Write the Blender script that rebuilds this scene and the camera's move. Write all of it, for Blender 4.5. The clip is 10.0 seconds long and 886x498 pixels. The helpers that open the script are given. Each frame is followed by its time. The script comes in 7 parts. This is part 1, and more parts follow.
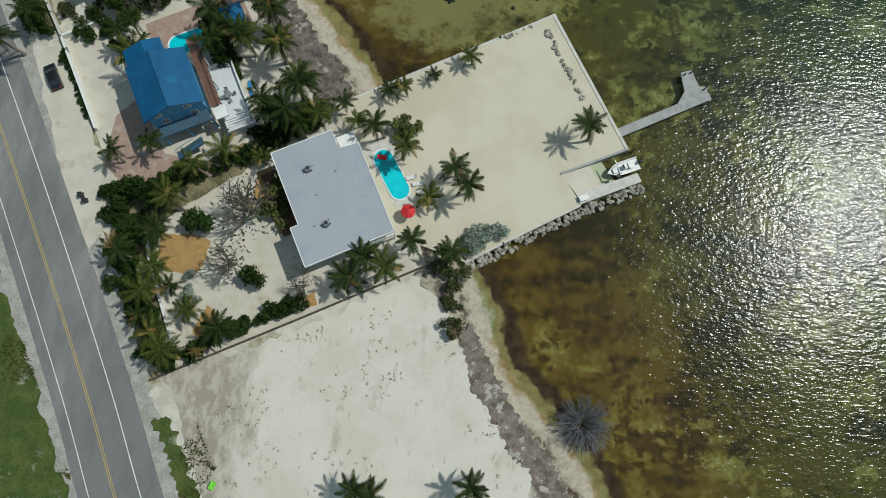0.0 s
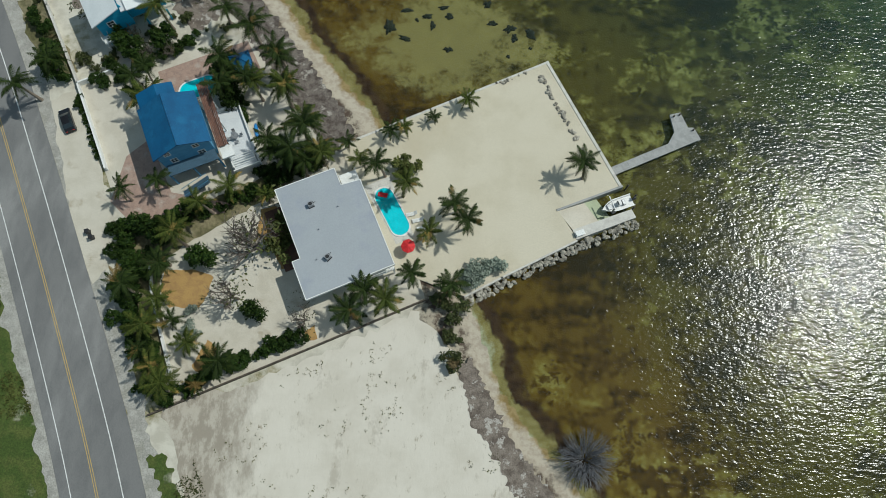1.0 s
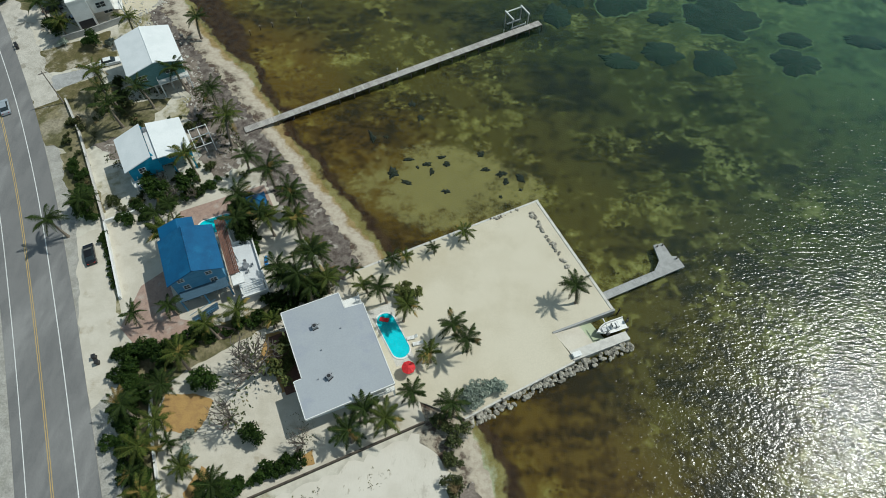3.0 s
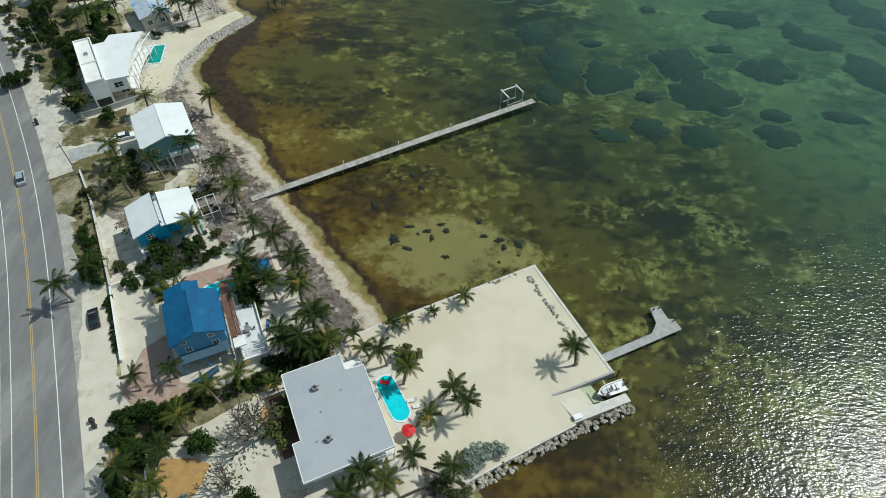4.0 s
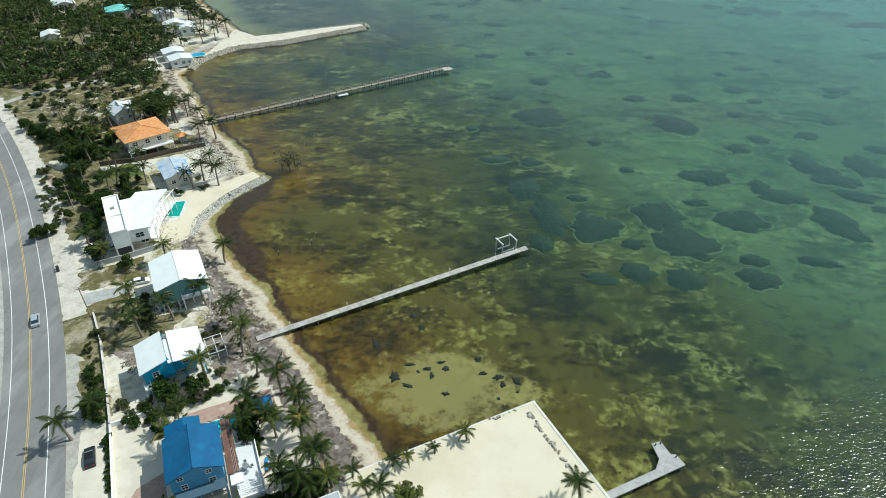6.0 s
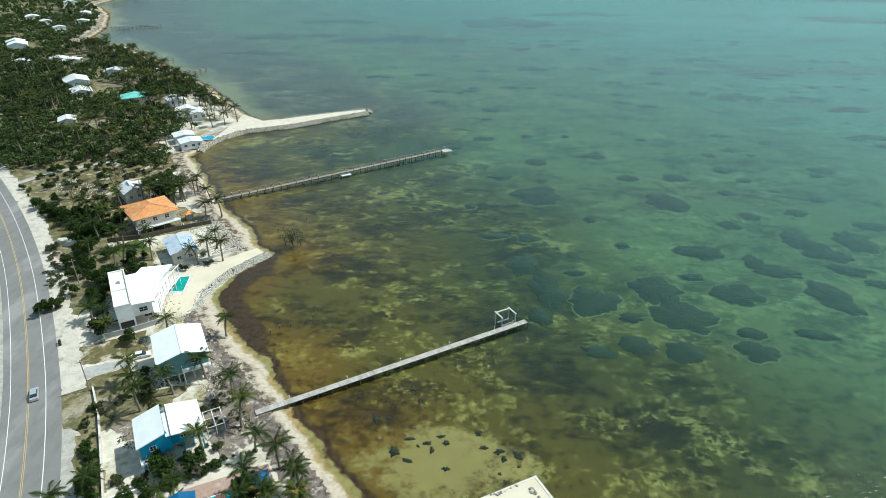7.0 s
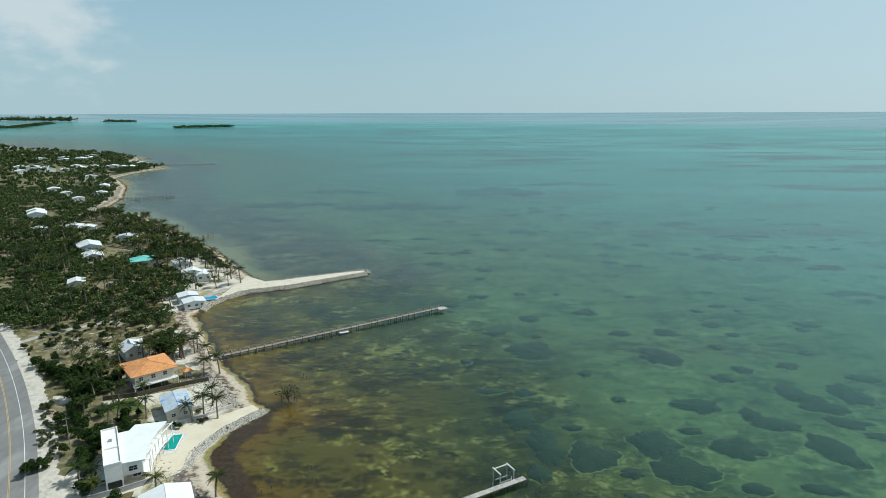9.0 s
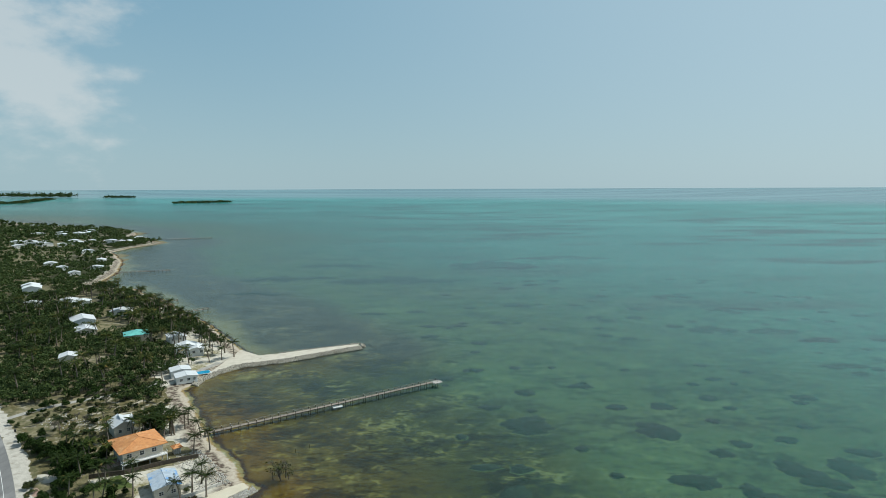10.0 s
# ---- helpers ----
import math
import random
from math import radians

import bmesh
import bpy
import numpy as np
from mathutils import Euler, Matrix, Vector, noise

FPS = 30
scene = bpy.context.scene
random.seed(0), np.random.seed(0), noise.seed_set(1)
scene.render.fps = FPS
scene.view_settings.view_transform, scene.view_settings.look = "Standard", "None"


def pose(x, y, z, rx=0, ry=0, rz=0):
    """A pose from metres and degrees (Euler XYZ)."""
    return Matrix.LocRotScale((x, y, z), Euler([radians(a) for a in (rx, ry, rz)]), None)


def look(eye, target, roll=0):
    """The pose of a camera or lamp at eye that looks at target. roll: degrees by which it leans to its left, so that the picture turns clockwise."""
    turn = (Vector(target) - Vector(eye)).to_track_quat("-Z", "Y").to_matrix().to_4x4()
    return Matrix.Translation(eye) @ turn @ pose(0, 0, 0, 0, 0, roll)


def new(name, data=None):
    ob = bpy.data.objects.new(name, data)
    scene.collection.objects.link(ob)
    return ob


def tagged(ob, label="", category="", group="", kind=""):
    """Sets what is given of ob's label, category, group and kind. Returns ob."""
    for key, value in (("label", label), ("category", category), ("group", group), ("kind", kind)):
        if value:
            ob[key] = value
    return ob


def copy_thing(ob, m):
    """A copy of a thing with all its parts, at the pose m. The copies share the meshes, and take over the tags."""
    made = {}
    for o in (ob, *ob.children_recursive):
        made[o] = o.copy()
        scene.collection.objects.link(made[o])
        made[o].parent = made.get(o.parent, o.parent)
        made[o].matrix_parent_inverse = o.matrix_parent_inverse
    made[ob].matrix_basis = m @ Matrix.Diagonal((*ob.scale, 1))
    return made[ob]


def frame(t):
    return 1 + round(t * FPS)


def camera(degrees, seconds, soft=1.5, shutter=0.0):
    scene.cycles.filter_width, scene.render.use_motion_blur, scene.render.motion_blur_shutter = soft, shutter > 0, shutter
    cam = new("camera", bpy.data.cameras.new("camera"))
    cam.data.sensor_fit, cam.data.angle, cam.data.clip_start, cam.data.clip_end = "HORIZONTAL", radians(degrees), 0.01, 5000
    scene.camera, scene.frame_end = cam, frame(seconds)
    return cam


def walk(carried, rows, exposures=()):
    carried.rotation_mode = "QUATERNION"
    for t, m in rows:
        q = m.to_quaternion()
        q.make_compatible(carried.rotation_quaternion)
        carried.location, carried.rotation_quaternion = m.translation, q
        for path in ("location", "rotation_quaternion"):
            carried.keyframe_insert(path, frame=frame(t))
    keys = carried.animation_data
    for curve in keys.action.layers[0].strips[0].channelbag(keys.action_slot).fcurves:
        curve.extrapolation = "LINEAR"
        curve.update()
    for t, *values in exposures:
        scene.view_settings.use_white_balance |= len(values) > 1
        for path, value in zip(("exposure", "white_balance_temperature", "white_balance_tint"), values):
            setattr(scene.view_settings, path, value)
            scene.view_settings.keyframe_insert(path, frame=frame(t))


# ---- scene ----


def pose_at(x, y, z, yaw, pitch, roll):
    """A camera pose from its place, its turn to the left, its tilt and its lean, in degrees."""
    return pose(x, y, z) @ pose(0, 0, 0, 90 + pitch, 0, yaw) @ pose(0, 0, 0, 0, 0, roll)


cam = camera(72.28, 10.0, soft=0.8)
PATH = [
    (0.0, pose_at(-0.22, 37.38, 94.02, 0.762, -79.845, 1.582)),
    (0.5, pose_at(-0.16, 34.98, 94.34, 0.831, -77.335, 1.397)),
    (1.0, pose_at(-0.02, 32.75, 94.52, 1.144, -73.950, 0.992)),
    (1.5, pose_at(0.10, 30.50, 94.76, 1.308, -69.924, 0.668)),
    (2.0, pose_at(0.17, 28.22, 94.98, 1.405, -65.853, 0.396)),
    (2.5, pose_at(0.19, 26.06, 95.02, 1.403, -61.811, 0.310)),
    (4.0, pose_at(0.04, 20.45, 95.41, 1.151, -50.531, 0.352)),
    (4.5, pose_at(-0.04, 18.66, 95.45, 1.116, -46.751, 0.279)),
    (5.0, pose_at(-0.08, 16.86, 95.55, 1.079, -42.987, 0.218)),
    (5.5, pose_at(-0.16, 15.05, 95.74, 1.002, -39.263, 0.202)),
    (7.0, pose_at(-0.27, 10.18, 96.15, 0.907, -28.050, 0.111)),
    (7.5, pose_at(-0.22, 8.40, 96.32, 0.926, -24.293, 0.027)),
    (8.0, pose_at(-0.17, 6.71, 96.44, 0.911, -20.538, -0.036)),
    (8.5, pose_at(-0.06, 5.02, 96.45, 0.820, -16.734, -0.108)),
    (9.0, pose_at(-0.10, 3.34, 96.53, 0.505, -12.910, -0.176)),
    (9.5, pose_at(-0.12, 1.55, 96.71, 0.221, -9.195, -0.202)),
    (10.0, pose_at(0.00, -0.00, 96.60, 0.0, -5.935, -0.212)),
]
walk(cam, PATH, [(0.0, -0.62, 6200, 4), (2.0, -0.55, 6200, 4), (4.5, -0.22, 6200, 3), (6.5, 0.2, 6150, 2), (7.6, 0.27, 6150, 2), (8.8, 0.02, 6150, 4), (10.0, -0.18, 6200, 5)])

# ---- sky and sun ----
SUN_EL, SUN_AZ = radians(54.2), radians(21)      # azimuth from +x towards +y
sun_way = Vector((math.cos(SUN_EL) * math.cos(SUN_AZ), math.cos(SUN_EL) * math.sin(SUN_AZ), math.sin(SUN_EL)))
sun_data = bpy.data.lights.new("sun", "SUN")
sun_data.energy, sun_data.angle, sun_data.color = 4.5, radians(0.6), (1.0, 0.965, 0.89)
sun = new("sun", sun_data)
sun.matrix_world = look((0, 0, 60), Vector((0, 0, 60)) - sun_way)

world = bpy.data.worlds.new("world")
scene.world = world
world.use_nodes = True


def build_sky():
    n, l = world.node_tree.nodes, world.node_tree.links
    n.clear()
    sky = n.new("ShaderNodeTexSky")
    sky.sky_type, sky.sun_disc = "NISHITA", False
    sky.sun_elevation, sky.sun_rotation = SUN_EL, radians(90) - SUN_AZ
    sky.air_density, sky.dust_density, sky.ozone_density = 1.0, 0.8, 1.6
    co = n.new("ShaderNodeTexCoord")
    # thin haze towards the horizon, and loose cumulus in one part of the sky
    sep = n.new("ShaderNodeSeparateXYZ")
    l.new(co.outputs["Generated"], sep.inputs[0])
    haze = n.new("ShaderNodeMapRange")
    l.new(sep.outputs["Z"], haze.inputs["Value"])
    haze.inputs["From Min"].default_value, haze.inputs["From Max"].default_value = 0.0, 0.42
    haze.inputs["To Min"].default_value, haze.inputs["To Max"].default_value = 0.9, 0.7
    mix = n.new("ShaderNodeMix"); mix.data_type = "RGBA"
    l.new(haze.outputs[0], mix.inputs["Factor"])
    l.new(sky.outputs[0], mix.inputs["A"])
    tone = n.new("ShaderNodeMapRange"); l.new(sep.outputs["Z"], tone.inputs["Value"])
    tone.inputs["From Min"].default_value, tone.inputs["From Max"].default_value = 0.0, 0.40
    veil = n.new("ShaderNodeMix"); veil.data_type = "RGBA"; l.new(tone.outputs[0], veil.inputs["Factor"])
    veil.inputs["A"].default_value, veil.inputs["B"].default_value = (4.4, 5.85, 6.35, 1), (2.1, 4.4, 5.9, 1)
    high = n.new("ShaderNodeMapRange"); l.new(sep.outputs["Z"], high.inputs["Value"])
    high.inputs["From Min"].default_value, high.inputs["From Max"].default_value = 0.34, 0.75
    zen = n.new("ShaderNodeMix"); zen.data_type = "RGBA"; l.new(high.outputs[0], zen.inputs["Factor"])
    l.new(veil.outputs["Result"], zen.inputs["A"]); zen.inputs["B"].default_value = (0.42, 1.0, 1.8, 1)
    l.new(zen.outputs["Result"], mix.inputs["B"])
    toward = n.new("ShaderNodeVectorMath"); toward.operation = "DOT_PRODUCT"
    l.new(co.outputs["Generated"], toward.inputs[0]); toward.inputs[1].default_value = sun_way
    glow = n.new("ShaderNodeMapRange"); glow.interpolation_type = "SMOOTHSTEP"; l.new(toward.outputs["Value"], glow.inputs["Value"])
    glow.inputs["From Min"].default_value, glow.inputs["From Max"].default_value = 0.1, 1.0
    glow.inputs["To Min"].default_value, glow.inputs["To Max"].default_value = 0.0, 0.6
    lit = n.new("ShaderNodeMix"); lit.data_type = "RGBA"; l.new(glow.outputs[0], lit.inputs["Factor"])
    l.new(mix.outputs["Result"], lit.inputs["A"]); lit.inputs["B"].default_value = (7.4, 8.4, 8.8, 1)
    way = Vector((-0.56, 0.81, 0.185)).normalized()
    dist = n.new("ShaderNodeVectorMath"); dist.operation = "DISTANCE"
    l.new(co.outputs["Generated"], dist.inputs[0]); dist.inputs[1].default_value = way
    near = n.new("ShaderNodeMapRange")
    l.new(dist.outputs["Value"], near.inputs["Value"])
    near.inputs["From Min"].default_value, near.inputs["From Max"].default_value = 0.04, 0.27
    near.inputs["To Min"].default_value, near.inputs["To Max"].default_value = 0.30, -0.22
    sc = n.new("ShaderNodeVectorMath"); sc.operation = "MULTIPLY"
    l.new(co.outputs["Generated"], sc.inputs[0]); sc.inputs[1].default_value = (1.0, 1.0, 1.9)
    noi = n.new("ShaderNodeTexNoise")
    noi.inputs["Scale"].default_value, noi.inputs["Detail"].default_value, noi.inputs["Roughness"].default_value = 9.0, 9.0, 0.55
    l.new(sc.outputs[0], noi.inputs["Vector"])
    add = n.new("ShaderNodeMath"); add.operation = "ADD"
    l.new(noi.outputs["Fac"], add.inputs[0]); l.new(near.outputs[0], add.inputs[1])
    cl = n.new("ShaderNodeMapRange"); cl.interpolation_type = "SMOOTHSTEP"
    l.new(add.outputs[0], cl.inputs["Value"])
    cl.inputs["From Min"].default_value, cl.inputs["From Max"].default_value = 0.53, 0.80
    cl.inputs["To Max"].default_value = 0.62
    mix2 = n.new("ShaderNodeMix"); mix2.data_type = "RGBA"
    l.new(cl.outputs[0], mix2.inputs["Factor"]); l.new(lit.outputs["Result"], mix2.inputs["A"])
    mix2.inputs["B"].default_value = (7.6, 7.7, 7.6, 1)
    bg = n.new("ShaderNodeBackground"); bg.inputs["Strength"].default_value = 0.1
    l.new(mix2.outputs["Result"], bg.inputs[0])
    out = n.new("ShaderNodeOutputWorld"); l.new(bg.outputs[0], out.inputs[0])


build_sky()

# ---- materials ----
def nodes_of(name):
    m = bpy.data.materials.new(name)
    m.use_nodes = True
    n, l = m.node_tree.nodes, m.node_tree.links
    return m, n, l, n["Principled BSDF"]


def noise_node(n, l, scale, detail=4.0, rough=0.55, stretch=None, w=0.0):
    geo = n.new("ShaderNodeNewGeometry")
    tex = n.new("ShaderNodeTexNoise")
    tex.inputs["Scale"].default_value, tex.inputs["Detail"].default_value, tex.inputs["Roughness"].default_value = scale, detail, rough
    vec = n.new("ShaderNodeVectorMath"); vec.operation = "MULTIPLY_ADD"
    vec.inputs[1].default_value = stretch or (1, 1, 1)
    vec.inputs[2].default_value = (w, w * 0.7, w * 1.3)
    l.new(geo.outputs["Position"], vec.inputs[0]); l.new(vec.outputs[0], tex.inputs["Vector"])
    return tex.outputs["Fac"]


def ramp_node(n, l, fac, a, b):
    r = n.new("ShaderNodeMapRange"); r.interpolation_type = "SMOOTHSTEP"
    r.inputs["From Min"].default_value, r.inputs["From Max"].default_value = a, b
    l.new(fac, r.inputs["Value"])
    return r.outputs[0]


def mix_node(n, l, fac, a, b):
    m = n.new("ShaderNodeMix"); m.data_type = "RGBA"
    if isinstance(fac, float):
        m.inputs["Factor"].default_value = fac
    else:
        l.new(fac, m.inputs["Factor"])
    for key, v in (("A", a), ("B", b)):
        if isinstance(v, tuple):
            m.inputs[key].default_value = (*v, 1)
        else:
            l.new(v, m.inputs[key])
    return m.outputs["Result"]


def surface(name, base, second, scale=1.0, fine=12.0, rough=0.7, metal=0.0, amount=1.0, bump=0.02, third=None, third_scale=0.2, lo=0.4, hi=0.65, spec=0.4, stretch=None, random_by=0.0, tlo=0.52, thi=0.66):
    """A two-scale worn surface: base broken by second in blotches, a fine grain, and optionally stains of third."""
    m, n, l, p = nodes_of(name)
    col = mix_node(n, l, ramp_node(n, l, noise_node(n, l, scale, 5, 0.6, stretch), lo, hi), base, second)
    if third:
        col = mix_node(n, l, ramp_node(n, l, noise_node(n, l, third_scale, 6, 0.62, stretch, 31.0), tlo, thi), col, third)
    grain = noise_node(n, l, fine, 3, 0.6, stretch, 7.0)
    g = n.new("ShaderNodeMapRange"); l.new(grain, g.inputs["Value"])
    g.inputs["From Min"].default_value, g.inputs["From Max"].default_value = 0.3, 0.7
    g.inputs["To Min"].default_value, g.inputs["To Max"].default_value = 1 - 0.22 * amount, 1 + 0.15 * amount
    hs = n.new("ShaderNodeHueSaturation"); l.new(col, hs.inputs["Color"])
    if random_by:
        oi = n.new("ShaderNodeObjectInfo")
        rr = n.new("ShaderNodeMapRange"); l.new(oi.outputs["Random"], rr.inputs["Value"])
        rr.inputs["To Min"].default_value, rr.inputs["To Max"].default_value = 1 - random_by, 1 + random_by
        mu = n.new("ShaderNodeMath"); mu.operation = "MULTIPLY"
        l.new(g.outputs[0], mu.inputs[0]); l.new(rr.outputs[0], mu.inputs[1])
        l.new(mu.outputs[0], hs.inputs["Value"])
    else:
        l.new(g.outputs[0], hs.inputs["Value"])
    l.new(hs.outputs[0], p.inputs["Base Color"])
    p.inputs["Roughness"].default_value, p.inputs["Metallic"].default_value = rough, metal
    p.inputs["Specular IOR Level"].default_value = spec
    if bump:
        b = n.new("ShaderNodeBump"); b.inputs["Strength"].default_value = 0.5; b.inputs["Distance"].default_value = bump
        l.new(grain, b.inputs["Height"]); l.new(b.outputs[0], p.inputs["Normal"])
    return m


def leaf_surface(name, dark, light, dry=None, dry_part=0.0):
    """Leaves: each island its own green, thin enough to let some light through."""
    m, n, l, p = nodes_of(name)
    geo = n.new("ShaderNodeNewGeometry")
    col = mix_node(n, l, geo.outputs["Random Per Island"], dark, light)
    if dry:
        col = mix_node(n, l, ramp_node(n, l, noise_node(n, l, 0.35, 3, 0.6, None, 3.0), 0.72 - dry_part, 0.8 - dry_part), col, dry)
    oi = n.new("ShaderNodeObjectInfo")
    rr = n.new("ShaderNodeMapRange"); l.new(oi.outputs["Random"], rr.inputs["Value"])
    rr.inputs["To Min"].default_value, rr.inputs["To Max"].default_value = 0.75, 1.25
    hs = n.new("ShaderNodeHueSaturation"); l.new(col, hs.inputs["Color"]); l.new(rr.outputs[0], hs.inputs["Value"])
    l.new(hs.outputs[0], p.inputs["Base Color"])
    p.inputs["Roughness"].default_value = 0.65
    p.inputs["Specular IOR Level"].default_value = 0.12
    tr = n.new("ShaderNodeBsdfTranslucent"); l.new(hs.outputs[0], tr.inputs[0])
    ms = n.new("ShaderNodeMixShader"); ms.inputs[0].default_value = 0.14
    l.new(p.outputs[0], ms.inputs[1]); l.new(tr.outputs[0], ms.inputs[2])
    l.new(ms.outputs[0], n["Material Output"].inputs["Surface"])
    return m


def seabed_land():
    """One sheet: pale coral sand and scrub on land, algae, sea grass and sand under the water, by the way off the shore."""
    m, n, l, p = nodes_of("coral_sand_and_seabed")
    at = n.new("ShaderNodeAttribute"); at.attribute_name = "offshore"
    off = at.outputs["Fac"]
    sand = mix_node(n, l, ramp_node(n, l, noise_node(n, l, 0.35, 6, 0.65), 0.4, 0.65), (0.56, 0.53, 0.45), (0.44, 0.41, 0.34))
    scrub = mix_node(n, l, ramp_node(n, l, noise_node(n, l, 0.9, 5, 0.7, None, 5.0), 0.4, 0.6), (0.16, 0.15, 0.06), (0.36, 0.32, 0.22))
    inland = ramp_node(n, l, off, -22.0, -60.0)
    land = mix_node(n, l, ramp_node(n, l, noise_node(n, l, 0.06, 6, 0.68, None, 11.0), 0.5, 0.62), sand, scrub)
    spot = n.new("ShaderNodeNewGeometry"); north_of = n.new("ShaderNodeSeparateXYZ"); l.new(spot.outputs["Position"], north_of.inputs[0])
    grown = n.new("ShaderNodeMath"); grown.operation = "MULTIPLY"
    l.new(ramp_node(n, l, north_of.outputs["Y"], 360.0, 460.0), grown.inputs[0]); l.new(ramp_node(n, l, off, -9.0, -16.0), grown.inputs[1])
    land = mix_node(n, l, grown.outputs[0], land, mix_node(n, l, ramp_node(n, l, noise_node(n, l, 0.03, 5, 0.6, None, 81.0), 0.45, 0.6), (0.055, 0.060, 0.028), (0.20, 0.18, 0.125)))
    # the bed: weed and sand in ragged patches that cluster, brown inshore, olive further out, then green-grey
    def blend(parts):
        tot = None
        for fac, k in parts:
            mu = n.new("ShaderNodeMath"); mu.operation = "MULTIPLY_ADD"; mu.inputs[1].default_value = k
            l.new(fac, mu.inputs[0])
            mu.inputs[2].default_value = 0.0
            if tot:
                l.new(tot, mu.inputs[2])
            tot = mu.outputs[0]
        return tot
    wide, mid_n, small, grit = noise_node(n, l, 0.028, 4, 0.6, None, 2.0), noise_node(n, l, 0.13, 6, 0.62, None, 9.0), noise_node(n, l, 0.5, 6, 0.66, None, 17.0), noise_node(n, l, 1.6, 4, 0.7, None, 33.0)
    pale = blend([(wide, 1.0), (mid_n, 0.9), (small, 0.9), (grit, 0.45)])
    wide2, mid2, small2 = noise_node(n, l, 0.035, 4, 0.6, (1, 1.5, 1), 21.0), noise_node(n, l, 0.17, 6, 0.64, (1, 1.5, 1), 71.0), noise_node(n, l, 0.62, 6, 0.68, None, 27.0)
    weed = blend([(wide2, 0.9), (mid2, 1.0), (small2, 0.8), (grit, 0.4)])
    light, lighter = ramp_node(n, l, pale, 1.66, 1.73), ramp_node(n, l, pale, 1.79, 1.86)
    dark, darker = ramp_node(n, l, weed, 1.53, 1.60), ramp_node(n, l, weed, 1.65, 1.73)
    def zone(base, pale_1, pale_2, weed_1, weed_2):
        c = mix_node(n, l, lighter, mix_node(n, l, light, base, pale_1), pale_2)
        return mix_node(n, l, darker, mix_node(n, l, dark, c, weed_1), weed_2)
    edge = zone((0.120, 0.066, 0.010), (0.180, 0.115, 0.024), (0.25, 0.190, 0.060), (0.072, 0.036, 0.006), (0.030, 0.016, 0.004))
    shallow = zone((0.080, 0.060, 0.012), (0.170, 0.140, 0.040), (0.265, 0.228, 0.085), (0.042, 0.031, 0.007), (0.018, 0.015, 0.005))
    mid = zone((0.042, 0.046, 0.013), (0.096, 0.102, 0.034), (0.175, 0.176, 0.070), (0.023, 0.027, 0.010), (0.011, 0.014, 0.008))
    north = zone((0.060, 0.060, 0.048), (0.110, 0.105, 0.072), (0.19, 0.175, 0.115), (0.044, 0.046, 0.038), (0.030, 0.033, 0.029))
    outer = zone((0.078, 0.122, 0.062), (0.102, 0.152, 0.074), (0.135, 0.188, 0.090), (0.055, 0.090, 0.050), (0.034, 0.058, 0.037))
    remote = zone((0.068, 0.205, 0.165), (0.092, 0.245, 0.195), (0.125, 0.285, 0.225), (0.054, 0.155, 0.135), (0.038, 0.105, 0.100))
    wob = n.new("ShaderNodeMath"); wob.operation = "MULTIPLY_ADD"
    l.new(noise_node(n, l, 0.02, 5, 0.6, None, 40.0), wob.inputs[0]); wob.inputs[1].default_value = 50.0
    l.new(off, wob.inputs[2])
    bed = mix_node(n, l, ramp_node(n, l, wob.outputs[0], 32.0, 55.0), edge, shallow)
    bed = mix_node(n, l, ramp_node(n, l, wob.outputs[0], 55.0, 100.0), bed, mid)
    where = n.new("ShaderNodeNewGeometry"); axes = n.new("ShaderNodeSeparateXYZ"); l.new(where.outputs["Position"], axes.inputs[0])
    bed = mix_node(n, l, ramp_node(n, l, axes.outputs["Y"], 325.0, 365.0), bed, mix_node(n, l, ramp_node(n, l, wob.outputs[0], 50.0, 32.0), north, (0.185, 0.168, 0.100)))
    bed = mix_node(n, l, ramp_node(n, l, wob.outputs[0], 105.0, 160.0), bed, outer)
    bed = mix_node(n, l, ramp_node(n, l, wob.outputs[0], 230.0, 480.0), bed, remote)
    geo = n.new("ShaderNodeNewGeometry")
    vec = n.new("ShaderNodeVectorMath"); vec.operation = "MULTIPLY_ADD"
    vec.inputs[1].default_value, vec.inputs[2].default_value = (0.85, 1.5, 0.0), (2.5, -100.0 * 1.5, 0.0)
    l.new(geo.outputs["Position"], vec.inputs[0])
    ln = n.new("ShaderNodeVectorMath"); ln.operation = "LENGTH"; l.new(vec.outputs[0], ln.inputs[0])
    flat = n.new("ShaderNodeMath"); flat.operation = "MULTIPLY_ADD"; flat.inputs[1].default_value = -30.0
    l.new(pale, flat.inputs[0]); l.new(ln.outputs["Value"], flat.inputs[2])
    part_bare = n.new("ShaderNodeMath"); part_bare.operation = "MULTIPLY"; part_bare.inputs[1].default_value = 0.82
    l.new(ramp_node(n, l, flat.outputs[0], -30.0, -41.0), part_bare.inputs[0])
    bed = mix_node(n, l, part_bare.outputs[0], bed, (0.265, 0.205, 0.090))
    wob2 = n.new("ShaderNodeMath"); wob2.operation = "MULTIPLY_ADD"
    l.new(noise_node(n, l, 0.12, 6, 0.65, None, 50.0), wob2.inputs[0]); wob2.inputs[1].default_value = 9.0
    l.new(off, wob2.inputs[2])
    wrack = mix_node(n, l, ramp_node(n, l, noise_node(n, l, 0.7, 5, 0.65, None, 60.0), 0.4, 0.6), (0.030, 0.013, 0.008), (0.07, 0.035, 0.018))
    cove = n.new("ShaderNodeVectorMath"); cove.operation = "DISTANCE"; cove.inputs[1].default_value = (-66.0, 158.0, -1.0)
    l.new(geo.outputs["Position"], cove.inputs[0])
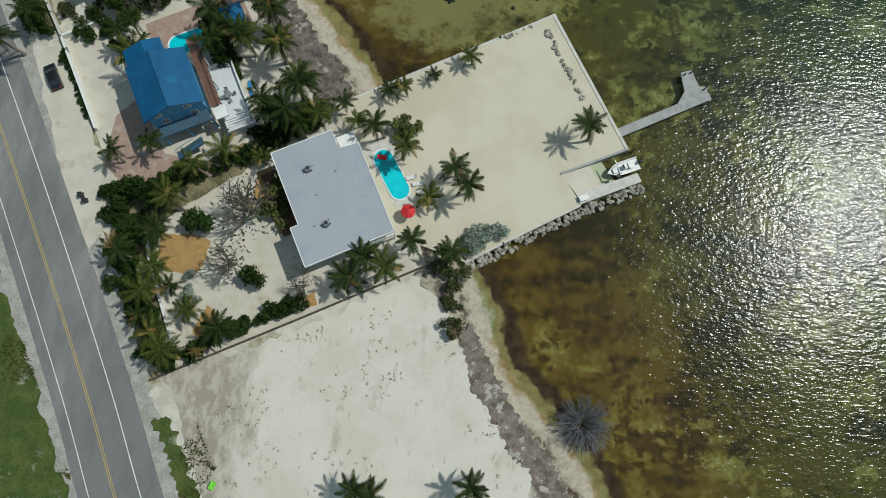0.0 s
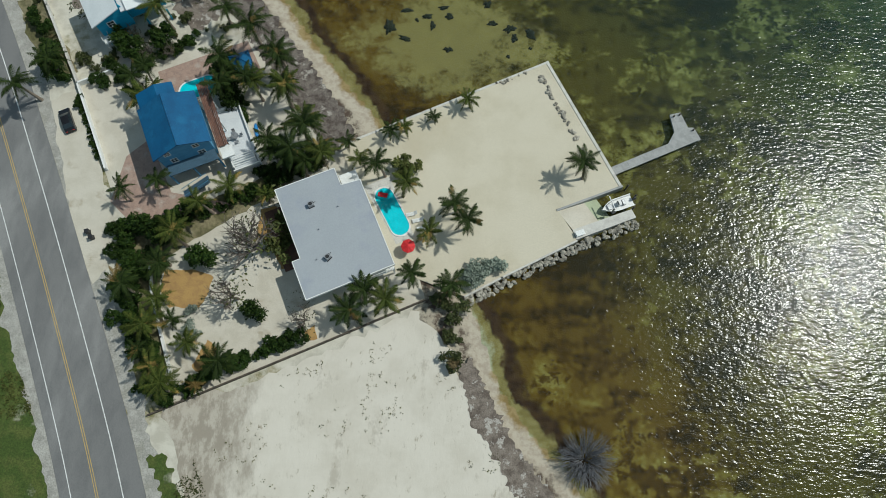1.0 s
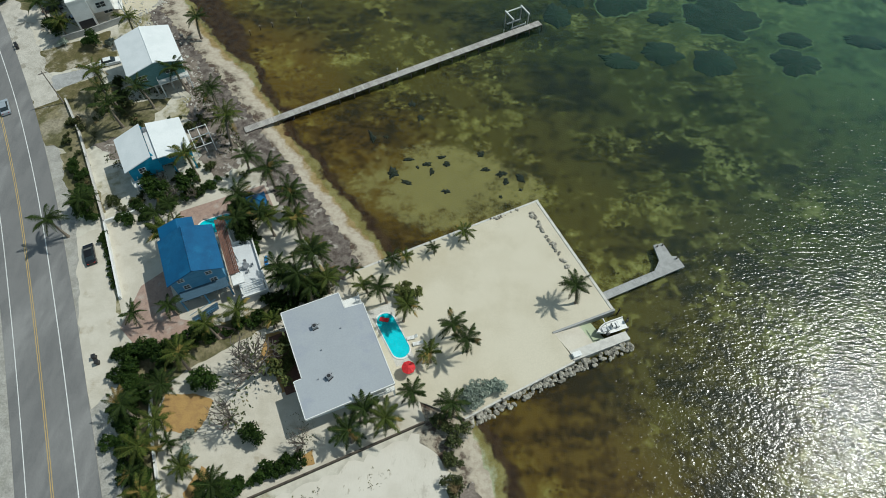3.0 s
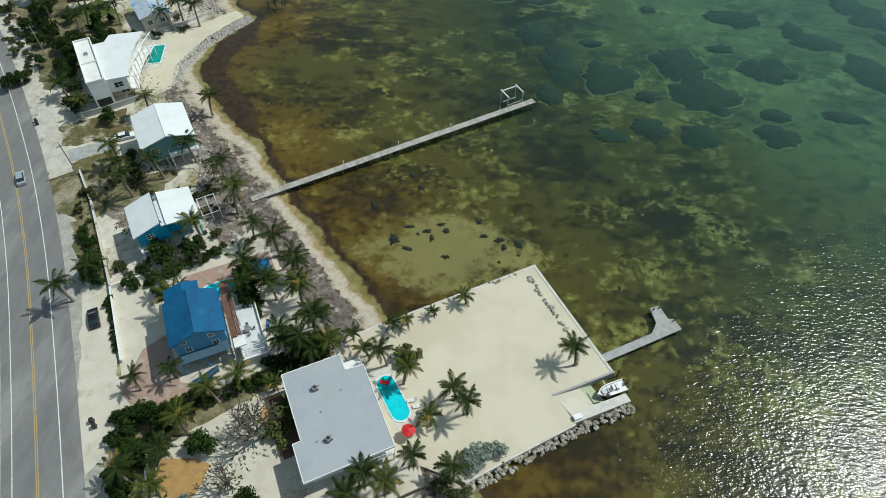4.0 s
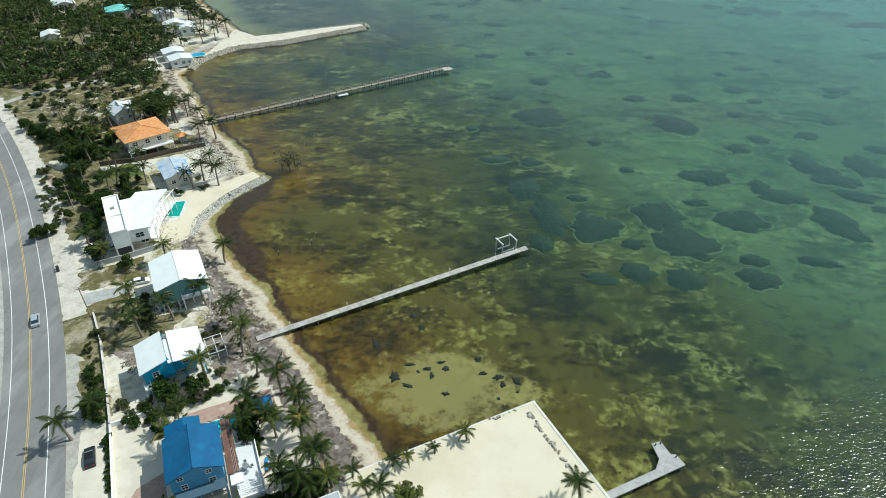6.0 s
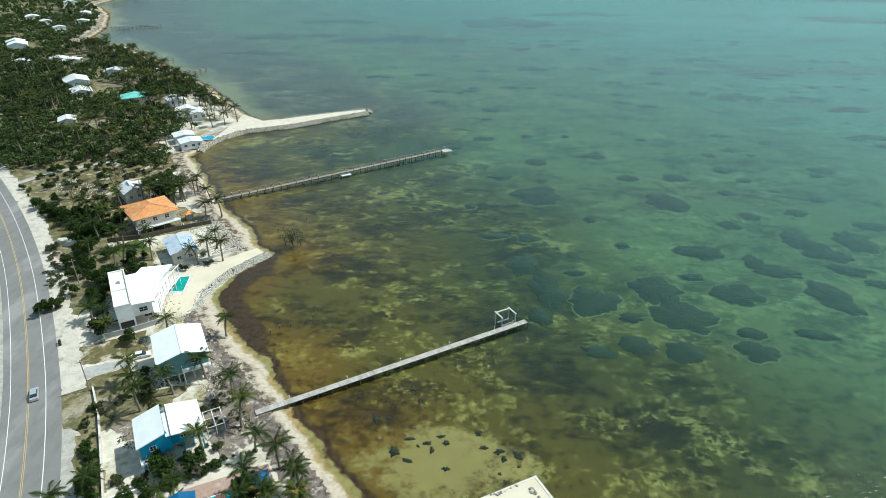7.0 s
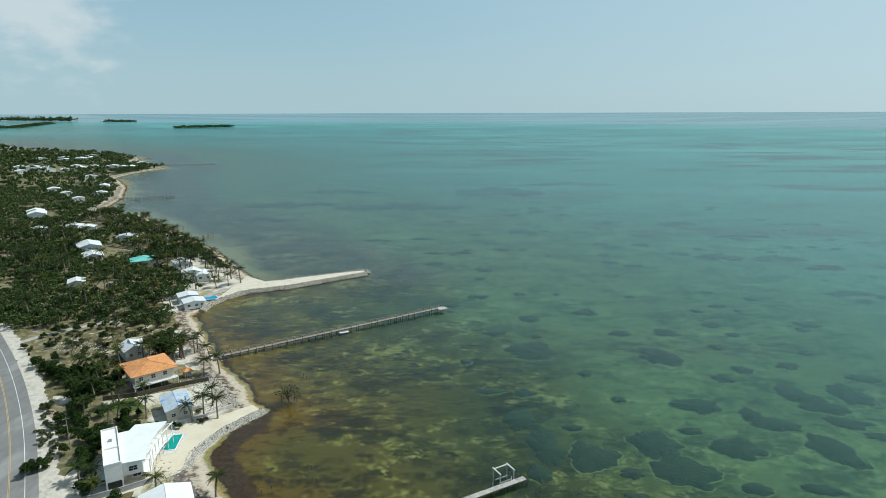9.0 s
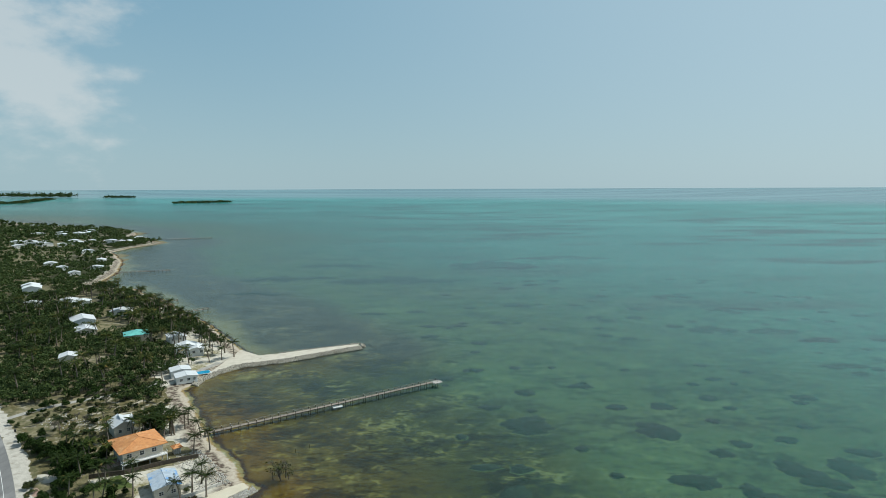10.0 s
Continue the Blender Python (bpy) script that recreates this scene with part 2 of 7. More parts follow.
    heap = n.new("ShaderNodeMath"); heap.operation = "MULTIPLY_ADD"; heap.inputs[1].default_value = -4.8
    l.new(ramp_node(n, l, cove.outputs["Value"], 32.0, 16.0), heap.inputs[0]); l.new(wob2.outputs[0], heap.inputs[2])
    bed = mix_node(n, l, ramp_node(n, l, heap.outputs[0], 8.8, 7.4), bed, wrack)
    tide = mix_node(n, l, ramp_node(n, l, noise_node(n, l, 0.5, 6, 0.7, None, 70.0), 0.42, 0.58), (0.36, 0.32, 0.25), (0.085, 0.062, 0.048))
    land = mix_node(n, l, ramp_node(n, l, wob2.outputs[0], -6.5, -2.0), land, tide)
    land = mix_node(n, l, ramp_node(n, l, wob2.outputs[0], 1.2, 2.6), land, mix_node(n, l, ramp_node(n, l, noise_node(n, l, 0.9, 6, 0.7, None, 75.0), 0.42, 0.62), (0.44, 0.39, 0.31), (0.35, 0.30, 0.235)))
    land = mix_node(n, l, ramp_node(n, l, wob2.outputs[0], 3.9, 5.0), land, mix_node(n, l, ramp_node(n, l, noise_node(n, l, 0.6, 6, 0.7, None, 78.0), 0.42, 0.62), (0.29, 0.220, 0.105), (0.21, 0.150, 0.060)))
    col = mix_node(n, l, ramp_node(n, l, wob2.outputs[0], 5.9, 6.6), land, bed)
    l.new(col, p.inputs["Base Color"])
    p.inputs["Roughness"].default_value = 0.9
    p.inputs["Specular IOR Level"].default_value = 0.15
    b = n.new("ShaderNodeBump"); b.inputs["Strength"].default_value = 0.5; b.inputs["Distance"].default_value = 0.12
    l.new(noise_node(n, l, 2.2, 6, 0.7), b.inputs["Height"]); l.new(b.outputs[0], p.inputs["Normal"])
    return m


def sea_water():
    """Clear shallow water that turns to milky teal with depth, rippled by the wind, gloss by Fresnel; far out the sky's
    reflection is painted in.
    """
    m, n, l, p = nodes_of("sea_water")
    n.remove(p)
    at = n.new("ShaderNodeAttribute"); at.attribute_name = "murk"
    far = mix_node(n, l, ramp_node(n, l, noise_node(n, l, 0.0016, 6, 0.62, (0.6, 2.4, 1), 3.0), 0.40, 0.66), (0.030, 0.235, 0.215), (0.080, 0.36, 0.335))
    streak = mix_node(n, l, ramp_node(n, l, at.outputs["Fac"], 0.15, 0.85), (0.011, 0.130, 0.115), far)
    # far out, the sky's reflection towards the horizon is mixed into the body colour
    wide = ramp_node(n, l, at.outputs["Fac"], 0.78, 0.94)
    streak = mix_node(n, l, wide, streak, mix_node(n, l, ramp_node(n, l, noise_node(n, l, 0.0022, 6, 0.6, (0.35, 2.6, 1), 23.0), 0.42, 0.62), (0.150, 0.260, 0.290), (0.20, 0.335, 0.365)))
    shoal = ramp_node(n, l, noise_node(n, l, 0.006, 7, 0.66, (0.55, 1.9, 1), 13.0), 0.52, 0.575)
    near_by = n.new("ShaderNodeMath"); near_by.operation = "MULTIPLY"
    l.new(shoal, near_by.inputs[0]); l.new(ramp_node(n, l, at.outputs["Fac"], 0.84, 0.70), near_by.inputs[1])
    streak = mix_node(n, l, near_by.outputs[0], streak, (0.020, 0.105, 0.110))
    tr = n.new("ShaderNodeBsdfTransparent"); tr.inputs[0].default_value = (0.86, 0.95, 0.86, 1)
    df = n.new("ShaderNodeBsdfDiffuse"); l.new(streak, df.inputs[0])
    body = n.new("ShaderNodeMixShader"); l.new(at.outputs["Fac"], body.inputs[0])
    l.new(tr.outputs[0], body.inputs[1]); l.new(df.outputs[0], body.inputs[2])
    b1 = n.new("ShaderNodeBump"); b1.inputs["Strength"].default_value = 1.0; b1.inputs["Distance"].default_value = 0.12
    l.new(noise_node(n, l, 1.4, 2.2, 0.5, (0.72, 1.35, 1.0), 1.0), b1.inputs["Height"])
    gl = n.new("ShaderNodeBsdfGlossy"); gl.inputs["Roughness"].default_value = 0.17
    l.new(b1.outputs[0], gl.inputs["Normal"])
    fr = n.new("ShaderNodeFresnel"); fr.inputs["IOR"].default_value = 1.31
    cap = n.new("ShaderNodeMath"); cap.operation = "MINIMUM"; cap.inputs[1].default_value = 0.42
    l.new(fr.outputs[0], cap.inputs[0])
    l.new(b1.outputs[0], fr.inputs["Normal"])
    ms = n.new("ShaderNodeMixShader")
    l.new(cap.outputs[0], ms.inputs[0]); l.new(body.outputs[0], ms.inputs[1]); l.new(gl.outputs[0], ms.inputs[2])
    l.new(ms.outputs[0], n["Material Output"].inputs["Surface"])
    return m


M_GROUND, M_SEA = seabed_land(), sea_water()
from mathutils.geometry import delaunay_2d_cdt


# ---- building helpers ----
def part(name, bm, material, parent=None, label="", smooth=False):
    """Links a bmesh as one mesh object under a thing or part, and frees it."""
    me = bpy.data.meshes.new(name)
    bm.to_mesh(me); bm.free()
    me.materials.append(material)
    if smooth:
        for f in me.polygons:
            f.use_smooth = True
    ob = new(name, me)
    if parent:
        ob.parent = parent
    if label:
        ob["label"] = label
    return ob


def thing(name, m, label, category, group="", kind=""):
    ob = new(name)
    ob.matrix_basis = m
    return tagged(ob, label, category, group, kind)


def box(bm, x0, x1, y0, y1, z0, z1, bevel=0.0):
    """A box into bm, its edges eased by bevel."""
    vs = [bm.verts.new((x, y, z)) for x in (x0, x1) for y in (y0, y1) for z in (z0, z1)]
    fs = [bm.faces.new([vs[i] for i in q]) for q in ((0, 1, 3, 2), (4, 6, 7, 5), (0, 4, 5, 1), (2, 3, 7, 6), (0, 2, 6, 4), (1, 5, 7, 3))]
    if bevel:
        bmesh.ops.bevel(bm, geom=list({e for f in fs for e in f.edges}), offset=bevel, segments=1, affect="EDGES")
    return bm


def boxed(x0, x1, y0, y1, z0, z1, bevel=0.0):
    return box(bmesh.new(), x0, x1, y0, y1, z0, z1, bevel)


def tube(bm, a, b, r0, r1=None, seg=8):
    """A tapered rod from a to b."""
    a, b = Vector(a), Vector(b)
    r1 = r0 if r1 is None else r1
    q = (b - a).to_track_quat("Z", "Y")
    rings = [[bm.verts.new(p + q @ Vector((r * math.cos(k * math.tau / seg), r * math.sin(k * math.tau / seg), 0))) for k in range(seg)] for p, r in ((a, r0), (b, r1))]
    for k in range(seg):
        bm.faces.new((rings[0][k], rings[0][(k + 1) % seg], rings[1][(k + 1) % seg], rings[1][k]))
    bm.faces.new(rings[0][::-1]); bm.faces.new(rings[1])
    return bm


def prism(bm, pts, z0, z1):
    """A plan outline (counter-clockwise) raised from z0 to z1."""
    lo = [bm.verts.new((x, y, z0)) for x, y in pts]
    hi = [bm.verts.new((x, y, z1)) for x, y in pts]
    bm.faces.new(hi)
    bm.faces.new(lo[::-1])
    for i in range(len(pts)):
        j = (i + 1) % len(pts)
        bm.faces.new((lo[i], lo[j], hi[j], hi[i]))
    return bm


def uneven(pts, step, amount, seed, closed=True):
    """An outline broken into short steps and shaken, as a natural edge is."""
    out, n = [], len(pts)
    for i in range(n if closed else n - 1):
        a, b = Vector(pts[i]).to_2d(), Vector(pts[(i + 1) % n]).to_2d()
        k = max(1, int((b - a).length / step))
        side = Vector((-(b - a).y, (b - a).x)).normalized()
        for j in range(k):
            p = a.lerp(b, j / k)
            s = noise.fractal((p.x * 0.45 / step, p.y * 0.45 / step, seed), 0.8, 2.1, 4) * amount
            out.append((p.x + side.x * s, p.y + side.y * s))
    if not closed:
        out.append(tuple(pts[-1]))
    return out


def ccw(pts):
    a = sum(p[0] * q[1] - q[0] * p[1] for p, q in zip(pts, pts[1:] + pts[:1]))
    return pts if a > 0 else pts[::-1]


LAID = []


def patch(name, pts, z, material, label, category, step=0.0, amount=0.0, seed=1.0, kind="structure", depth=0.25):
    """A sheet of ground laid over the ground, with a thin edge; each a little above the last."""
    LAID.append(name)
    z = z + 0.001 * len(LAID)
    q = ccw(uneven(pts, step, amount, seed) if step else list(pts))
    flat, _, faces, *_ = delaunay_2d_cdt([Vector(p) for p in q], [], [list(range(len(q)))], 1, 1e-4)
    bm = bmesh.new()
    top = [bm.verts.new((v.x, v.y, z)) for v in flat]
    for f in faces:
        bm.faces.new([top[k] for k in f])
    for e in [e for e in bm.edges if len(e.link_faces) == 1]:
        f = e.link_faces[0]
        v = [l.vert for l in f.loops if l.edge is e][0]
        w = e.other_vert(v)
        lo = [bm.verts.new((u.co.x, u.co.y, z - depth)) for u in (v, w)]
        bm.faces.new((w, v, lo[0], lo[1]))
    bmesh.ops.recalc_face_normals(bm, faces=bm.faces)
    return tagged(part(name, bm, material), label, category, kind=kind)


# ---- the lie of the land ----
SEA = -0.9
SHORE = [(60, -60), (36, 2), (23.9, 18), (18.1, 26.8), (13.8, 30.7), (8.5, 38), (5.6, 46), (2, 56), (-6, 72), (-12.5, 82), (-21.3, 92.3), (-29, 102.3), (-36.3, 113.5),
         (-47, 129), (-57.6, 140.6), (-69.6, 156.4), (-72, 162), (-68.5, 175), (-61.3, 187), (-66, 191.5), (-75, 206), (-87.5, 221), (-105, 250), (-125.4, 283),
         (-123.6, 300), (-114, 325), (-108, 338), (-125, 360), (-163, 417), (-227, 494), (-300, 577), (-347, 586), (-369, 675), (-424, 794), (-510, 922),
         (-490, 1060), (-600, 1150), (-651, 1300), (-795, 1429), (-1046, 1566), (-1286, 1756), (-1800, 1950), (-30000, 2600)]


def offshore(xy):
    """Signed distance to the shore line, positive over the sea."""
    s = np.array(SHORE, float)
    a, b = s[:-1], s[1:]
    d = b - a
    out = np.empty(len(xy))
    for i in range(0, len(xy), 20000):
        p = xy[i:i + 20000, None, :]
        t = np.clip(((p - a) * d).sum(2) / (d * d).sum(1), 0, 1)
        g = p - (a + t[..., None] * d)
        out[i:i + 20000] = np.sqrt((g * g).sum(2).min(1))
    # even-odd count against the closed land outline
    ring = np.vstack([s, [[-30000, -30000], [60, -30000]]])
    r0, r1 = ring, np.roll(ring, -1, 0)
    inside = np.zeros(len(xy), bool)
    for (x0, y0), (x1, y1) in zip(r0, r1):
        cross = (y0 > xy[:, 1]) != (y1 > xy[:, 1])
        with np.errstate(divide="ignore", invalid="ignore"):
            xc = x0 + (xy[:, 1] - y0) / (y1 - y0) * (x1 - x0)
        inside ^= cross & (xy[:, 0] < xc)
    return np.where(inside, -out, out)


EYE_H = 96.6


def far_off(x, y, z):
    """Draws what lies beyond 2.5 km nearer and higher along the line of sight, so that the whole sea fits within 5 km."""
    r = np.hypot(x, y)
    k = np.where(r > 2500, (2500 + 2300 * (1 - 2500 / np.maximum(r, 1))) / np.maximum(r, 1), 1.0)
    return x * k, y * k, z * k + EYE_H * (1 - k)


def steps(lo, hi, step, far_lo, far_hi, grow):
    mid = list(np.arange(lo, hi + step / 2, step))
    d, up = step, []
    x = mid[-1]
    while x < far_hi:
        d *= grow; x += d; up.append(min(x, far_hi))
    d, down = step, []
    x = mid[0]
    while x > far_lo:
        d *= grow; x -= d; down.append(max(x, far_lo))
    return np.array(down[::-1] + mid + up)


def sheet(name, xs, ys, height, material, attr, value):
    gx, gy = np.meshgrid(xs, ys)
    xy = np.c_[gx.ravel(), gy.ravel()]
    off = offshore(xy)
    z = height(xy, off)
    x, y, z = far_off(xy[:, 0], xy[:, 1], z)
    nx, ny = len(xs), len(ys)
    i = (np.arange(ny - 1)[:, None] * nx + np.arange(nx - 1)).ravel()
    quads = np.c_[i, i + 1, i + nx + 1, i + nx]
    me = bpy.data.meshes.new(name)
    me.from_pydata(np.c_[x, y, z].tolist(), [], quads.tolist())
    for f in me.polygons:
        f.use_smooth = True
    at = me.attributes.new(attr, "FLOAT", "POINT")
    at.data.foreach_set("value", value(xy, off).astype(np.float32))
    me.materials.append(material)
    return new(name, me)


def land_height(xy, off):
    z = np.interp(off, [-30000, -60, -7, 0, 25, 90, 300, 2000, 30000], [0.0, 0.0, 0.0, SEA, -1.5, -2.1, -3.2, -6.0, -6.0])
    return z


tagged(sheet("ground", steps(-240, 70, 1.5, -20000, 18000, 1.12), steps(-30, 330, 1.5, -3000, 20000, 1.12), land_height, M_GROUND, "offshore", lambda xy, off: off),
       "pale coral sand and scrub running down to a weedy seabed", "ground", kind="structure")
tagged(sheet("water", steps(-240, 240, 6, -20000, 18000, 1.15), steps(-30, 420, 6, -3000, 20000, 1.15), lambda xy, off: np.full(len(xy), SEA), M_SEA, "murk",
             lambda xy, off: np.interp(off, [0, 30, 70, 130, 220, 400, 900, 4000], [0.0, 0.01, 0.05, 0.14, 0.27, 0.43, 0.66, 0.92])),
       "clear rippled shallow sea turning teal further out", "sea", kind="structure")
# ---- surfaces of the built things ----
M_CONC = surface("pale_concrete", (0.58, 0.56, 0.51), (0.48, 0.46, 0.42), 0.8, 9, 0.85)
M_CONC_GREY = surface("weathered_grey_concrete", (0.36, 0.36, 0.35), (0.29, 0.29, 0.28), 0.7, 9, 0.88)
M_SAND = surface("raked_fill_sand", (0.57, 0.52, 0.41), (0.52, 0.47, 0.36), 0.12, 5, 0.95, third=(0.50, 0.445, 0.33), third_scale=0.045, bump=0.02, spec=0.1, amount=0.45)


def lot_fill():
    """Bare coral fill: pale and smooth, scraped down to grey-brown dirt towards the road, with drag marks."""
    m, n, l, p = nodes_of("rough_coral_fill")
    col = mix_node(n, l, ramp_node(n, l, noise_node(n, l, 0.10, 6, 0.65), 0.40, 0.66), (0.60, 0.56, 0.485), (0.53, 0.49, 0.415))
    col = mix_node(n, l, ramp_node(n, l, noise_node(n, l, 0.22, 7, 0.7, (1.0, 0.55, 1), 31.0), 0.57, 0.68), col, (0.44, 0.40, 0.335))
    col = mix_node(n, l, ramp_node(n, l, noise_node(n, l, 1.1, 6, 0.7, (1.0, 0.45, 1), 12.0), 0.60, 0.68), col, (0.40, 0.36, 0.29))
    geo = n.new("ShaderNodeNewGeometry"); ax = n.new("ShaderNodeSeparateXYZ"); l.new(geo.outputs["Position"], ax.inputs[0])
    shift = n.new("ShaderNodeMath"); shift.operation = "MULTIPLY_ADD"; shift.inputs[1].default_value = 16.0
    l.new(noise_node(n, l, 0.20, 8, 0.7, (1.0, 0.5, 1), 19.0), shift.inputs[0]); l.new(ax.outputs["X"], shift.inputs[2])
    dirt = mix_node(n, l, ramp_node(n, l, noise_node(n, l, 0.6, 7, 0.7, (1.0, 0.5, 1), 23.0), 0.44, 0.60), (0.30, 0.265, 0.215), (0.44, 0.40, 0.335))
    col = mix_node(n, l, ramp_node(n, l, shift.outputs[0], -18.5, -24.0), col, dirt)
    l.new(col, p.inputs["Base Color"])
    p.inputs["Roughness"].default_value, p.inputs["Specular IOR Level"].default_value = 0.95, 0.1
    bp = n.new("ShaderNodeBump"); bp.inputs["Strength"].default_value = 0.6; bp.inputs["Distance"].default_value = 0.08
    l.new(noise_node(n, l, 1.6, 7, 0.7, (1.0, 0.5, 1), 3.0), bp.inputs["Height"]); l.new(bp.outputs[0], p.inputs["Normal"])
    return m


M_LOTSAND = lot_fill()
M_YARD = surface("yard_sand", (0.55, 0.51, 0.43), (0.49, 0.45, 0.37), 0.3, 6.0, 0.95, third=(0.39, 0.34, 0.26), third_scale=0.2, bump=0.03, spec=0.1, amount=0.5, tlo=0.56, thi=0.7)
M_RUBBLE = surface("shore_rubble", (0.215, 0.180, 0.150), (0.120, 0.096, 0.078), 0.6, 5.0, 0.95, third=(0.40, 0.37, 0.33), third_scale=0.7, tlo=0.56, thi=0.62, bump=0.12, amount=1.5)
M_RUBBLE_DARK = surface("dark_weedy_rubble", (0.17, 0.145, 0.125), (0.075, 0.058, 0.050), 0.7, 5.0, 0.95, third=(0.36, 0.33, 0.29), third_scale=0.45, bump=0.12, amount=1.5, tlo=0.56, thi=0.66)
M_ROAD = surface("asphalt", (0.180, 0.178, 0.174), (0.152, 0.151, 0.149), 0.4, 14, 0.85, third=(0.24, 0.237, 0.23), third_scale=0.08, stretch=(1.0, 0.35, 1))
M_LANE_WHITE = surface("road_paint_white", (0.72, 0.72, 0.70), (0.55, 0.55, 0.53), 1.5, 9, 0.6)
M_LANE_YELLOW = surface("road_paint_yellow", (0.50, 0.35, 0.12), (0.40, 0.29, 0.12), 1.5, 9, 0.6)
M_GRAVEL = surface("roadside_marl", (0.38, 0.365, 0.33), (0.29, 0.28, 0.25), 0.5, 5, 0.95, third=(0.30, 0.29, 0.25), third_scale=0.25, bump=0.05, amount=1.3)
M_SHOULDER = surface("pale_shoulder_marl", (0.50, 0.47, 0.41), (0.40, 0.375, 0.32), 0.4, 4, 0.95, third=(0.30, 0.275, 0.225), third_scale=0.2, bump=0.05, amount=1.2, tlo=0.55, thi=0.64)
M_GRASS = surface("mown_verge_grass", (0.050, 0.080, 0.014), (0.085, 0.105, 0.024), 0.35, 4.0, 0.95, third=(0.33, 0.32, 0.24), third_scale=0.13, bump=0.1, amount=1.6, tlo=0.58, thi=0.68)
M_DRYGRASS = surface("dry_grass", (0.095, 0.085, 0.030), (0.15, 0.125, 0.06), 0.5, 4.0, 0.95, third=(0.42, 0.38, 0.30), third_scale=0.2, bump=0.1, amount=1.6)
M_SCRUB = surface("scrub_floor", (0.10, 0.095, 0.04), (0.22, 0.19, 0.11), 0.25, 2.0, 0.95, third=(0.27, 0.24, 0.17), third_scale=0.1, bump=0.1, amount=1.6, tlo=0.55, thi=0.66)
M_MULCH = surface("ochre_gravel", (0.40, 0.25, 0.09), (0.33, 0.20, 0.08), 0.8, 6, 0.95, bump=0.04)
M_BRICK = surface("brick_paving", (0.36, 0.25, 0.20), (0.30, 0.21, 0.17), 1.2, 8, 0.85, third=(0.40, 0.33, 0.28), third_scale=0.4)
M_ROOF_GREY = surface("grey_membrane_roof", (0.34, 0.362, 0.385), (0.325, 0.347, 0.37), 0.25, 4, 0.6, third=(0.30, 0.322, 0.365), third_scale=0.12, bump=0.01, amount=0.25)
M_ROOF_BLUE = surface("blue_metal_roof", (0.006, 0.088, 0.205), (0.005, 0.070, 0.17), 0.4, 5, 0.35, third=(0.010, 0.11, 0.235), third_scale=0.3, bump=0.01, amount=0.5)
M_ROOF_WHITE = surface("white_metal_roof", (0.68, 0.70, 0.70), (0.63, 0.655, 0.655), 0.4, 6, 0.45, bump=0.01, amount=0.4)
M_ROOF_TARP = surface("patched_blue_grey_roof", (0.42, 0.48, 0.54), (0.32, 0.38, 0.45), 0.7, 5, 0.5, third=(0.16, 0.32, 0.58), third_scale=0.22, bump=0.02, tlo=0.56, thi=0.6)
M_ROOF_ORANGE = surface("clay_tile_roof", (0.55, 0.25, 0.09), (0.45, 0.19, 0.07), 0.7, 5, 0.8, third=(0.60, 0.33, 0.15), third_scale=0.35, bump=0.05)
M_ROOF_GREEN = surface("sea_green_roof", (0.16, 0.50, 0.45), (0.13, 0.42, 0.38), 0.5, 5, 0.5)
M_ROOF_PALE = surface("pale_grey_roof", (0.60, 0.62, 0.63), (0.55, 0.57, 0.585), 0.5, 5, 0.55, amount=0.35)
M_WHITE = surface("white_painted_wall", (0.74, 0.74, 0.72), (0.66, 0.66, 0.63), 0.5, 5, 0.6, amount=0.4, bump=0.005)
M_BLUE_WALL = surface("sky_blue_wall", (0.10, 0.29, 0.46), (0.08, 0.25, 0.41), 0.6, 6, 0.65, amount=0.5, stretch=(1, 1, 5))
M_TEAL_WALL = surface("bright_teal_wall", (0.02, 0.32, 0.50), (0.015, 0.27, 0.44), 0.6, 6, 0.65, amount=0.5, stretch=(1, 1, 5))
M_SEAFOAM = surface("dark_seafoam_wall", (0.13, 0.27, 0.27), (0.10, 0.22, 0.22), 0.6, 6, 0.65, amount=0.5, stretch=(1, 1, 5))
M_CREAM = surface("cream_stucco_wall", (0.62, 0.57, 0.48), (0.53, 0.48, 0.40), 0.5, 6, 0.8)
M_SLATE = surface("slate_blue_paint", (0.045, 0.095, 0.14), (0.035, 0.075, 0.11), 0.6, 6, 0.6)
M_WOOD = surface("weathered_boards", (0.28, 0.24, 0.20), (0.19, 0.16, 0.13), 0.8, 6, 0.85, random_by=0.22)
M_WOOD_GREY = surface("bleached_dock_boards", (0.42, 0.40, 0.37), (0.31, 0.29, 0.27), 0.8, 6, 0.85, random_by=0.15)
M_WOOD_BROWN = surface("brown_deck_boards", (0.16, 0.075, 0.05), (0.11, 0.055, 0.04), 0.8, 6, 0.7, random_by=0.25)
M_PILE = surface("dark_timber_pile", (0.10, 0.08, 0.06), (0.06, 0.05, 0.04), 1.5, 8, 0.9)
M_DARK = surface("painted_opening_shade", (0.03, 0.03, 0.032), (0.02, 0.02, 0.022), 1, 5, 0.6)
M_GLASS = surface("dark_window_glass", (0.025, 0.035, 0.04), (0.02, 0.028, 0.033), 1, 5, 0.08, bump=0, spec=0.6)
M_METAL = surface("dull_galvanised_metal", (0.40, 0.41, 0.42), (0.30, 0.31, 0.32), 2, 9, 0.45, metal=0.7)
M_PLASTIC = surface("white_plastic", (0.76, 0.76, 0.74), (0.68, 0.68, 0.66), 2, 9, 0.4, bump=0)
M_RED = surface("red_canvas", (0.62, 0.025, 0.03), (0.50, 0.02, 0.025), 2, 9, 0.7)
M_LIME = surface("lime_plastic", (0.20, 0.62, 0.05), (0.16, 0.52, 0.05), 2, 9, 0.5)
M_ORANGE = surface("orange_plastic", (0.75, 0.20, 0.03), (0.62, 0.16, 0.03), 2, 9, 0.4)
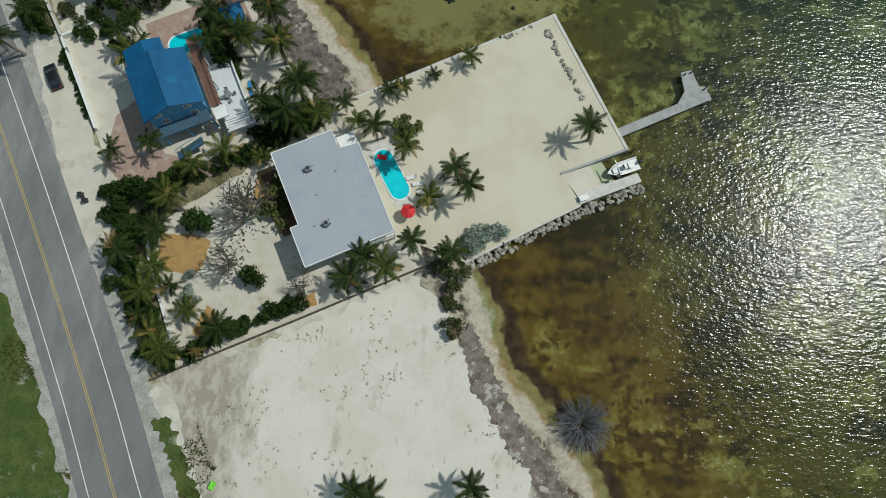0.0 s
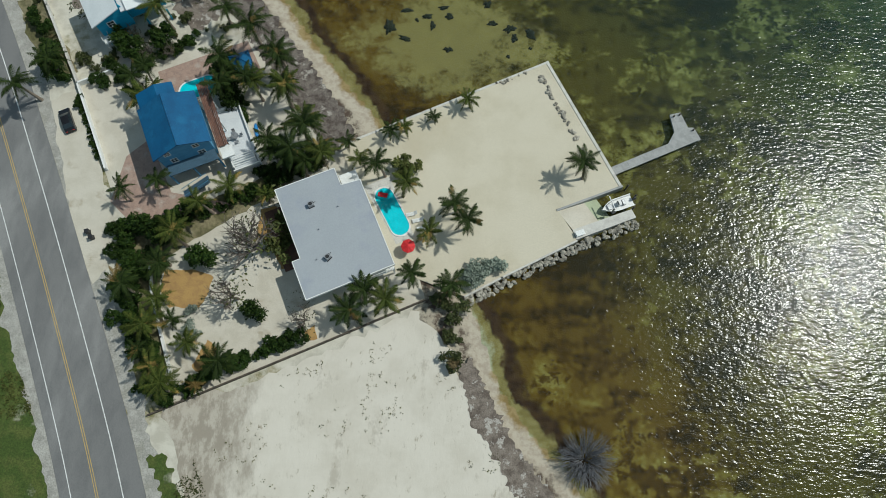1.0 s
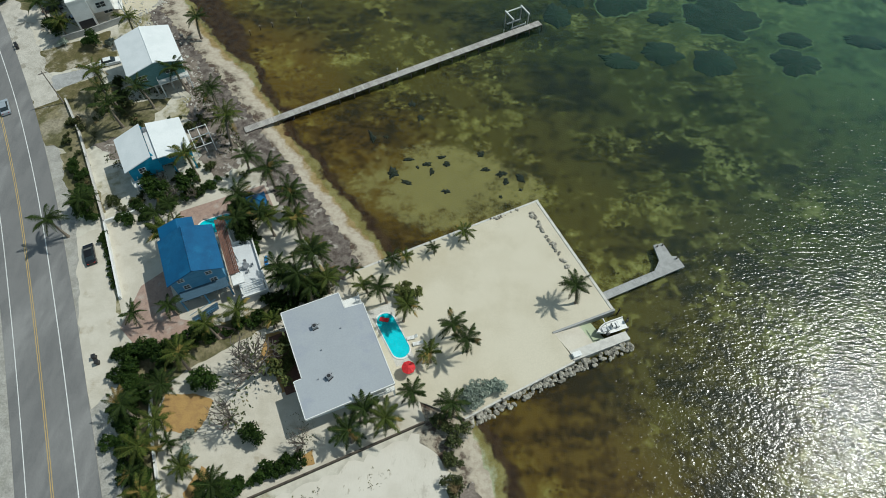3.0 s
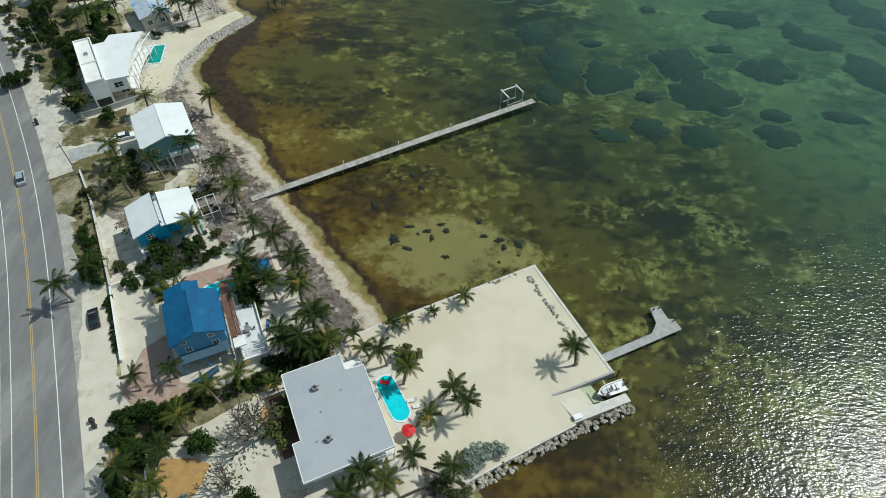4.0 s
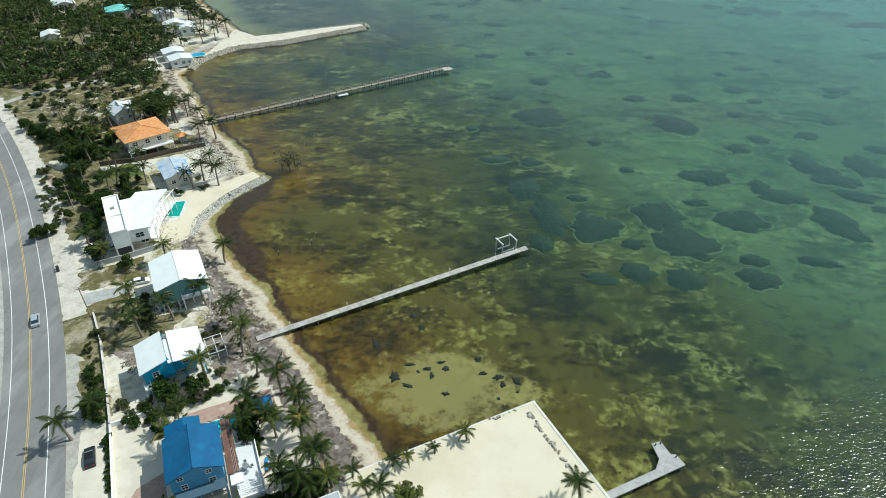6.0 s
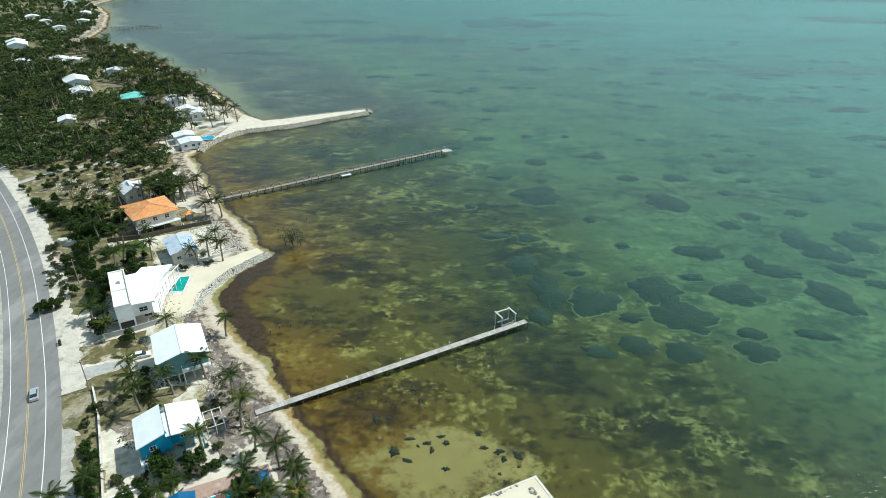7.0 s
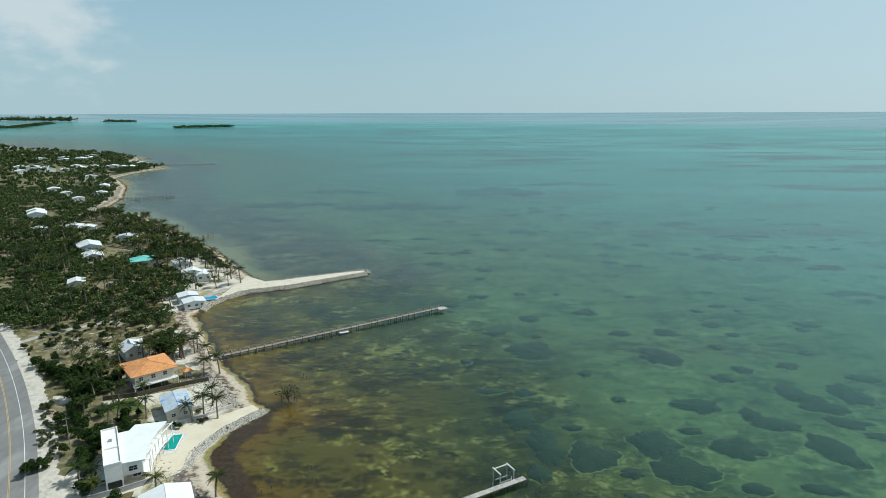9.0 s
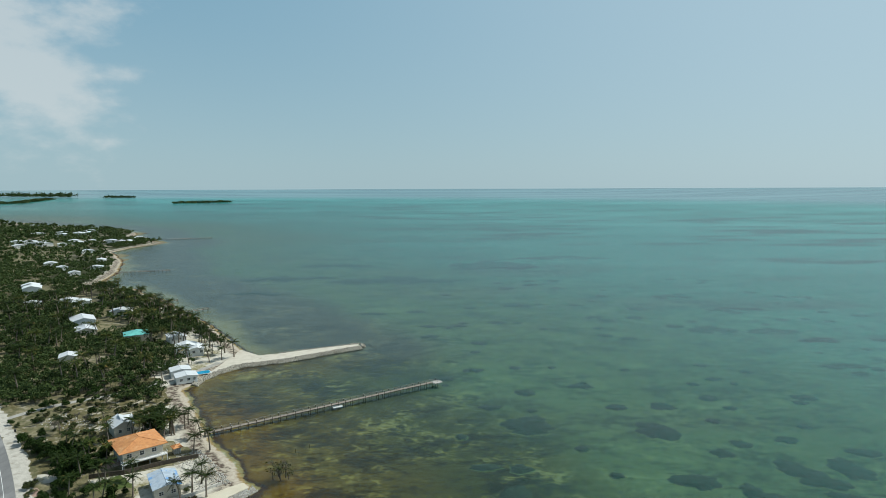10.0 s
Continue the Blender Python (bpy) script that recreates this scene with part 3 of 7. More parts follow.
M_BLUE = surface("blue_plastic", (0.03, 0.22, 0.55), (0.02, 0.18, 0.45), 2, 9, 0.45)
M_BLACK = surface("black_plastic", (0.02, 0.02, 0.022), (0.03, 0.03, 0.032), 2, 9, 0.5)
M_POOL_LINER = surface("turquoise_pool_liner", (0.03, 0.56, 0.62), (0.04, 0.62, 0.68), 0.8, 4, 0.5, amount=0.4)
M_POOL_GREEN = surface("green_pool_liner", (0.02, 0.30, 0.25), (0.03, 0.36, 0.30), 0.8, 4, 0.5, amount=0.4)
M_POOL_BLUE = surface("blue_pool_liner", (0.03, 0.30, 0.50), (0.04, 0.36, 0.55), 0.8, 4, 0.5, amount=0.4)
M_ROCK = surface("limestone_boulder", (0.36, 0.335, 0.28), (0.20, 0.185, 0.15), 1.6, 6, 0.95, bump=0.06, random_by=0.3, amount=1.3)
M_ROCK_PALE = surface("bleached_limestone", (0.52, 0.50, 0.45), (0.36, 0.34, 0.30), 1.3, 6, 0.95, bump=0.06, amount=1.3)
M_BARK = surface("palm_bark", (0.24, 0.20, 0.155), (0.16, 0.13, 0.10), 3, 12, 0.9, stretch=(1, 1, 4))
M_TWIG = surface("bleached_twigs", (0.15, 0.125, 0.105), (0.10, 0.085, 0.07), 3, 12, 0.9)
M_TWIG_GREY = surface("bleached_grey_twigs", (0.20, 0.20, 0.21), (0.13, 0.13, 0.14), 3, 12, 0.9)
M_TWIG_DARK = surface("dark_mangrove_twigs", (0.11, 0.10, 0.10), (0.075, 0.068, 0.065), 3, 12, 0.9)
M_PALM = leaf_surface("palm_leaf", (0.008, 0.020, 0.004), (0.036, 0.054, 0.010), (0.14, 0.095, 0.03), 0.10)
M_PALM_GOLD = leaf_surface("sunlit_yellow_palm_leaf", (0.022, 0.040, 0.006), (0.080, 0.094, 0.018), (0.24, 0.17, 0.05), 0.14)
M_LEAF = leaf_surface("dark_green_leaf", (0.008, 0.022, 0.004), (0.036, 0.064, 0.011))
M_LEAF_OLIVE = leaf_surface("olive_leaf", (0.055, 0.075, 0.020), (0.15, 0.16, 0.05))
M_LEAF_SILVER = leaf_surface("silver_buttonwood_leaf", (0.16, 0.20, 0.16), (0.30, 0.34, 0.28))
M_LEAF_DULL = leaf_surface("dull_scrub_leaf", (0.035, 0.050, 0.018), (0.085, 0.095, 0.035), (0.16, 0.12, 0.06), 0.12)
M_LEAF_FAR = leaf_surface("far_wood_leaf", (0.022, 0.046, 0.014), (0.088, 0.122, 0.036), (0.16, 0.14, 0.06), 0.10)
M_BEDRIM = surface("bare_bed_rim_sand", (0.100, 0.142, 0.064), (0.072, 0.108, 0.052), 0.5, 2.5, 0.95, amount=1.2)
M_GRASSBED = surface("sea_grass_bed", (0.009, 0.022, 0.015), (0.017, 0.034, 0.021), 0.3, 2.5, 0.95, amount=1.5, bump=0.1)
M_WEED = surface("black_weed_mat", (0.012, 0.014, 0.010), (0.028, 0.028, 0.018), 0.6, 3, 0.95, amount=1.4, bump=0.1)


def pool_water():
    m, n, l, p = nodes_of("still_pool_water")
    n.remove(p)
    tr = n.new("ShaderNodeBsdfTransparent"); tr.inputs[0].default_value = (0.72, 0.95, 0.97, 1)
    b = n.new("ShaderNodeBump"); b.inputs["Strength"].default_value = 0.4; b.inputs["Distance"].default_value = 0.02
    l.new(noise_node(n, l, 2.2, 3, 0.5), b.inputs["Height"])
    gl = n.new("ShaderNodeBsdfGlossy"); gl.inputs["Roughness"].default_value = 0.08
    fr = n.new("ShaderNodeFresnel"); fr.inputs["IOR"].default_value = 1.33
    l.new(b.outputs[0], gl.inputs["Normal"]); l.new(b.outputs[0], fr.inputs["Normal"])
    ms = n.new("ShaderNodeMixShader"); l.new(fr.outputs[0], ms.inputs[0]); l.new(tr.outputs[0], ms.inputs[1]); l.new(gl.outputs[0], ms.inputs[2])
    l.new(ms.outputs[0], n["Material Output"].inputs["Surface"])
    return m


M_POOL_WATER = pool_water()


def paint(name, col, rough=0.25, metal=0.0):
    return surface(name, col, tuple(c * 0.9 for c in col), 1.5, 6, rough, metal, amount=0.2, bump=0, spec=0.5)


M_CAR_BLACK, M_CAR_SILVER, M_CAR_RED, M_CAR_WHITE = paint("black_car_paint", (0.012, 0.012, 0.014)), paint("silver_car_paint", (0.42, 0.46, 0.50), 0.3, 0.3), paint("red_car_paint", (0.40, 0.03, 0.02)), paint("white_car_paint", (0.72, 0.73, 0.73))
M_TYRE = surface("tyre_rubber", (0.02, 0.02, 0.02), (0.03, 0.03, 0.03), 4, 20, 0.85)

# ---- road and grounds ----
ROADLINE = [(-28, -30), (-40, 0), (-46.8, 15.2), (-53, 29.6), (-63, 50.8), (-73.4, 71.9), (-84.2, 92.8), (-95.8, 113.1), (-107, 130.8), (-121.5, 152.3), (-136, 172.6), (-152, 193.2), (-169.5, 214.2), (-190, 237), (-215, 263), (-262, 308), (-330, 372)]


def smooth_line(pts, step=2.5):
    """A Catmull-Rom line through pts, at even steps."""
    out = []
    p = [Vector(q) for q in pts]
    for i in range(len(p) - 1):
        a, b, c, d = p[max(i - 1, 0)], p[i], p[i + 1], p[min(i + 2, len(p) - 1)]
        k = max(1, int((c - b).length / step))
        for j in range(k):
            t = j / k
            out.append(0.5 * ((2 * b) + (c - a) * t + (2 * a - 5 * b + 4 * c - d) * t * t + (3 * b - a - 3 * c + d) * t ** 3))
    return out + [p[-1]]


def ribbon(name, line, o0, o1, z, material, label, category, shake=0.0, seed=1.0, thick=0.15):
    """A strip along a line, between two offsets to its right."""
    bm, prev = bmesh.new(), None
    n = len(line)
    for i, p in enumerate(line):
        d = (line[min(i + 1, n - 1)] - line[max(i - 1, 0)]).normalized()
        r = Vector((d.y, -d.x))
        s0 = noise.fractal((p.x * 0.22, p.y * 0.22, seed), 0.6, 2.2, 6) * shake
        s1 = noise.fractal((p.x * 0.22, p.y * 0.22, seed + 9), 0.6, 2.2, 6) * shake
        a, b = p + r * (o0 + s0), p + r * (o1 + s1)
        cur = [bm.verts.new((q.x, q.y, h)) for q in (a, b) for h in (z - thick, z)]
        if prev:
            for i0, i1 in ((1, 3), (0, 1), (3, 2)):
                bm.faces.new((prev[i0], prev[i1], cur[i1], cur[i0]))
        prev = cur
    bmesh.ops.recalc_face_normals(bm, faces=bm.faces)
    return tagged(part(name, bm, material), label, category, kind="structure")


road = smooth_line(ROADLINE)
fine_road = smooth_line(ROADLINE[:9], 0.7)
ribbon("road_verge", road, -9.0, -4.6, 0.02, M_GRAVEL, "pale marl edge beside the road", "verge", 0.7)
ribbon("grass_verge", fine_road, -40, -7.0, 0.03, M_GRASS, "patchy mown grass beside the road", "grass", 1.3, 3.0)
ribbon("road_shoulder", fine_road, 6.0, 9.3, 0.02, M_GRAVEL, "pale marl shoulder of the road", "verge", 1.0, 5.0)
ribbon("road_shoulder_north", smooth_line(ROADLINE[7:15], 0.9), 6.0, 11.5, 0.115, M_SHOULDER, "wide pale marl shoulder of the road", "verge", 1.3, 7.0)
ribbon("road", road, -5.1, 6.6, 0.13, M_ROAD, "grey two-lane asphalt road with a wide shoulder", "road")
ribbon("lane_line_1", road, -3.62, -3.48, 0.136, M_LANE_WHITE, "white edge line painted on asphalt", "road line", thick=0.01)
ribbon("lane_line_2", road, 3.46, 3.62, 0.136, M_LANE_WHITE, "white edge line painted on asphalt", "road line", thick=0.01)
ribbon("lane_line_3", road, -0.21, -0.09, 0.136, M_LANE_YELLOW, "yellow centre line painted on asphalt", "road line", thick=0.01)
ribbon("lane_line_4", road, 0.09, 0.21, 0.136, M_LANE_YELLOW, "yellow centre line painted on asphalt", "road line", thick=0.01)

patch("sand_lot", [(-33, 13), (-43, 36), (-30, 37.2), (-4, 49.5), (1, 44), (4, 37), (10, 28), (14, 22), (14, 5), (-20, -5)], 0.02, M_LOTSAND, "bare rough coral fill of the vacant lot", "ground", 1.0, 1.2, 2.0)
patch("rubble_strip", [(2.2, 41.6), (3.8, 37.0), (4.8, 32.8), (7.2, 30.2), (8.9, 27.0), (10.7, 24.0), (13.5, 21.6), (15.5, 17.5), (17.3, 14.0), (22.7, 14.2), (20.0, 17.9), (18.1, 21.3), (15.6, 25.0), (13.0, 27.8), (10.5, 31.2), (8.6, 34.6), (6.5, 38.6), (4.7, 42.6)], 0.05, M_RUBBLE, "grey shore rubble above the beach", "ground", 0.35, 0.8, 4.0)
patch("rubble_strip_north", [(-15.5, 78.5), (-20, 86), (-29, 98), (-38, 109), (-52, 127), (-66, 143), (-74, 153), (-78, 155), (-70, 141), (-57, 125), (-45, 109), (-36, 97), (-27, 85), (-20.5, 76)], 0.05, M_RUBBLE_DARK, "grey-brown shore rubble and weed above the beach", "ground", 0.4, 0.9, 6.0)
patch("yard_rubble", [(-55, 108), (-47, 99), (-41.5, 103), (-53, 121), (-60, 134), (-66, 137), (-58, 121)], 0.05, M_RUBBLE, "grey coral rubble behind the beach", "ground", 0.7, 1.2, 41.0)
patch("yard_rubble_west", [(-76, 108), (-68, 103), (-63, 108), (-66, 113), (-72, 114)], 0.05, M_RUBBLE, "grey coral rubble in the yard", "ground", 0.7, 1.0, 43.0)
patch("green_strip", [(-36, 13), (-43, 27), (-40.5, 27), (-34, 15)], 0.05, M_GRASS, "green weeds at the edge of the lot", "grass", 0.35, 0.9, 8.0)
patch("house_yard", [(-49.5, 46), (-41.8, 33.5), (-20.5, 43.2), (-3, 51.2), (-6, 60), (-19, 78), (-22, 74), (-40, 64), (-52, 58)], 0.03, M_YARD, "pale sandy yard round the flat-roofed house", "ground", 1.0, 0.4, 3.0)
patch("ochre_bed", [(-45.1, 54.7), (-40.6, 55.1), (-37.0, 53.9), (-37.5, 51.0), (-38.6, 48.8), (-43.2, 48.7), (-45.1, 51.3)], 0.06, M_MULCH, "ochre gravel garden bed", "garden bed", 0.6, 0.3, 5.0)
patch("ochre_bed_south", [(-38.5, 40), (-36.5, 44), (-34.8, 42.5), (-35.8, 37.6)], 0.06, M_MULCH, "ochre gravel garden bed", "garden bed", 0.6, 0.3, 7.0)
patch("ochre_bed_house", [(-30.8, 65.5), (-28.2, 66.2), (-23.5, 56.3), (-26.2, 55.6), (-28.8, 59.9), (-30.8, 60.8)], 0.06, M_MULCH, "ochre gravel garden bed beside the house", "garden bed", 0.6, 0.3, 9.0)
patch("ochre_bed_wall", [(-21.5, 45.8), (-20.2, 46.8), (-19.5, 44.7), (-21.4, 44.1)], 0.06, M_MULCH, "ochre gravel beside the boundary wall", "garden bed", 0.6, 0.2, 10.0)
patch("villa_yard", [(-65, 87), (-56, 67.5), (-49.5, 62), (-35, 67), (-23, 76), (-31, 91), (-37, 98), (-60, 90)], 0.03, M_YARD, "pale sandy yard of the blue house", "ground", 1.0, 0.3, 11.0)
patch("brick_drive", [(-54.6, 74.2), (-51.2, 77.6), (-46, 68), (-36.0, 66.5), (-36.6, 64.8), (-51, 61.8), (-55.8, 66)], 0.06, M_BRICK, "pinkish brick paving beside the blue house", "paving")
patch("brick_patio", [(-52, 90.5), (-37, 97.5), (-33.5, 91), (-49, 84)], 0.06, M_BRICK, "pinkish brick patio behind the blue house", "paving")
patch("parking_strip", [(-69.5, 84), (-65.6, 86.6), (-52.5, 59), (-56, 52), (-60, 58)], 0.04, M_YARD, "pale sandy parking strip beside the road", "ground", 1.0, 0.6, 12.0)
patch("driveway", [(-97, 121.5), (-92, 126.0), (-80, 130.6), (-79, 128.2), (-90.5, 120.5)], 0.05, M_CONC_GREY, "grey concrete driveway", "driveway", 1.2, 0.15, 3.0)
patch("dry_lawn", [(-92, 112), (-91.5, 119.5), (-79.5, 127.5), (-76, 119), (-84, 108)], 0.04, M_DRYGRASS, "dry brown lawn", "lawn", 0.9, 0.7, 14.0)
patch("dry_lawn_north", [(-100.5, 129), (-98, 133.5), (-82, 142.5), (-77.5, 133.5), (-92, 127)], 0.04, M_DRYGRASS, "dry brown lawn", "lawn", 0.9, 0.7, 15.0)
patch("sand_terrace", [(-88, 150), (-79, 146), (-73.5, 151), (-74.5, 162), (-71, 175), (-63, 187), (-66, 190), (-76, 181), (-84, 176), (-84.5, 166)], 0.05, M_SAND, "smooth pale sand behind the rock edge", "ground", 1.0, 0.4, 16.0)
patch("parking_white_house", [(-118, 148), (-111, 159), (-94, 146), (-100, 134), (-108, 133)], 0.04, M_YARD, "pale sandy forecourt", "ground", 1.0, 0.7, 17.0)
patch("lawn_north", [(-122, 182), (-109, 196), (-99, 186), (-97, 172), (-108, 168)], 0.04, M_GRASS, "green lawn", "lawn", 0.9, 0.8, 18.0)
patch("dry_ground", [(-118, 198), (-138, 196), (-160, 222), (-190, 256), (-260, 330), (-170, 312), (-146, 300), (-139, 282), (-131, 255), (-122, 236)], 0.012, M_DRYGRASS, "dry grass and litter inland of the houses", "grass", 1.5, 1.0, 51.0)
patch("scrub_floor", [(-128, 160), (-112, 183), (-121, 196), (-133, 188), (-140, 200), (-160, 225), (-180, 248), (-300, 380), (-420, 640), (-560, 900), (-620, 1120), (-900, 1400), (-2400, 1800), (-3000, 1300), (-500, 380), (-230, 260), (-150, 178)], 0.03, M_SCRUB, "dark scrub and litter under the trees", "ground", 8.0, 5.0, 19.0)
patch("scrub_floor_shore", [(-156, 222), (-145, 252), (-135, 262), (-140, 282), (-160, 300), (-150, 330), (-175, 400), (-235, 485), (-315, 570), (-420, 640), (-300, 380), (-180, 248)], 0.035, M_SCRUB, "dark scrub and litter under the trees", "ground", 5.0, 3.0, 23.0)
patch("scrub_yard", [(-113, 151), (-104, 149), (-99, 165), (-93, 173), (-100, 187), (-112, 184.5), (-121, 195), (-133, 189), (-126, 174)], 0.04, M_SCRUB, "dark leaf litter under the trees", "ground", 1.2, 1.2, 31.0)
patch("scrub_yard_palms", [(-91, 111), (-84, 118.5), (-76, 126), (-70, 119), (-62, 121), (-64, 112), (-78, 104)], 0.04, M_SCRUB, "dark leaf litter under the palms", "ground", 1.2, 1.2, 33.0)
patch("scrub_yard_road", [(-72, 89), (-80, 104), (-77, 107), (-66, 90)], 0.04, M_SCRUB, "dark leaf litter beside the wall", "ground", 1.0, 0.8, 35.0)
patch("garden_floor", [(-53.5, 60.5), (-46, 36), (-42, 35), (-42.5, 40), (-45, 50), (-45, 57), (-36, 63.5), (-26, 70), (-26, 74), (-40, 66.5)], 0.04, M_SCRUB, "dark leaf litter under the garden shrubs", "ground", 1.0, 0.8, 37.0)
patch("orange_house_yard", [(-125, 200), (-112, 214), (-106, 224), (-94, 216), (-88, 207), (-98, 201), (-118, 192)], 0.04, M_SCRUB, "dark leaf litter round the house", "ground", 1.2, 1.2, 39.0)
patch("clearing", [(-150, 228), (-131, 243), (-122, 262), (-134, 284), (-148, 285), (-163, 258), (-165, 244)], 0.05, M_DRYGRASS, "open dry grass clearing", "grass", 2.0, 2.0, 20.0)
track = smooth_line([(-184.8, 244.0), (-177.9, 254.7), (-169.0, 264.3), (-154.2, 274.5), (-143.7, 285.5), (-132.7, 304.8), (-123.2, 326.9)])
ribbon("dirt_track", track, -1.8, 1.8, 0.08, M_GRAVEL, "pale dirt track through the clearing", "track", 0.5, 2.0)
patch("brick_apron", [(-134, 184), (-129, 180.5), (-126.5, 183), (-131.5, 187)], 0.07, M_BRICK, "pinkish brick apron at the roadside", "paving")
patch("brick_court", [(-121, 203), (-112.5, 211), (-109.5, 206), (-117, 199)], 0.07, M_BRICK, "pinkish brick courtyard", "paving")

# ---- the waterfront lot ----
AX = radians(25)
lot = [(3.2, 52.2), (9, 55.6), (21.1, 62.2), (20.4, 63.8), (18.0, 67.5), (28.7, 71.9), (16.9, 95.0), (7.7, 90.6), (-18.7, 77.6), (-14, 66), (-8, 56)]
patch("lot", lot, 0.1, M_SAND, "raked pale sand fill of the waterfront lot", "ground", depth=3)


def wall_run(name, pts, width, z0, z1, material, label, category, piece=0.0):
    """A low wall along pts."""
    bm = bmesh.new()
    for a, b in zip(pts, pts[1:]):
        a, b = Vector(a), Vector(b)
        d = (b - a).normalized()
        s = Vector((-d.y, d.x)) * width / 2
        a, b = a - d * width * 0.48, b + d * width * 0.48
        prism(bm, ccw([tuple(a - s), tuple(b - s), tuple(b + s), tuple(a + s)]), z0, z1)
    return tagged(part(name, bm, material), label, category, kind="structure")


wall_run("seawall_east", [(28.65, 72.0), (16.75, 95.0)], 0.5, -3, 0.22, M_CONC, "pale concrete seawall of the lot", "seawall")
wall_run("seawall_north", [(16.8, 95.15), (7.7, 90.6), (-18.7, 77.5)], 0.4, -3, 0.18, M_CONC, "pale concrete seawall of the lot", "seawall")
wall_run("seawall_slip", [(28.9, 71.9), (18.1, 67.3)], 0.35, -3, 0.25, M_CONC_GREY, "grey concrete wall of the boat slip", "seawall")
wall_run("seawall_south", [(3.2, 52.2), (9, 55.5), (21.1, 62.1)], 0.3, -3, 0.25, M_CONC, "pale concrete kerb above the rocks", "seawall")
wall_run("garden_wall_south", [(-43.5, 32.4), (-20.7, 43.0), (-3.2, 51.3)], 0.22, 0, 0.9, M_PILE, "low dark boundary wall", "wall")
wall_run("garden_wall_west", [(-47.2, 55.0), (-46.0, 50.1), (-43.5, 44.0), (-41.3, 38.7)], 0.28, 0, 0.8, M_WHITE, "low white garden wall among shrubs", "wall")
wall_run("garden_wall_villa", [(-57.3, 71.6), (-65.2, 87.3), (-58.6, 90.6)], 0.3, 0, 1.1, M_WHITE, "low white boundary wall", "wall")
wall_run("garden_wall_teal", [(-65.2, 87.3), (-74, 103), (-78, 110), (-84, 119)], 0.35, 0, 0.9, M_CONC, "low pale boundary wall", "wall")
wall_run("garden_wall_white_house", [(-94, 137), (-86, 141.5), (-79, 146.5)], 0.3, 0, 1.5, M_CONC_GREY, "grey boundary wall", "wall")
wall_run("garden_wall_orange", [(-118, 193), (-108, 196), (-98, 203), (-88, 208.5)], 0.3, 0, 1.6, M_PILE, "dark boundary wall", "wall")
wall_run("garden_wall_beach", [(-86, 177.5), (-79, 182), (-72.5, 189)], 0.3, 0, 0.9, M_CONC, "pale garden wall", "wall")

bm = bmesh.new()
ramp = [(18.1, 67.2), (20.8, 63.6), (27.5, 66.4), (24.8, 70.2)]
top = [bm.verts.new((x, y, z)) for (x, y), z in zip(ramp, (0.08, 0.08, -1.35, -1.35))]
low = [bm.verts.new((x, y, -2.6)) for x, y in ramp]
bm.faces.new(top); bm.faces.new(low[::-1])
for i in range(4):
    bm.faces.new((low[i], low[(i + 1) % 4], top[(i + 1) % 4], top[i]))
bmesh.ops.recalc_face_normals(bm, faces=bm.faces)
tagged(part("boat_ramp", bm, M_YARD), "sandy ramp sloping into the boat slip", "ramp", kind="structure")
patch("slip_walk", [(20.5, 63.95), (30.3, 67.9), (31.0, 66.5), (21.1, 62.3)], 0.2, M_CONC, "pale concrete walk beside the boat slip", "walkway", depth=3)


# ---- rocks ----
def rock_mesh(name, seed, material, squash=0.7):
    bm = bmesh.new()
    bmesh.ops.create_icosphere(bm, subdivisions=1, radius=0.5)
    for v in bm.verts:
        k = 1 + 0.55 * noise.noise(v.co * 1.7 + Vector((seed * 3.1, 0, seed)))
        v.co = Vector((v.co.x * k * 1.15, v.co.y * k, v.co.z * k * squash))
    me = bpy.data.meshes.new(name)
    bm.to_mesh(me); bm.free()
    me.materials.append(material)
    return me


ROCKS = [rock_mesh("boulder", s, M_ROCK) for s in range(6)]
rng = random.Random(5)


def rock_row(name, line, count, rows, size, z, label, name_each="boulder"):
    """Boulders along a line, in rows spreading to its right and downwards; each one a part."""
    host = thing(name, pose(*line[0], 0), label, "riprap")
    base = Vector((*line[0], 0))
    lens = [(Vector(b) - Vector(a)).length for a, b in zip(line, line[1:])]
    for i in range(count):
        s = rng.random() * sum(lens)
        k = 0
        while s > lens[k]:
            s -= lens[k]; k += 1
        a, b = Vector(line[k]), Vector(line[k + 1])
        d = (b - a).normalized()
        r = Vector((d.y, -d.x))
        o = rng.random()
        p = a + d * s + r * (o * rows)
        g = size * rng.uniform(0.65, 1.3)
        ob = new(name_each, ROCKS[rng.randrange(6)])
        ob.parent = host
        ob.matrix_basis = Matrix.LocRotScale(Vector((p.x, p.y, z[0] + (z[1] - z[0]) * o)) - base, Euler((rng.uniform(-.3, .3), rng.uniform(-.3, .3), rng.uniform(0, 6.28))), (g * rng.uniform(0.85, 1.25), g, g))
    return host


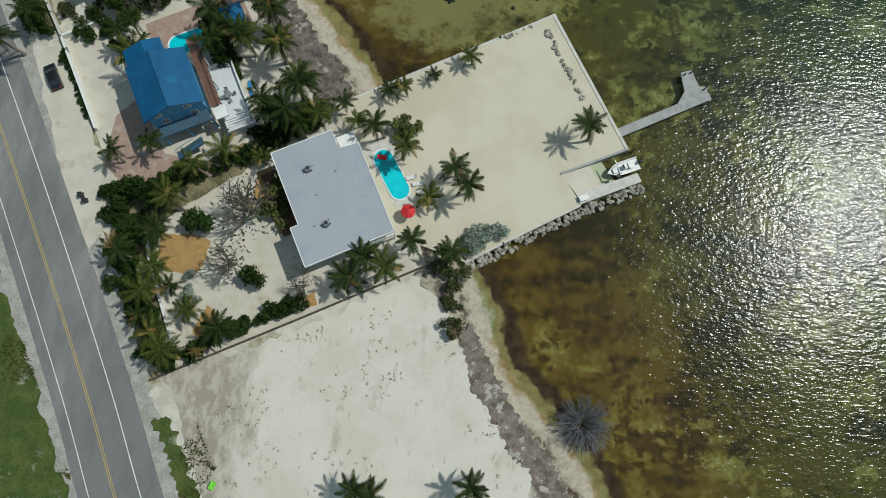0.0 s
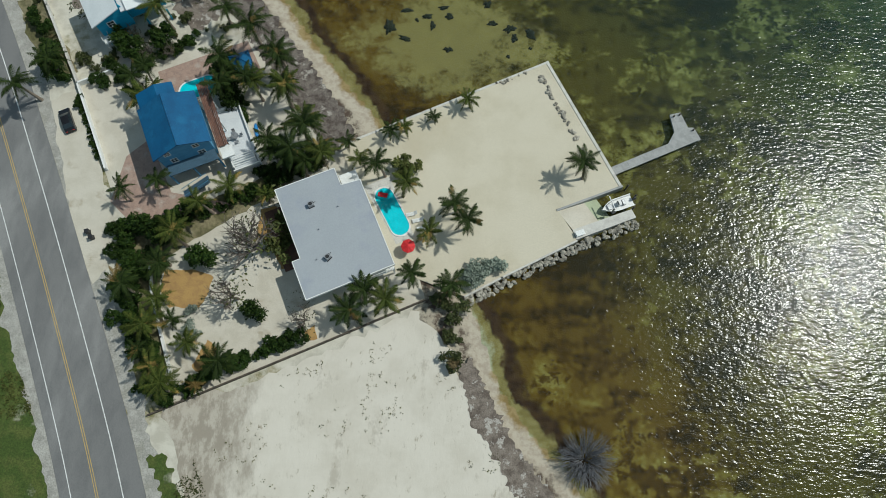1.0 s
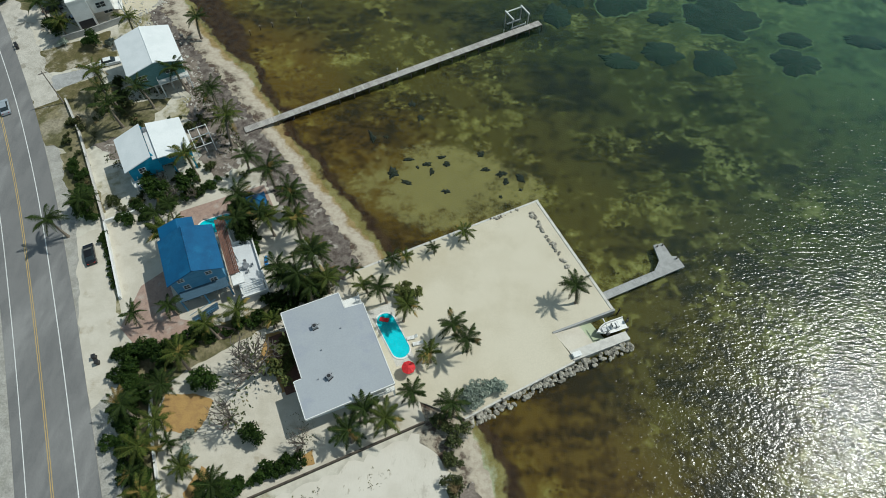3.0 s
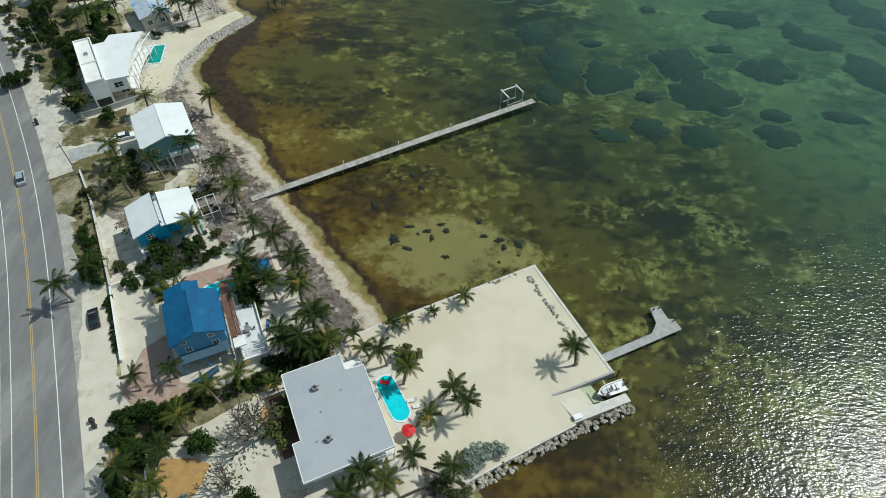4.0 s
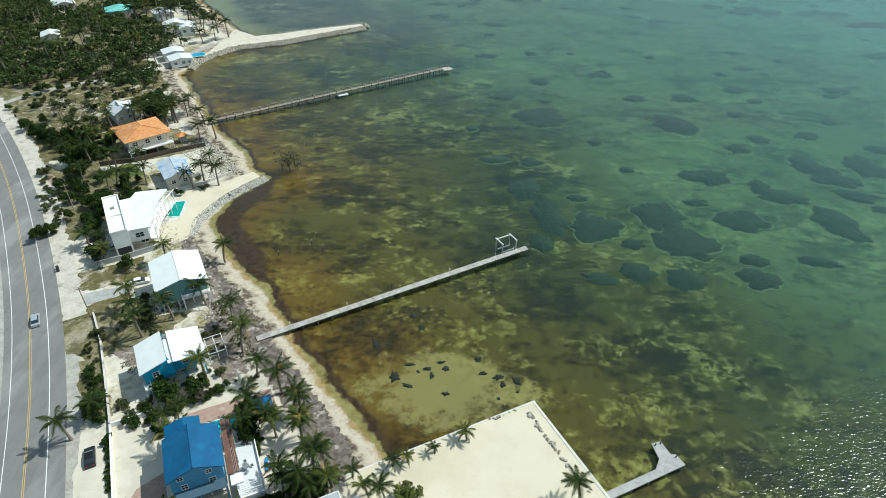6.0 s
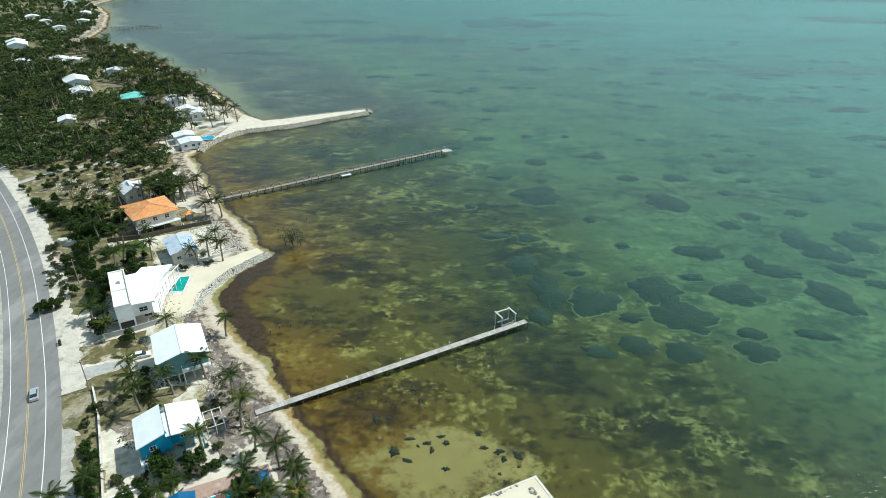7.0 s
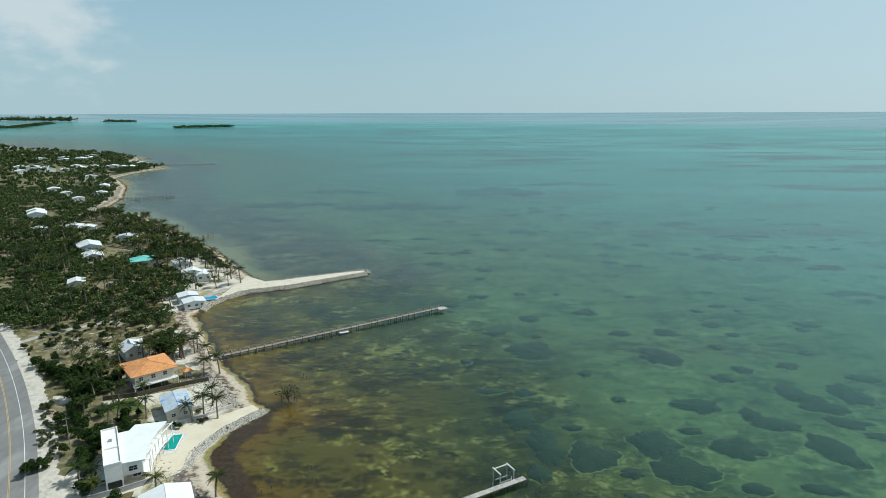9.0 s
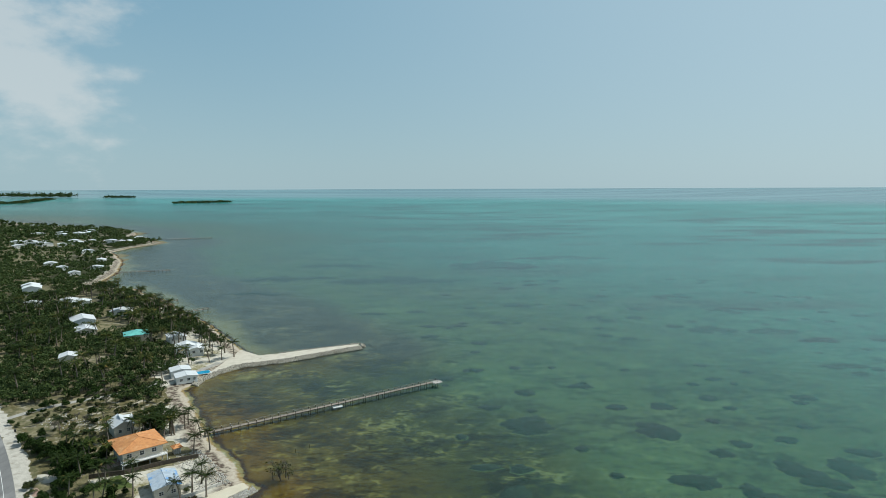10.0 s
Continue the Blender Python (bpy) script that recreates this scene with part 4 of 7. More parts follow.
def rock_heap(name, line, count, width, size, z, material, label):
    """Too many stones to count, as one body."""
    bm = bmesh.new()
    pts = smooth_line(line, 1.0)
    for i in range(count):
        k = rng.randrange(len(pts) - 1)
        d = (pts[k + 1] - pts[k]).normalized()
        r = Vector((d.y, -d.x))
        o = rng.random()
        p = pts[k].lerp(pts[k + 1], rng.random()) + r * (o * width)
        g = size * rng.uniform(0.5, 1.3)
        vs = [bm.verts.new((p.x + g * rng.uniform(.35, .6) * math.cos(q * math.tau / 5), p.y + g * rng.uniform(.35, .6) * math.sin(q * math.tau / 5), z[0] + (z[1] - z[0]) * o - 0.2)) for q in range(5)]
        us = [bm.verts.new(v.co.lerp(Vector((p.x, p.y, v.co.z)), 0.35) + Vector((0, 0, g * rng.uniform(0.35, 0.75)))) for v in vs]
        bm.faces.new(us)
        for q in range(5):
            bm.faces.new((vs[q], vs[(q + 1) % 5], us[(q + 1) % 5], us[q]))
    return tagged(part(name, bm, material), label, "rocks", kind="stuff")


rock_row("riprap", [(3.0, 52.0), (9, 55.2), (21.2, 61.9), (31.2, 66.3)], 210, 1.35, 0.66, (-0.15, -0.95), "row of grey limestone boulders along the lot's sea edge")
rock_row("riprap_corner", [(1.8, 49.5), (3.4, 52.4)], 20, 1.4, 0.66, (-0.2, -0.7), "grey limestone boulders at the corner of the lot")
rock_row("rock_border", [(15.6, 92.8), (24.6, 75.4)], 64, 0.8, 0.62, (0.22, 0.22), "line of small boulders inside the seawall", "stone")
rock_row("rock_border_north", [(13.8, 92.9), (7.9, 90.0)], 18, 0.5, 0.4, (0.2, 0.2), "line of small stones beside the seawall", "stone")
rock_heap("white_house_riprap", [(-80, 146), (-74, 152.5), (-75.0, 161), (-71, 174), (-62.0, 187.6)], 1700, 2.6, 0.52, (0.15, -0.8), M_ROCK_PALE, "pale broken rock edging the beach terrace")
rock_heap("beach_stones", [(-80, 158), (-72, 148), (-62, 136), (-52, 122)], 500, 7.0, 0.5, (0.12, 0.12), M_ROCK_PALE, "scattered bleached beach stones")
rock_heap("north_beach_stones", [(-70, 190), (-78, 201), (-90, 215)], 900, -11.0, 0.55, (0.12, 0.12), M_ROCK_PALE, "scattered bleached beach stones")
rock_heap("clearing_stones", [(-162, 252), (-148, 244), (-132, 246)], 500, 12.0, 0.6, (0.12, 0.12), M_ROCK_PALE, "scattered bleached coral stones")

SPIT = [(-122, 306), (-113, 321.5), (-102, 327.5), (-88.5, 334), (-70, 347.5), (-51, 361), (-52.5, 365), (-66, 358.5), (-81, 351.5), (-95, 344), (-106, 340), (-120, 352)]
patch("rock_groin", SPIT, 0.25, M_YARD, "sand-topped rock groin running out into the sea", "groin", 1.2, 0.5, 3.0, depth=2.5)
rock_heap("groin_rocks", [(-124, 290), (-122.5, 303), (-113, 320.5), (-102, 326.5), (-88.5, 333), (-70, 346.5), (-50.5, 360)], 1300, 3.2, 1.0, (0.3, -0.9), M_ROCK, "dark wet boulders along the groin")
rock_heap("groin_rocks_north", [(-50, 361), (-52, 366), (-66, 359.5), (-81, 352.5), (-95, 345)], 500, 2.4, 0.9, (0.3, -0.9), M_ROCK, "boulders along the far side of the groin")
# ---- beds of grass and weed on the sea floor ----
def bed_z(p):
    return float(land_height(None, offshore(np.array([[p[0], p[1]]])))[0])


def blot_mesh(x, y, w, d, turn, seed, z, rough, grow=0.0, dome=0.2):
    """A ragged, lobed outline, slightly domed."""
    n = 90
    bm = bmesh.new()
    rim, mid = [], []
    ca, sa = math.cos(turn), math.sin(turn)
    for k in range(n):
        a = k * math.tau / n
        r = 1 + rough * noise.fractal((math.cos(a) * 1.2 + seed * 5.3, math.sin(a) * 1.2, seed), 0.75, 2.2, 5)
        u, v = (w / 2 * r + grow) * math.cos(a), (d / 2 * r + grow) * math.sin(a)
        px, py = x + u * ca - v * sa, y + u * sa + v * ca
        rim.append(bm.verts.new((px, py, z - 0.3)))
        mid.append(bm.verts.new((x + (px - x) * 0.94, y + (py - y) * 0.94, z + dome * 0.6)))
    top = bm.verts.new((x, y, z + dome))
    for k in range(n):
        j = (k + 1) % n
        bm.faces.new((rim[k], rim[j], mid[j], mid[k])); bm.faces.new((mid[k], mid[j], top))
    return bm


def blot(name, x, y, w, d, turn, seed, material, label, rough=0.5, lift=0.16, halo=0.0):
    """A bed of grass or weed; the larger ones in a rim of bare, paler sand."""
    z = bed_z((x, y)) + lift
    ob = tagged(part(name, blot_mesh(x, y, w, d, turn, seed, z, rough), material, smooth=True), label, "sea grass", group="sea grass beds")
    if halo:
        part("sand_rim", blot_mesh(x, y, w, d, turn, seed, z - 0.1, rough, halo, 0.03), M_BEDRIM, ob, "pale bare sand round the bed", smooth=True)
    return ob


BEDS = [(35, 241, 22.0, 17.9, 0), (86, 236, 17.1, 17.9, 0), (85, 194, 15.8, 12.2, -10), (42, 162, 14.7, 15.8, 0), (62, 169, 14.7, 15.7, -15), (66, 154, 16.8, 15.5, -5), (64, 160, 7.4, 15.8, -20), (86, 167, 14.5, 13.2, -15), (100, 188, 6.8, 8.5, 0), (106, 181, 17.3, 8.1, -20), (114, 166, 12.2, 18.1, 10), (123, 203, 12.0, 12.8, -10), (127, 195, 14.5, 14.0, -15), (142, 203, 13.0, 16.3, 0), (129, 183, 16.5, 6.9, -15), (156, 216, 12.6, 6.9, -10), (134, 174, 10.6, 4.8, -10), (23, 184, 10.2, 13.6, -10)]
BEDS_MID = [(29, 166, 10.6, 20.0, 0), (25, 154, 6.4, 8.6, 0), (15, 204, 10.1, 4.9, 0), (27, 203, 8.0, 6.3, 5), (39, 179, 6.5, 4.4, 0), (59, 198, 4.3, 4.4, 0), (76, 177, 7.5, 4.5, 0), (80, 139, 11.1, 8.9, 0), (82, 147, 7.7, 5.7, 0), (7, 230, 4.9, 5.5, 0), (52, 219, 5.6, 5.1, 0), (39, 282, 10.6, 10.2, 0), (39, 322, 6.0, 6.9, 0), (59, 323, 3.6, 5.0, 0), (98, 266, 7.6, 5.9, 0), (114, 247, 5.7, 5.3, 0)]
BEDS_OUT = [(114, 224, 7.8, 6.8, 0), (103, 216, 8.5, 7.4, 0), (134, 228, 9.3, 6.0, 0), (125, 295, 6.1, 5.4, 0), (146, 296, 4.4, 4.6, 0), (123, 275, 8.8, 7.1, 0), (128, 262, 6.5, 5.2, 0), (18, 318, 7.1, 5.8, 0), (19, 354, 5.2, 5.8, 0), (38, 138, 8.9, 4.9, -15), (49, 141, 10.5, 7.7, -10), (61, 139, 8.9, 10.2, 0), (99, 147, 10.8, 4.7, -12), (51, 154, 6.4, 4.7, 0)]
BEDS_FAR = [(-56, 627, 103.5, 76.7, 0), (-183, 638, 54.4, 57.4, 0), (-137, 649, 36.8, 33.3, 0), (60, 746, 90.9, 119.2, 0), (186, 410, 31.0, 25.4, 0), (226, 406, 30.6, 22.3, 0), (63, 495, 21.0, 24.1, 0), (205, 536, 30.1, 23.9, 0), (-174, 553, 42.0, 31.1, 0), (-130, 751, 85.1, 44.2, 0), (161, 833, 116.5, 54.4, 0), (234, 480, 40.5, 17.5, 0), (120, 386, 11.0, 9.2, 0), (113, 450, 10.6, 12.3, 0), (-9, 391, 11.2, 10.6, 0), (15, 317, 7.6, 8.0, 0), (-55, 463, 17.6, 12.7, 0), (222, 325, 24.6, 15.2, 0), (241, 380, 21.5, 13.4, 0)]
for i, (x, y, w, d, a) in enumerate(BEDS + BEDS_MID + BEDS_OUT):
    blot("seagrass_bed", x, y, w, d, radians(a), i * 1.7, M_GRASSBED, "dark green sea grass bed under clear water", 0.42, 0.2 if i % 2 else 0.17, 0.45 + 0.012 * min(w, 20) if i < 36 and i not in (17, 18, 19) else 0.0)
for i, (x, y, w, d, a) in enumerate(BEDS_FAR):
    for k in range(3):
        blot("seagrass_bed", x + (k - 1) * w * 0.3, y + (k % 2) * d * 0.2, w * 0.55, d * 0.5, 0.0, 60 + i * 1.9 + k * 0.7, M_GRASSBED, "dark wide sea grass bed far out under the water", 0.7)
far_rng = random.Random(77)
for i in range(90):
    x, y = far_rng.uniform(-30, 330), far_rng.uniform(225, 640)
    if offshore(np.array([[x, y]]))[0] < 100:
        continue
    w = far_rng.uniform(2.2, 7.5) * (1 + (y - 225) / 500)
    blot("seagrass_bed", x, y, w * 1.35, w, radians(far_rng.uniform(-20, 20)), 90 + i * 1.1, M_GRASSBED, "small dark sea grass bed under clear water")
CLUMPS = [(-17, 112, 1.5, 5.1, 20), (-12, 102, 2.8, 3.4, 0), (-9, 100, 3.5, 1.4, -15), (-1, 98, 1.7, 1.5, 0), (-7, 118, 2.0, 2.5, 0), (-9, 122, 1.8, 2.6, 0), (-14, 112, 1.5, 1.0, 0), (-9, 106, 2.9, 1.3, 0), (-7, 104, 1.0, 0.9, 0), (-5, 105, 2.4, 1.6, 0), (-4, 103, 1.4, 2.2, 0), (-2, 107, 2.2, 1.1, 0), (-1, 105, 2.4, 1.9, 0), (6, 108, 2.4, 2.6, 0), (7, 104, 2.9, 1.4, 0), (10, 103, 3.1, 1.9, 30), (11, 101, 1.6, 2.4, 0), (14, 102, 1.9, 3.7, 30), (10, 97, 0.9, 0.9, 0), (14, 99, 0.9, 0.9, 0)]
for i, (x, y, w, d, a) in enumerate(CLUMPS):
    blot("weed_clump", x, y, w * 0.75, d * 0.75, radians(a), 40 + i * 1.3, M_WEED, "black weed clump on the sandy shallows", 0.8, -0.02)
# ---- houses ----
def window_on(house, face, u, z, w, h, wx, wy, frame_mat=M_WHITE, arch=False):
    """A window on a wall of a house in its own frame: face S, N, W or E; u along the wall, z its middle."""
    fr = new("window"); fr.parent = house
    m = {"S": pose(u, 0, z), "N": pose(u, wy, z, 0, 0, 180), "W": pose(0, u, z, 0, 0, -90), "E": pose(wx, u, z, 0, 0, 90)}[face]
    fr.matrix_basis = m
    bm = bmesh.new()
    t = 0.09
    box(bm, -w / 2 - t, w / 2 + t, -0.07, 0.05, h / 2, h / 2 + t); box(bm, -w / 2 - t, w / 2 + t, -0.1, 0.05, -h / 2 - t, -h / 2)
    box(bm, -w / 2 - t, -w / 2, -0.07, 0.05, -h / 2, h / 2); box(bm, w / 2, w / 2 + t, -0.07, 0.05, -h / 2, h / 2)
    box(bm, -0.03, 0.03, -0.06, 0.0, -h / 2, h / 2); box(bm, -w / 2, w / 2, -0.058, 0.0, -0.03, 0.03)
    part("window_frame", bm, frame_mat, fr)
    part("pane", boxed(-w / 2, w / 2, -0.03, 0.02, -h / 2, h / 2), M_GLASS, fr)
    return fr


def roof_slab(bm, quad, thick=0.18):
    """A sloping slab below four corners (counter-clockwise from above)."""
    hi = [bm.verts.new(q) for q in quad]
    lo = [bm.verts.new((x, y, z - thick)) for x, y, z in quad]
    bm.faces.new(hi); bm.faces.new(lo[::-1])
    n = len(hi)
    for i in range(n):
        bm.faces.new((lo[i], lo[(i + 1) % n], hi[(i + 1) % n], hi[i]))


def gable_house(label, at, turn, w, l, base, eave, ridge, roof_mat, wall_mat, over=0.5, wins=(), hip=0.0, ridge_at=0.5, name="house"):
    """w across, l along the ridge; on posts where base is off the ground. at is the roof's first corner."""
    h = thing(name, pose(at[0], at[1], 0, 0, 0, turn), label, "house")
    bm = bmesh.new()
    a, b, c, d = over, w - over, over, l - over
    rx = w * ridge_at
    k = (ridge - eave)
    e2 = eave - 0.12
    zl = e2 + k * over / rx - 0.1
    pts = [(a, c), (b, c), (b, d), (a, d)]
    prism(bm, pts, base, zl)
    if not hip:
        for y0, y1 in ((c, c + 0.2), (d - 0.2, d)):
            lo = [bm.verts.new(p) for p in ((a, y0, zl), (b, y0, zl), (rx, y0, ridge - 0.25))]
            hi = [bm.verts.new(p) for p in ((a, y1, zl), (b, y1, zl), (rx, y1, ridge - 0.25))]
            bm.faces.new(lo); bm.faces.new(hi[::-1])
            for i in range(3):
                j = (i + 1) % 3
                bm.faces.new((lo[j], lo[i], hi[i], hi[j]))
    part("wall", bm, wall_mat, h)
    bm = bmesh.new()
    if hip:
        e = [(0, 0, eave), (w, 0, eave), (w, l, eave), (0, l, eave)]
        r0, r1 = (rx, hip, ridge), (rx, l - hip, ridge)
        roof_slab(bm, [e[0], e[1], r0]); roof_slab(bm, [e[1], e[2], r1, r0]); roof_slab(bm, [e[2], e[3], r1]); roof_slab(bm, [e[3], e[0], r0, r1])
    else:
        roof_slab(bm, [(0, 0, eave), (rx, 0, ridge), (rx, l, ridge), (0, l, eave)])
        roof_slab(bm, [(rx, 0, ridge), (w, 0, eave), (w, l, eave), (rx, l, ridge)])
    rf = part("roof", bm, roof_mat, h)
    bm = bmesh.new()
    if hip:
        tube(bm, (rx, hip, ridge + 0.02), (rx, l - hip, ridge + 0.02), 0.09, seg=5)
        for p, q in (((0, 0), (rx, hip)), ((w, 0), (rx, hip)), ((w, l), (rx, l - hip)), ((0, l), (rx, l - hip))):
            tube(bm, (*p, eave + 0.02), (*q, ridge + 0.02), 0.08, seg=5)
    else:
        tube(bm, (rx, 0, ridge + 0.02), (rx, l, ridge + 0.02), 0.10, seg=5)
    part("ridge_cap", bm, roof_mat, rf)
    if base > 0.5:
        for x in np.linspace(a + 0.3, b - 0.3, 4):
            for y in np.linspace(c + 0.3, d - 0.3, 4):
                part("post", boxed(x - 0.16, x + 0.16, y - 0.16, y + 0.16, -0.2, base), M_CONC, h)
        part("floor_slab", boxed(a - 0.05, b + 0.05, c - 0.05, d + 0.05, base - 0.25, base - 0.01), M_CONC, h)
    for face, u, z, ww, hh in wins:
        wn = window_on(h, face, u, z, ww, hh, w, l)
        off = {"S": (0, c, 0), "N": (0, -over, 0), "W": (over, 0, 0), "E": (-over, 0, 0)}[face]
        wn.matrix_basis = Matrix.Translation(off) @ wn.matrix_basis
    return h


def balcony(house, x0, x1, y0, y1, z, mat=M_WHITE, rail=1.0):
    b = part("balcony", boxed(x0, x1, y0, y1, z - 0.2, z), mat, house)
    bm = bmesh.new()
    for x in (x0 + 0.05, x1 - 0.05):
        box(bm, x - 0.04, x + 0.04, y0, y1, z + rail - 0.06, z + rail)
    box(bm, x0, x1, y0, y0 + 0.08, z + rail - 0.06, z + rail)
    n = max(2, int((x1 - x0) / 0.5))
    for i in range(n + 1):
        x = x0 + 0.04 + (x1 - x0 - 0.08) * i / n
        box(bm, x - 0.03, x + 0.03, y0 + 0.01, y0 + 0.07, z, z + rail - 0.06)
    part("railing", bm, mat, b)
    for x in (x0 + 0.2, x1 - 0.2):
        part("post", boxed(x - 0.12, x + 0.12, y0 + 0.1, y0 + 0.34, -0.1, z - 0.2), mat, house)
    return b


# the flat-roofed house
flat = thing("house", pose(-20.6, 49.7, 0, 0, 0, 25), "grey flat-roofed house with white trim, beside the pool", "house")
plan = [(0, 0), (14.1, 0), (14.2, 14.9), (11.1, 15.2), (11.1, 18.3), (1.3, 18.4), (1.3, 6.3), (0, 6.3)]
part("wall", prism(bmesh.new(), [(1.2, 1.6), (12.6, 1.2), (12.6, 14.2), (10.3, 14.4), (10.3, 17.5), (2.4, 17.5), (2.4, 6.6), (1.2, 6.6)], -0.1, 5.1), M_WHITE, flat)
roof = part("roof", prism(bmesh.new(), plan, 5.25, 5.6), M_ROOF_GREY, flat, "smooth grey roof membrane")
bm = bmesh.new()
for p, q in zip(plan, plan[1:] + plan[:1]):
    p, q = Vector(p), Vector(q)
    d = (q - p).normalized(); s = Vector((d.y, -d.x)) * 0.09
    prism(bm, ccw([tuple(p + s), tuple(q + s), tuple(q - s * 0.4), tuple(p - s * 0.4)]), 5.1, 5.66)
part("fascia", bm, M_WHITE, roof, "white roof edge")
part("soffit", prism(bmesh.new(), [(0.05, 0.05), (14.0, 0.05), (14.1, 14.8), (1.4, 14.8), (1.4, 6.2), (0.05, 6.2)], 5.1, 5.24), M_WHITE, flat)
for x, y in ((3.6, 5.2), (9.5, 12.0), (5.5, 9.6)):
    part("vent_pipe", tube(bmesh.new(), (x, y, 5.58), (x, y, 6.0), 0.07), M_METAL, roof)
for face, u, z in (("S", 4, 3.9), ("S", 8, 3.9), ("W", 9, 3.9), ("W", 13, 3.9), ("E", 4, 3.7), ("E", 8, 3.7), ("E", 12, 3.7)):
    wn = window_on(flat, face, u, z, 1.5, 1.2, 12.6, 17.5)
    wn.matrix_basis = Matrix.Translation((2.4 if face == "W" else 0, 1.45 if face == "S" else 0, 0)) @ wn.matrix_basis
balcony(flat, 8.5, 14.0, -0.1, 1.3, 3.0)
balcony(flat, 11.3, 14.2, 15.1, 18.0, 3.0)
# brown timber strip stands in for the house's shadow on the ochre bed
part("deck", boxed(-2.2, 1.1, 7.0, 17.8, -0.05, 0.35), M_WOOD_BROWN, flat, "dark timber strip standing in for shade under the eave")


def ac_unit(m):
    u = thing("air_conditioner", m, "small grey rooftop air conditioner on the flat roof", "air conditioner", "rooftop units")
    part("case", boxed(-0.42, 0.42, -0.36, 0.36, 0.1, 0.8, 0.04), M_METAL, u)
    part("fan_grille", tube(bmesh.new(), (0, 0, 0.8), (0, 0, 0.86), 0.3, 0.27, 14), M_BLACK, u)
    part("stand", boxed(-0.5, 0.5, -0.45, -0.3, -0.01, 0.1), M_BLACK, u); part("stand", boxed(-0.5, 0.5, 0.3, 0.45, -0.01, 0.1), M_BLACK, u)
    part("pipe", tube(bmesh.new(), (0.42, 0.1, 0.3), (0.85, 0.3, 0.02), 0.04), M_BLACK, u)
    return u


ac = ac_unit(pose(-21.3, 64.6, 5.6, 0, 0, 30))
copy_thing(ac, pose(-17.9, 56.3, 5.6, 0, 0, 50))

# the blue house
W2, L2 = 9.4, 9.6
blue = gable_house("bright blue gabled house with blue walls and white-framed windows", (-46.0, 70.1), 25, W2, L2, 2.4, 7.6, 9.7, M_ROOF_BLUE, M_BLUE_WALL, 0.55,
                   [("S", 2.2, 7.3, 0.9, 0.8), ("S", 6.7, 7.0, 0.9, 0.8), ("S", 2.5, 5.0, 0.9, 1.1), ("S", 6.9, 4.6, 1.0, 1.1), ("W", 3, 5.2, 0.9, 1.1), ("W", 6.5, 5.2, 0.9, 1.1)])
part("lower_storey", boxed(1.2, 8.4, 1.6, 8.8, -0.1, 2.2), M_BLUE_WALL, blue)
bm = bmesh.new()
roof_slab(bm, [(0.6, 9.4, 7.9), (4.0, 9.4, 8.9), (4.0, 12.2, 8.9), (0.6, 12.2, 7.9)]); roof_slab(bm, [(4.0, 9.4, 8.9), (6.6, 9.4, 8.1), (6.6, 12.2, 8.1), (4.0, 12.2, 8.9)])
part("rear_roof", bm, M_ROOF_BLUE, blue)
part("rear_wall", boxed(1.1, 6.2, 8.8, 11.8, -0.1, 7.7), M_BLUE_WALL, blue)
bm = bmesh.new()
roof_slab(bm, [(0.8, -1.1, 3.6), (8.8, -1.1, 3.6), (8.8, 0.7, 4.2), (0.8, 0.7, 4.2)])
part("porch_roof", bm, M_SLATE, blue)
stair = part("outside_stair", boxed(0.2, 1.6, -4.2, -3.0, 0, 0.05), M_BLUE_WALL, blue)
for i in range(12):
    part("step", boxed(1.0 + i * 0.42, 1.42 + i * 0.42, -3.9, -2.5, 0.02 + i * 0.19, 0.1 + i * 0.19), M_SLATE, stair)
bm = bmesh.new()
for y in (-3.9, -2.5):
    tube(bm, (1.0, y, 1.0), (6.0, y, 3.2), 0.05, seg=5)
part("stair_rail", bm, M_BLUE_WALL, stair)
for x in (0.7, 4.5, 8.7):
    part("post", boxed(x - 0.14, x + 0.14, -1.0, -0.75, -0.1, 3.5), M_BLUE_WALL, blue)
dk = new("upper_deck"); dk.parent = blue
for i in range(7):
    part("board", boxed(9.5 + i * 0.25, 9.72 + i * 0.25, 0.0, 12.4, 4.92, 5.0), M_WOOD_BROWN, dk)
bm = bmesh.new()
tube(bm, (11.3, 0, 6.0), (11.3, 12.4, 6.0), 0.05, seg=5)
for i in range(14):
    box(bm, 11.27, 11.33, i * 0.95, i * 0.95 + 0.06, 4.9, 6.0)
part("railing", bm, M_WOOD_BROWN, dk)
for y in (0.3, 4.2, 8.2, 12.1):
    part("post", boxed(11.1, 11.3, y - 0.1, y + 0.1, -0.1, 4.9), M_WHITE, dk)
part("balcony_box", boxed(9.6, 11.6, -2.0, 0.0, 4.3, 4.6), M_WHITE, blue)
terr = thing("terrace", blue.matrix_basis @ pose(12.4, 2.0, 0), "white walled roof terrace beside the blue house", "terrace")
part("terrace_floor", boxed(-2.2, 2.2, -5.5, 6.2, -0.1, 1.9), M_ROOF_PALE, terr)
bm = bmesh.new()
box(bm, 2.1, 2.3, -5.6, 6.3, 1.9, 2.5); box(bm, -2.2, 2.1, -5.6, -5.4, 1.9, 2.5); box(bm, -2.2, 2.1, 6.1, 6.3, 1.9, 2.5)
part("parapet", bm, M_WHITE, terr)
for i in range(5):
    part("slat", boxed(-2.1, 1.9, -5.2 + i * 0.42, -5.1 + i * 0.42, 3.0, 3.08), M_WHITE, terr)
for x in (-2.0, 1.8):
    part("post", boxed(x, x + 0.1, -5.2, -3.4, 1.9, 3.0), M_WHITE, terr)
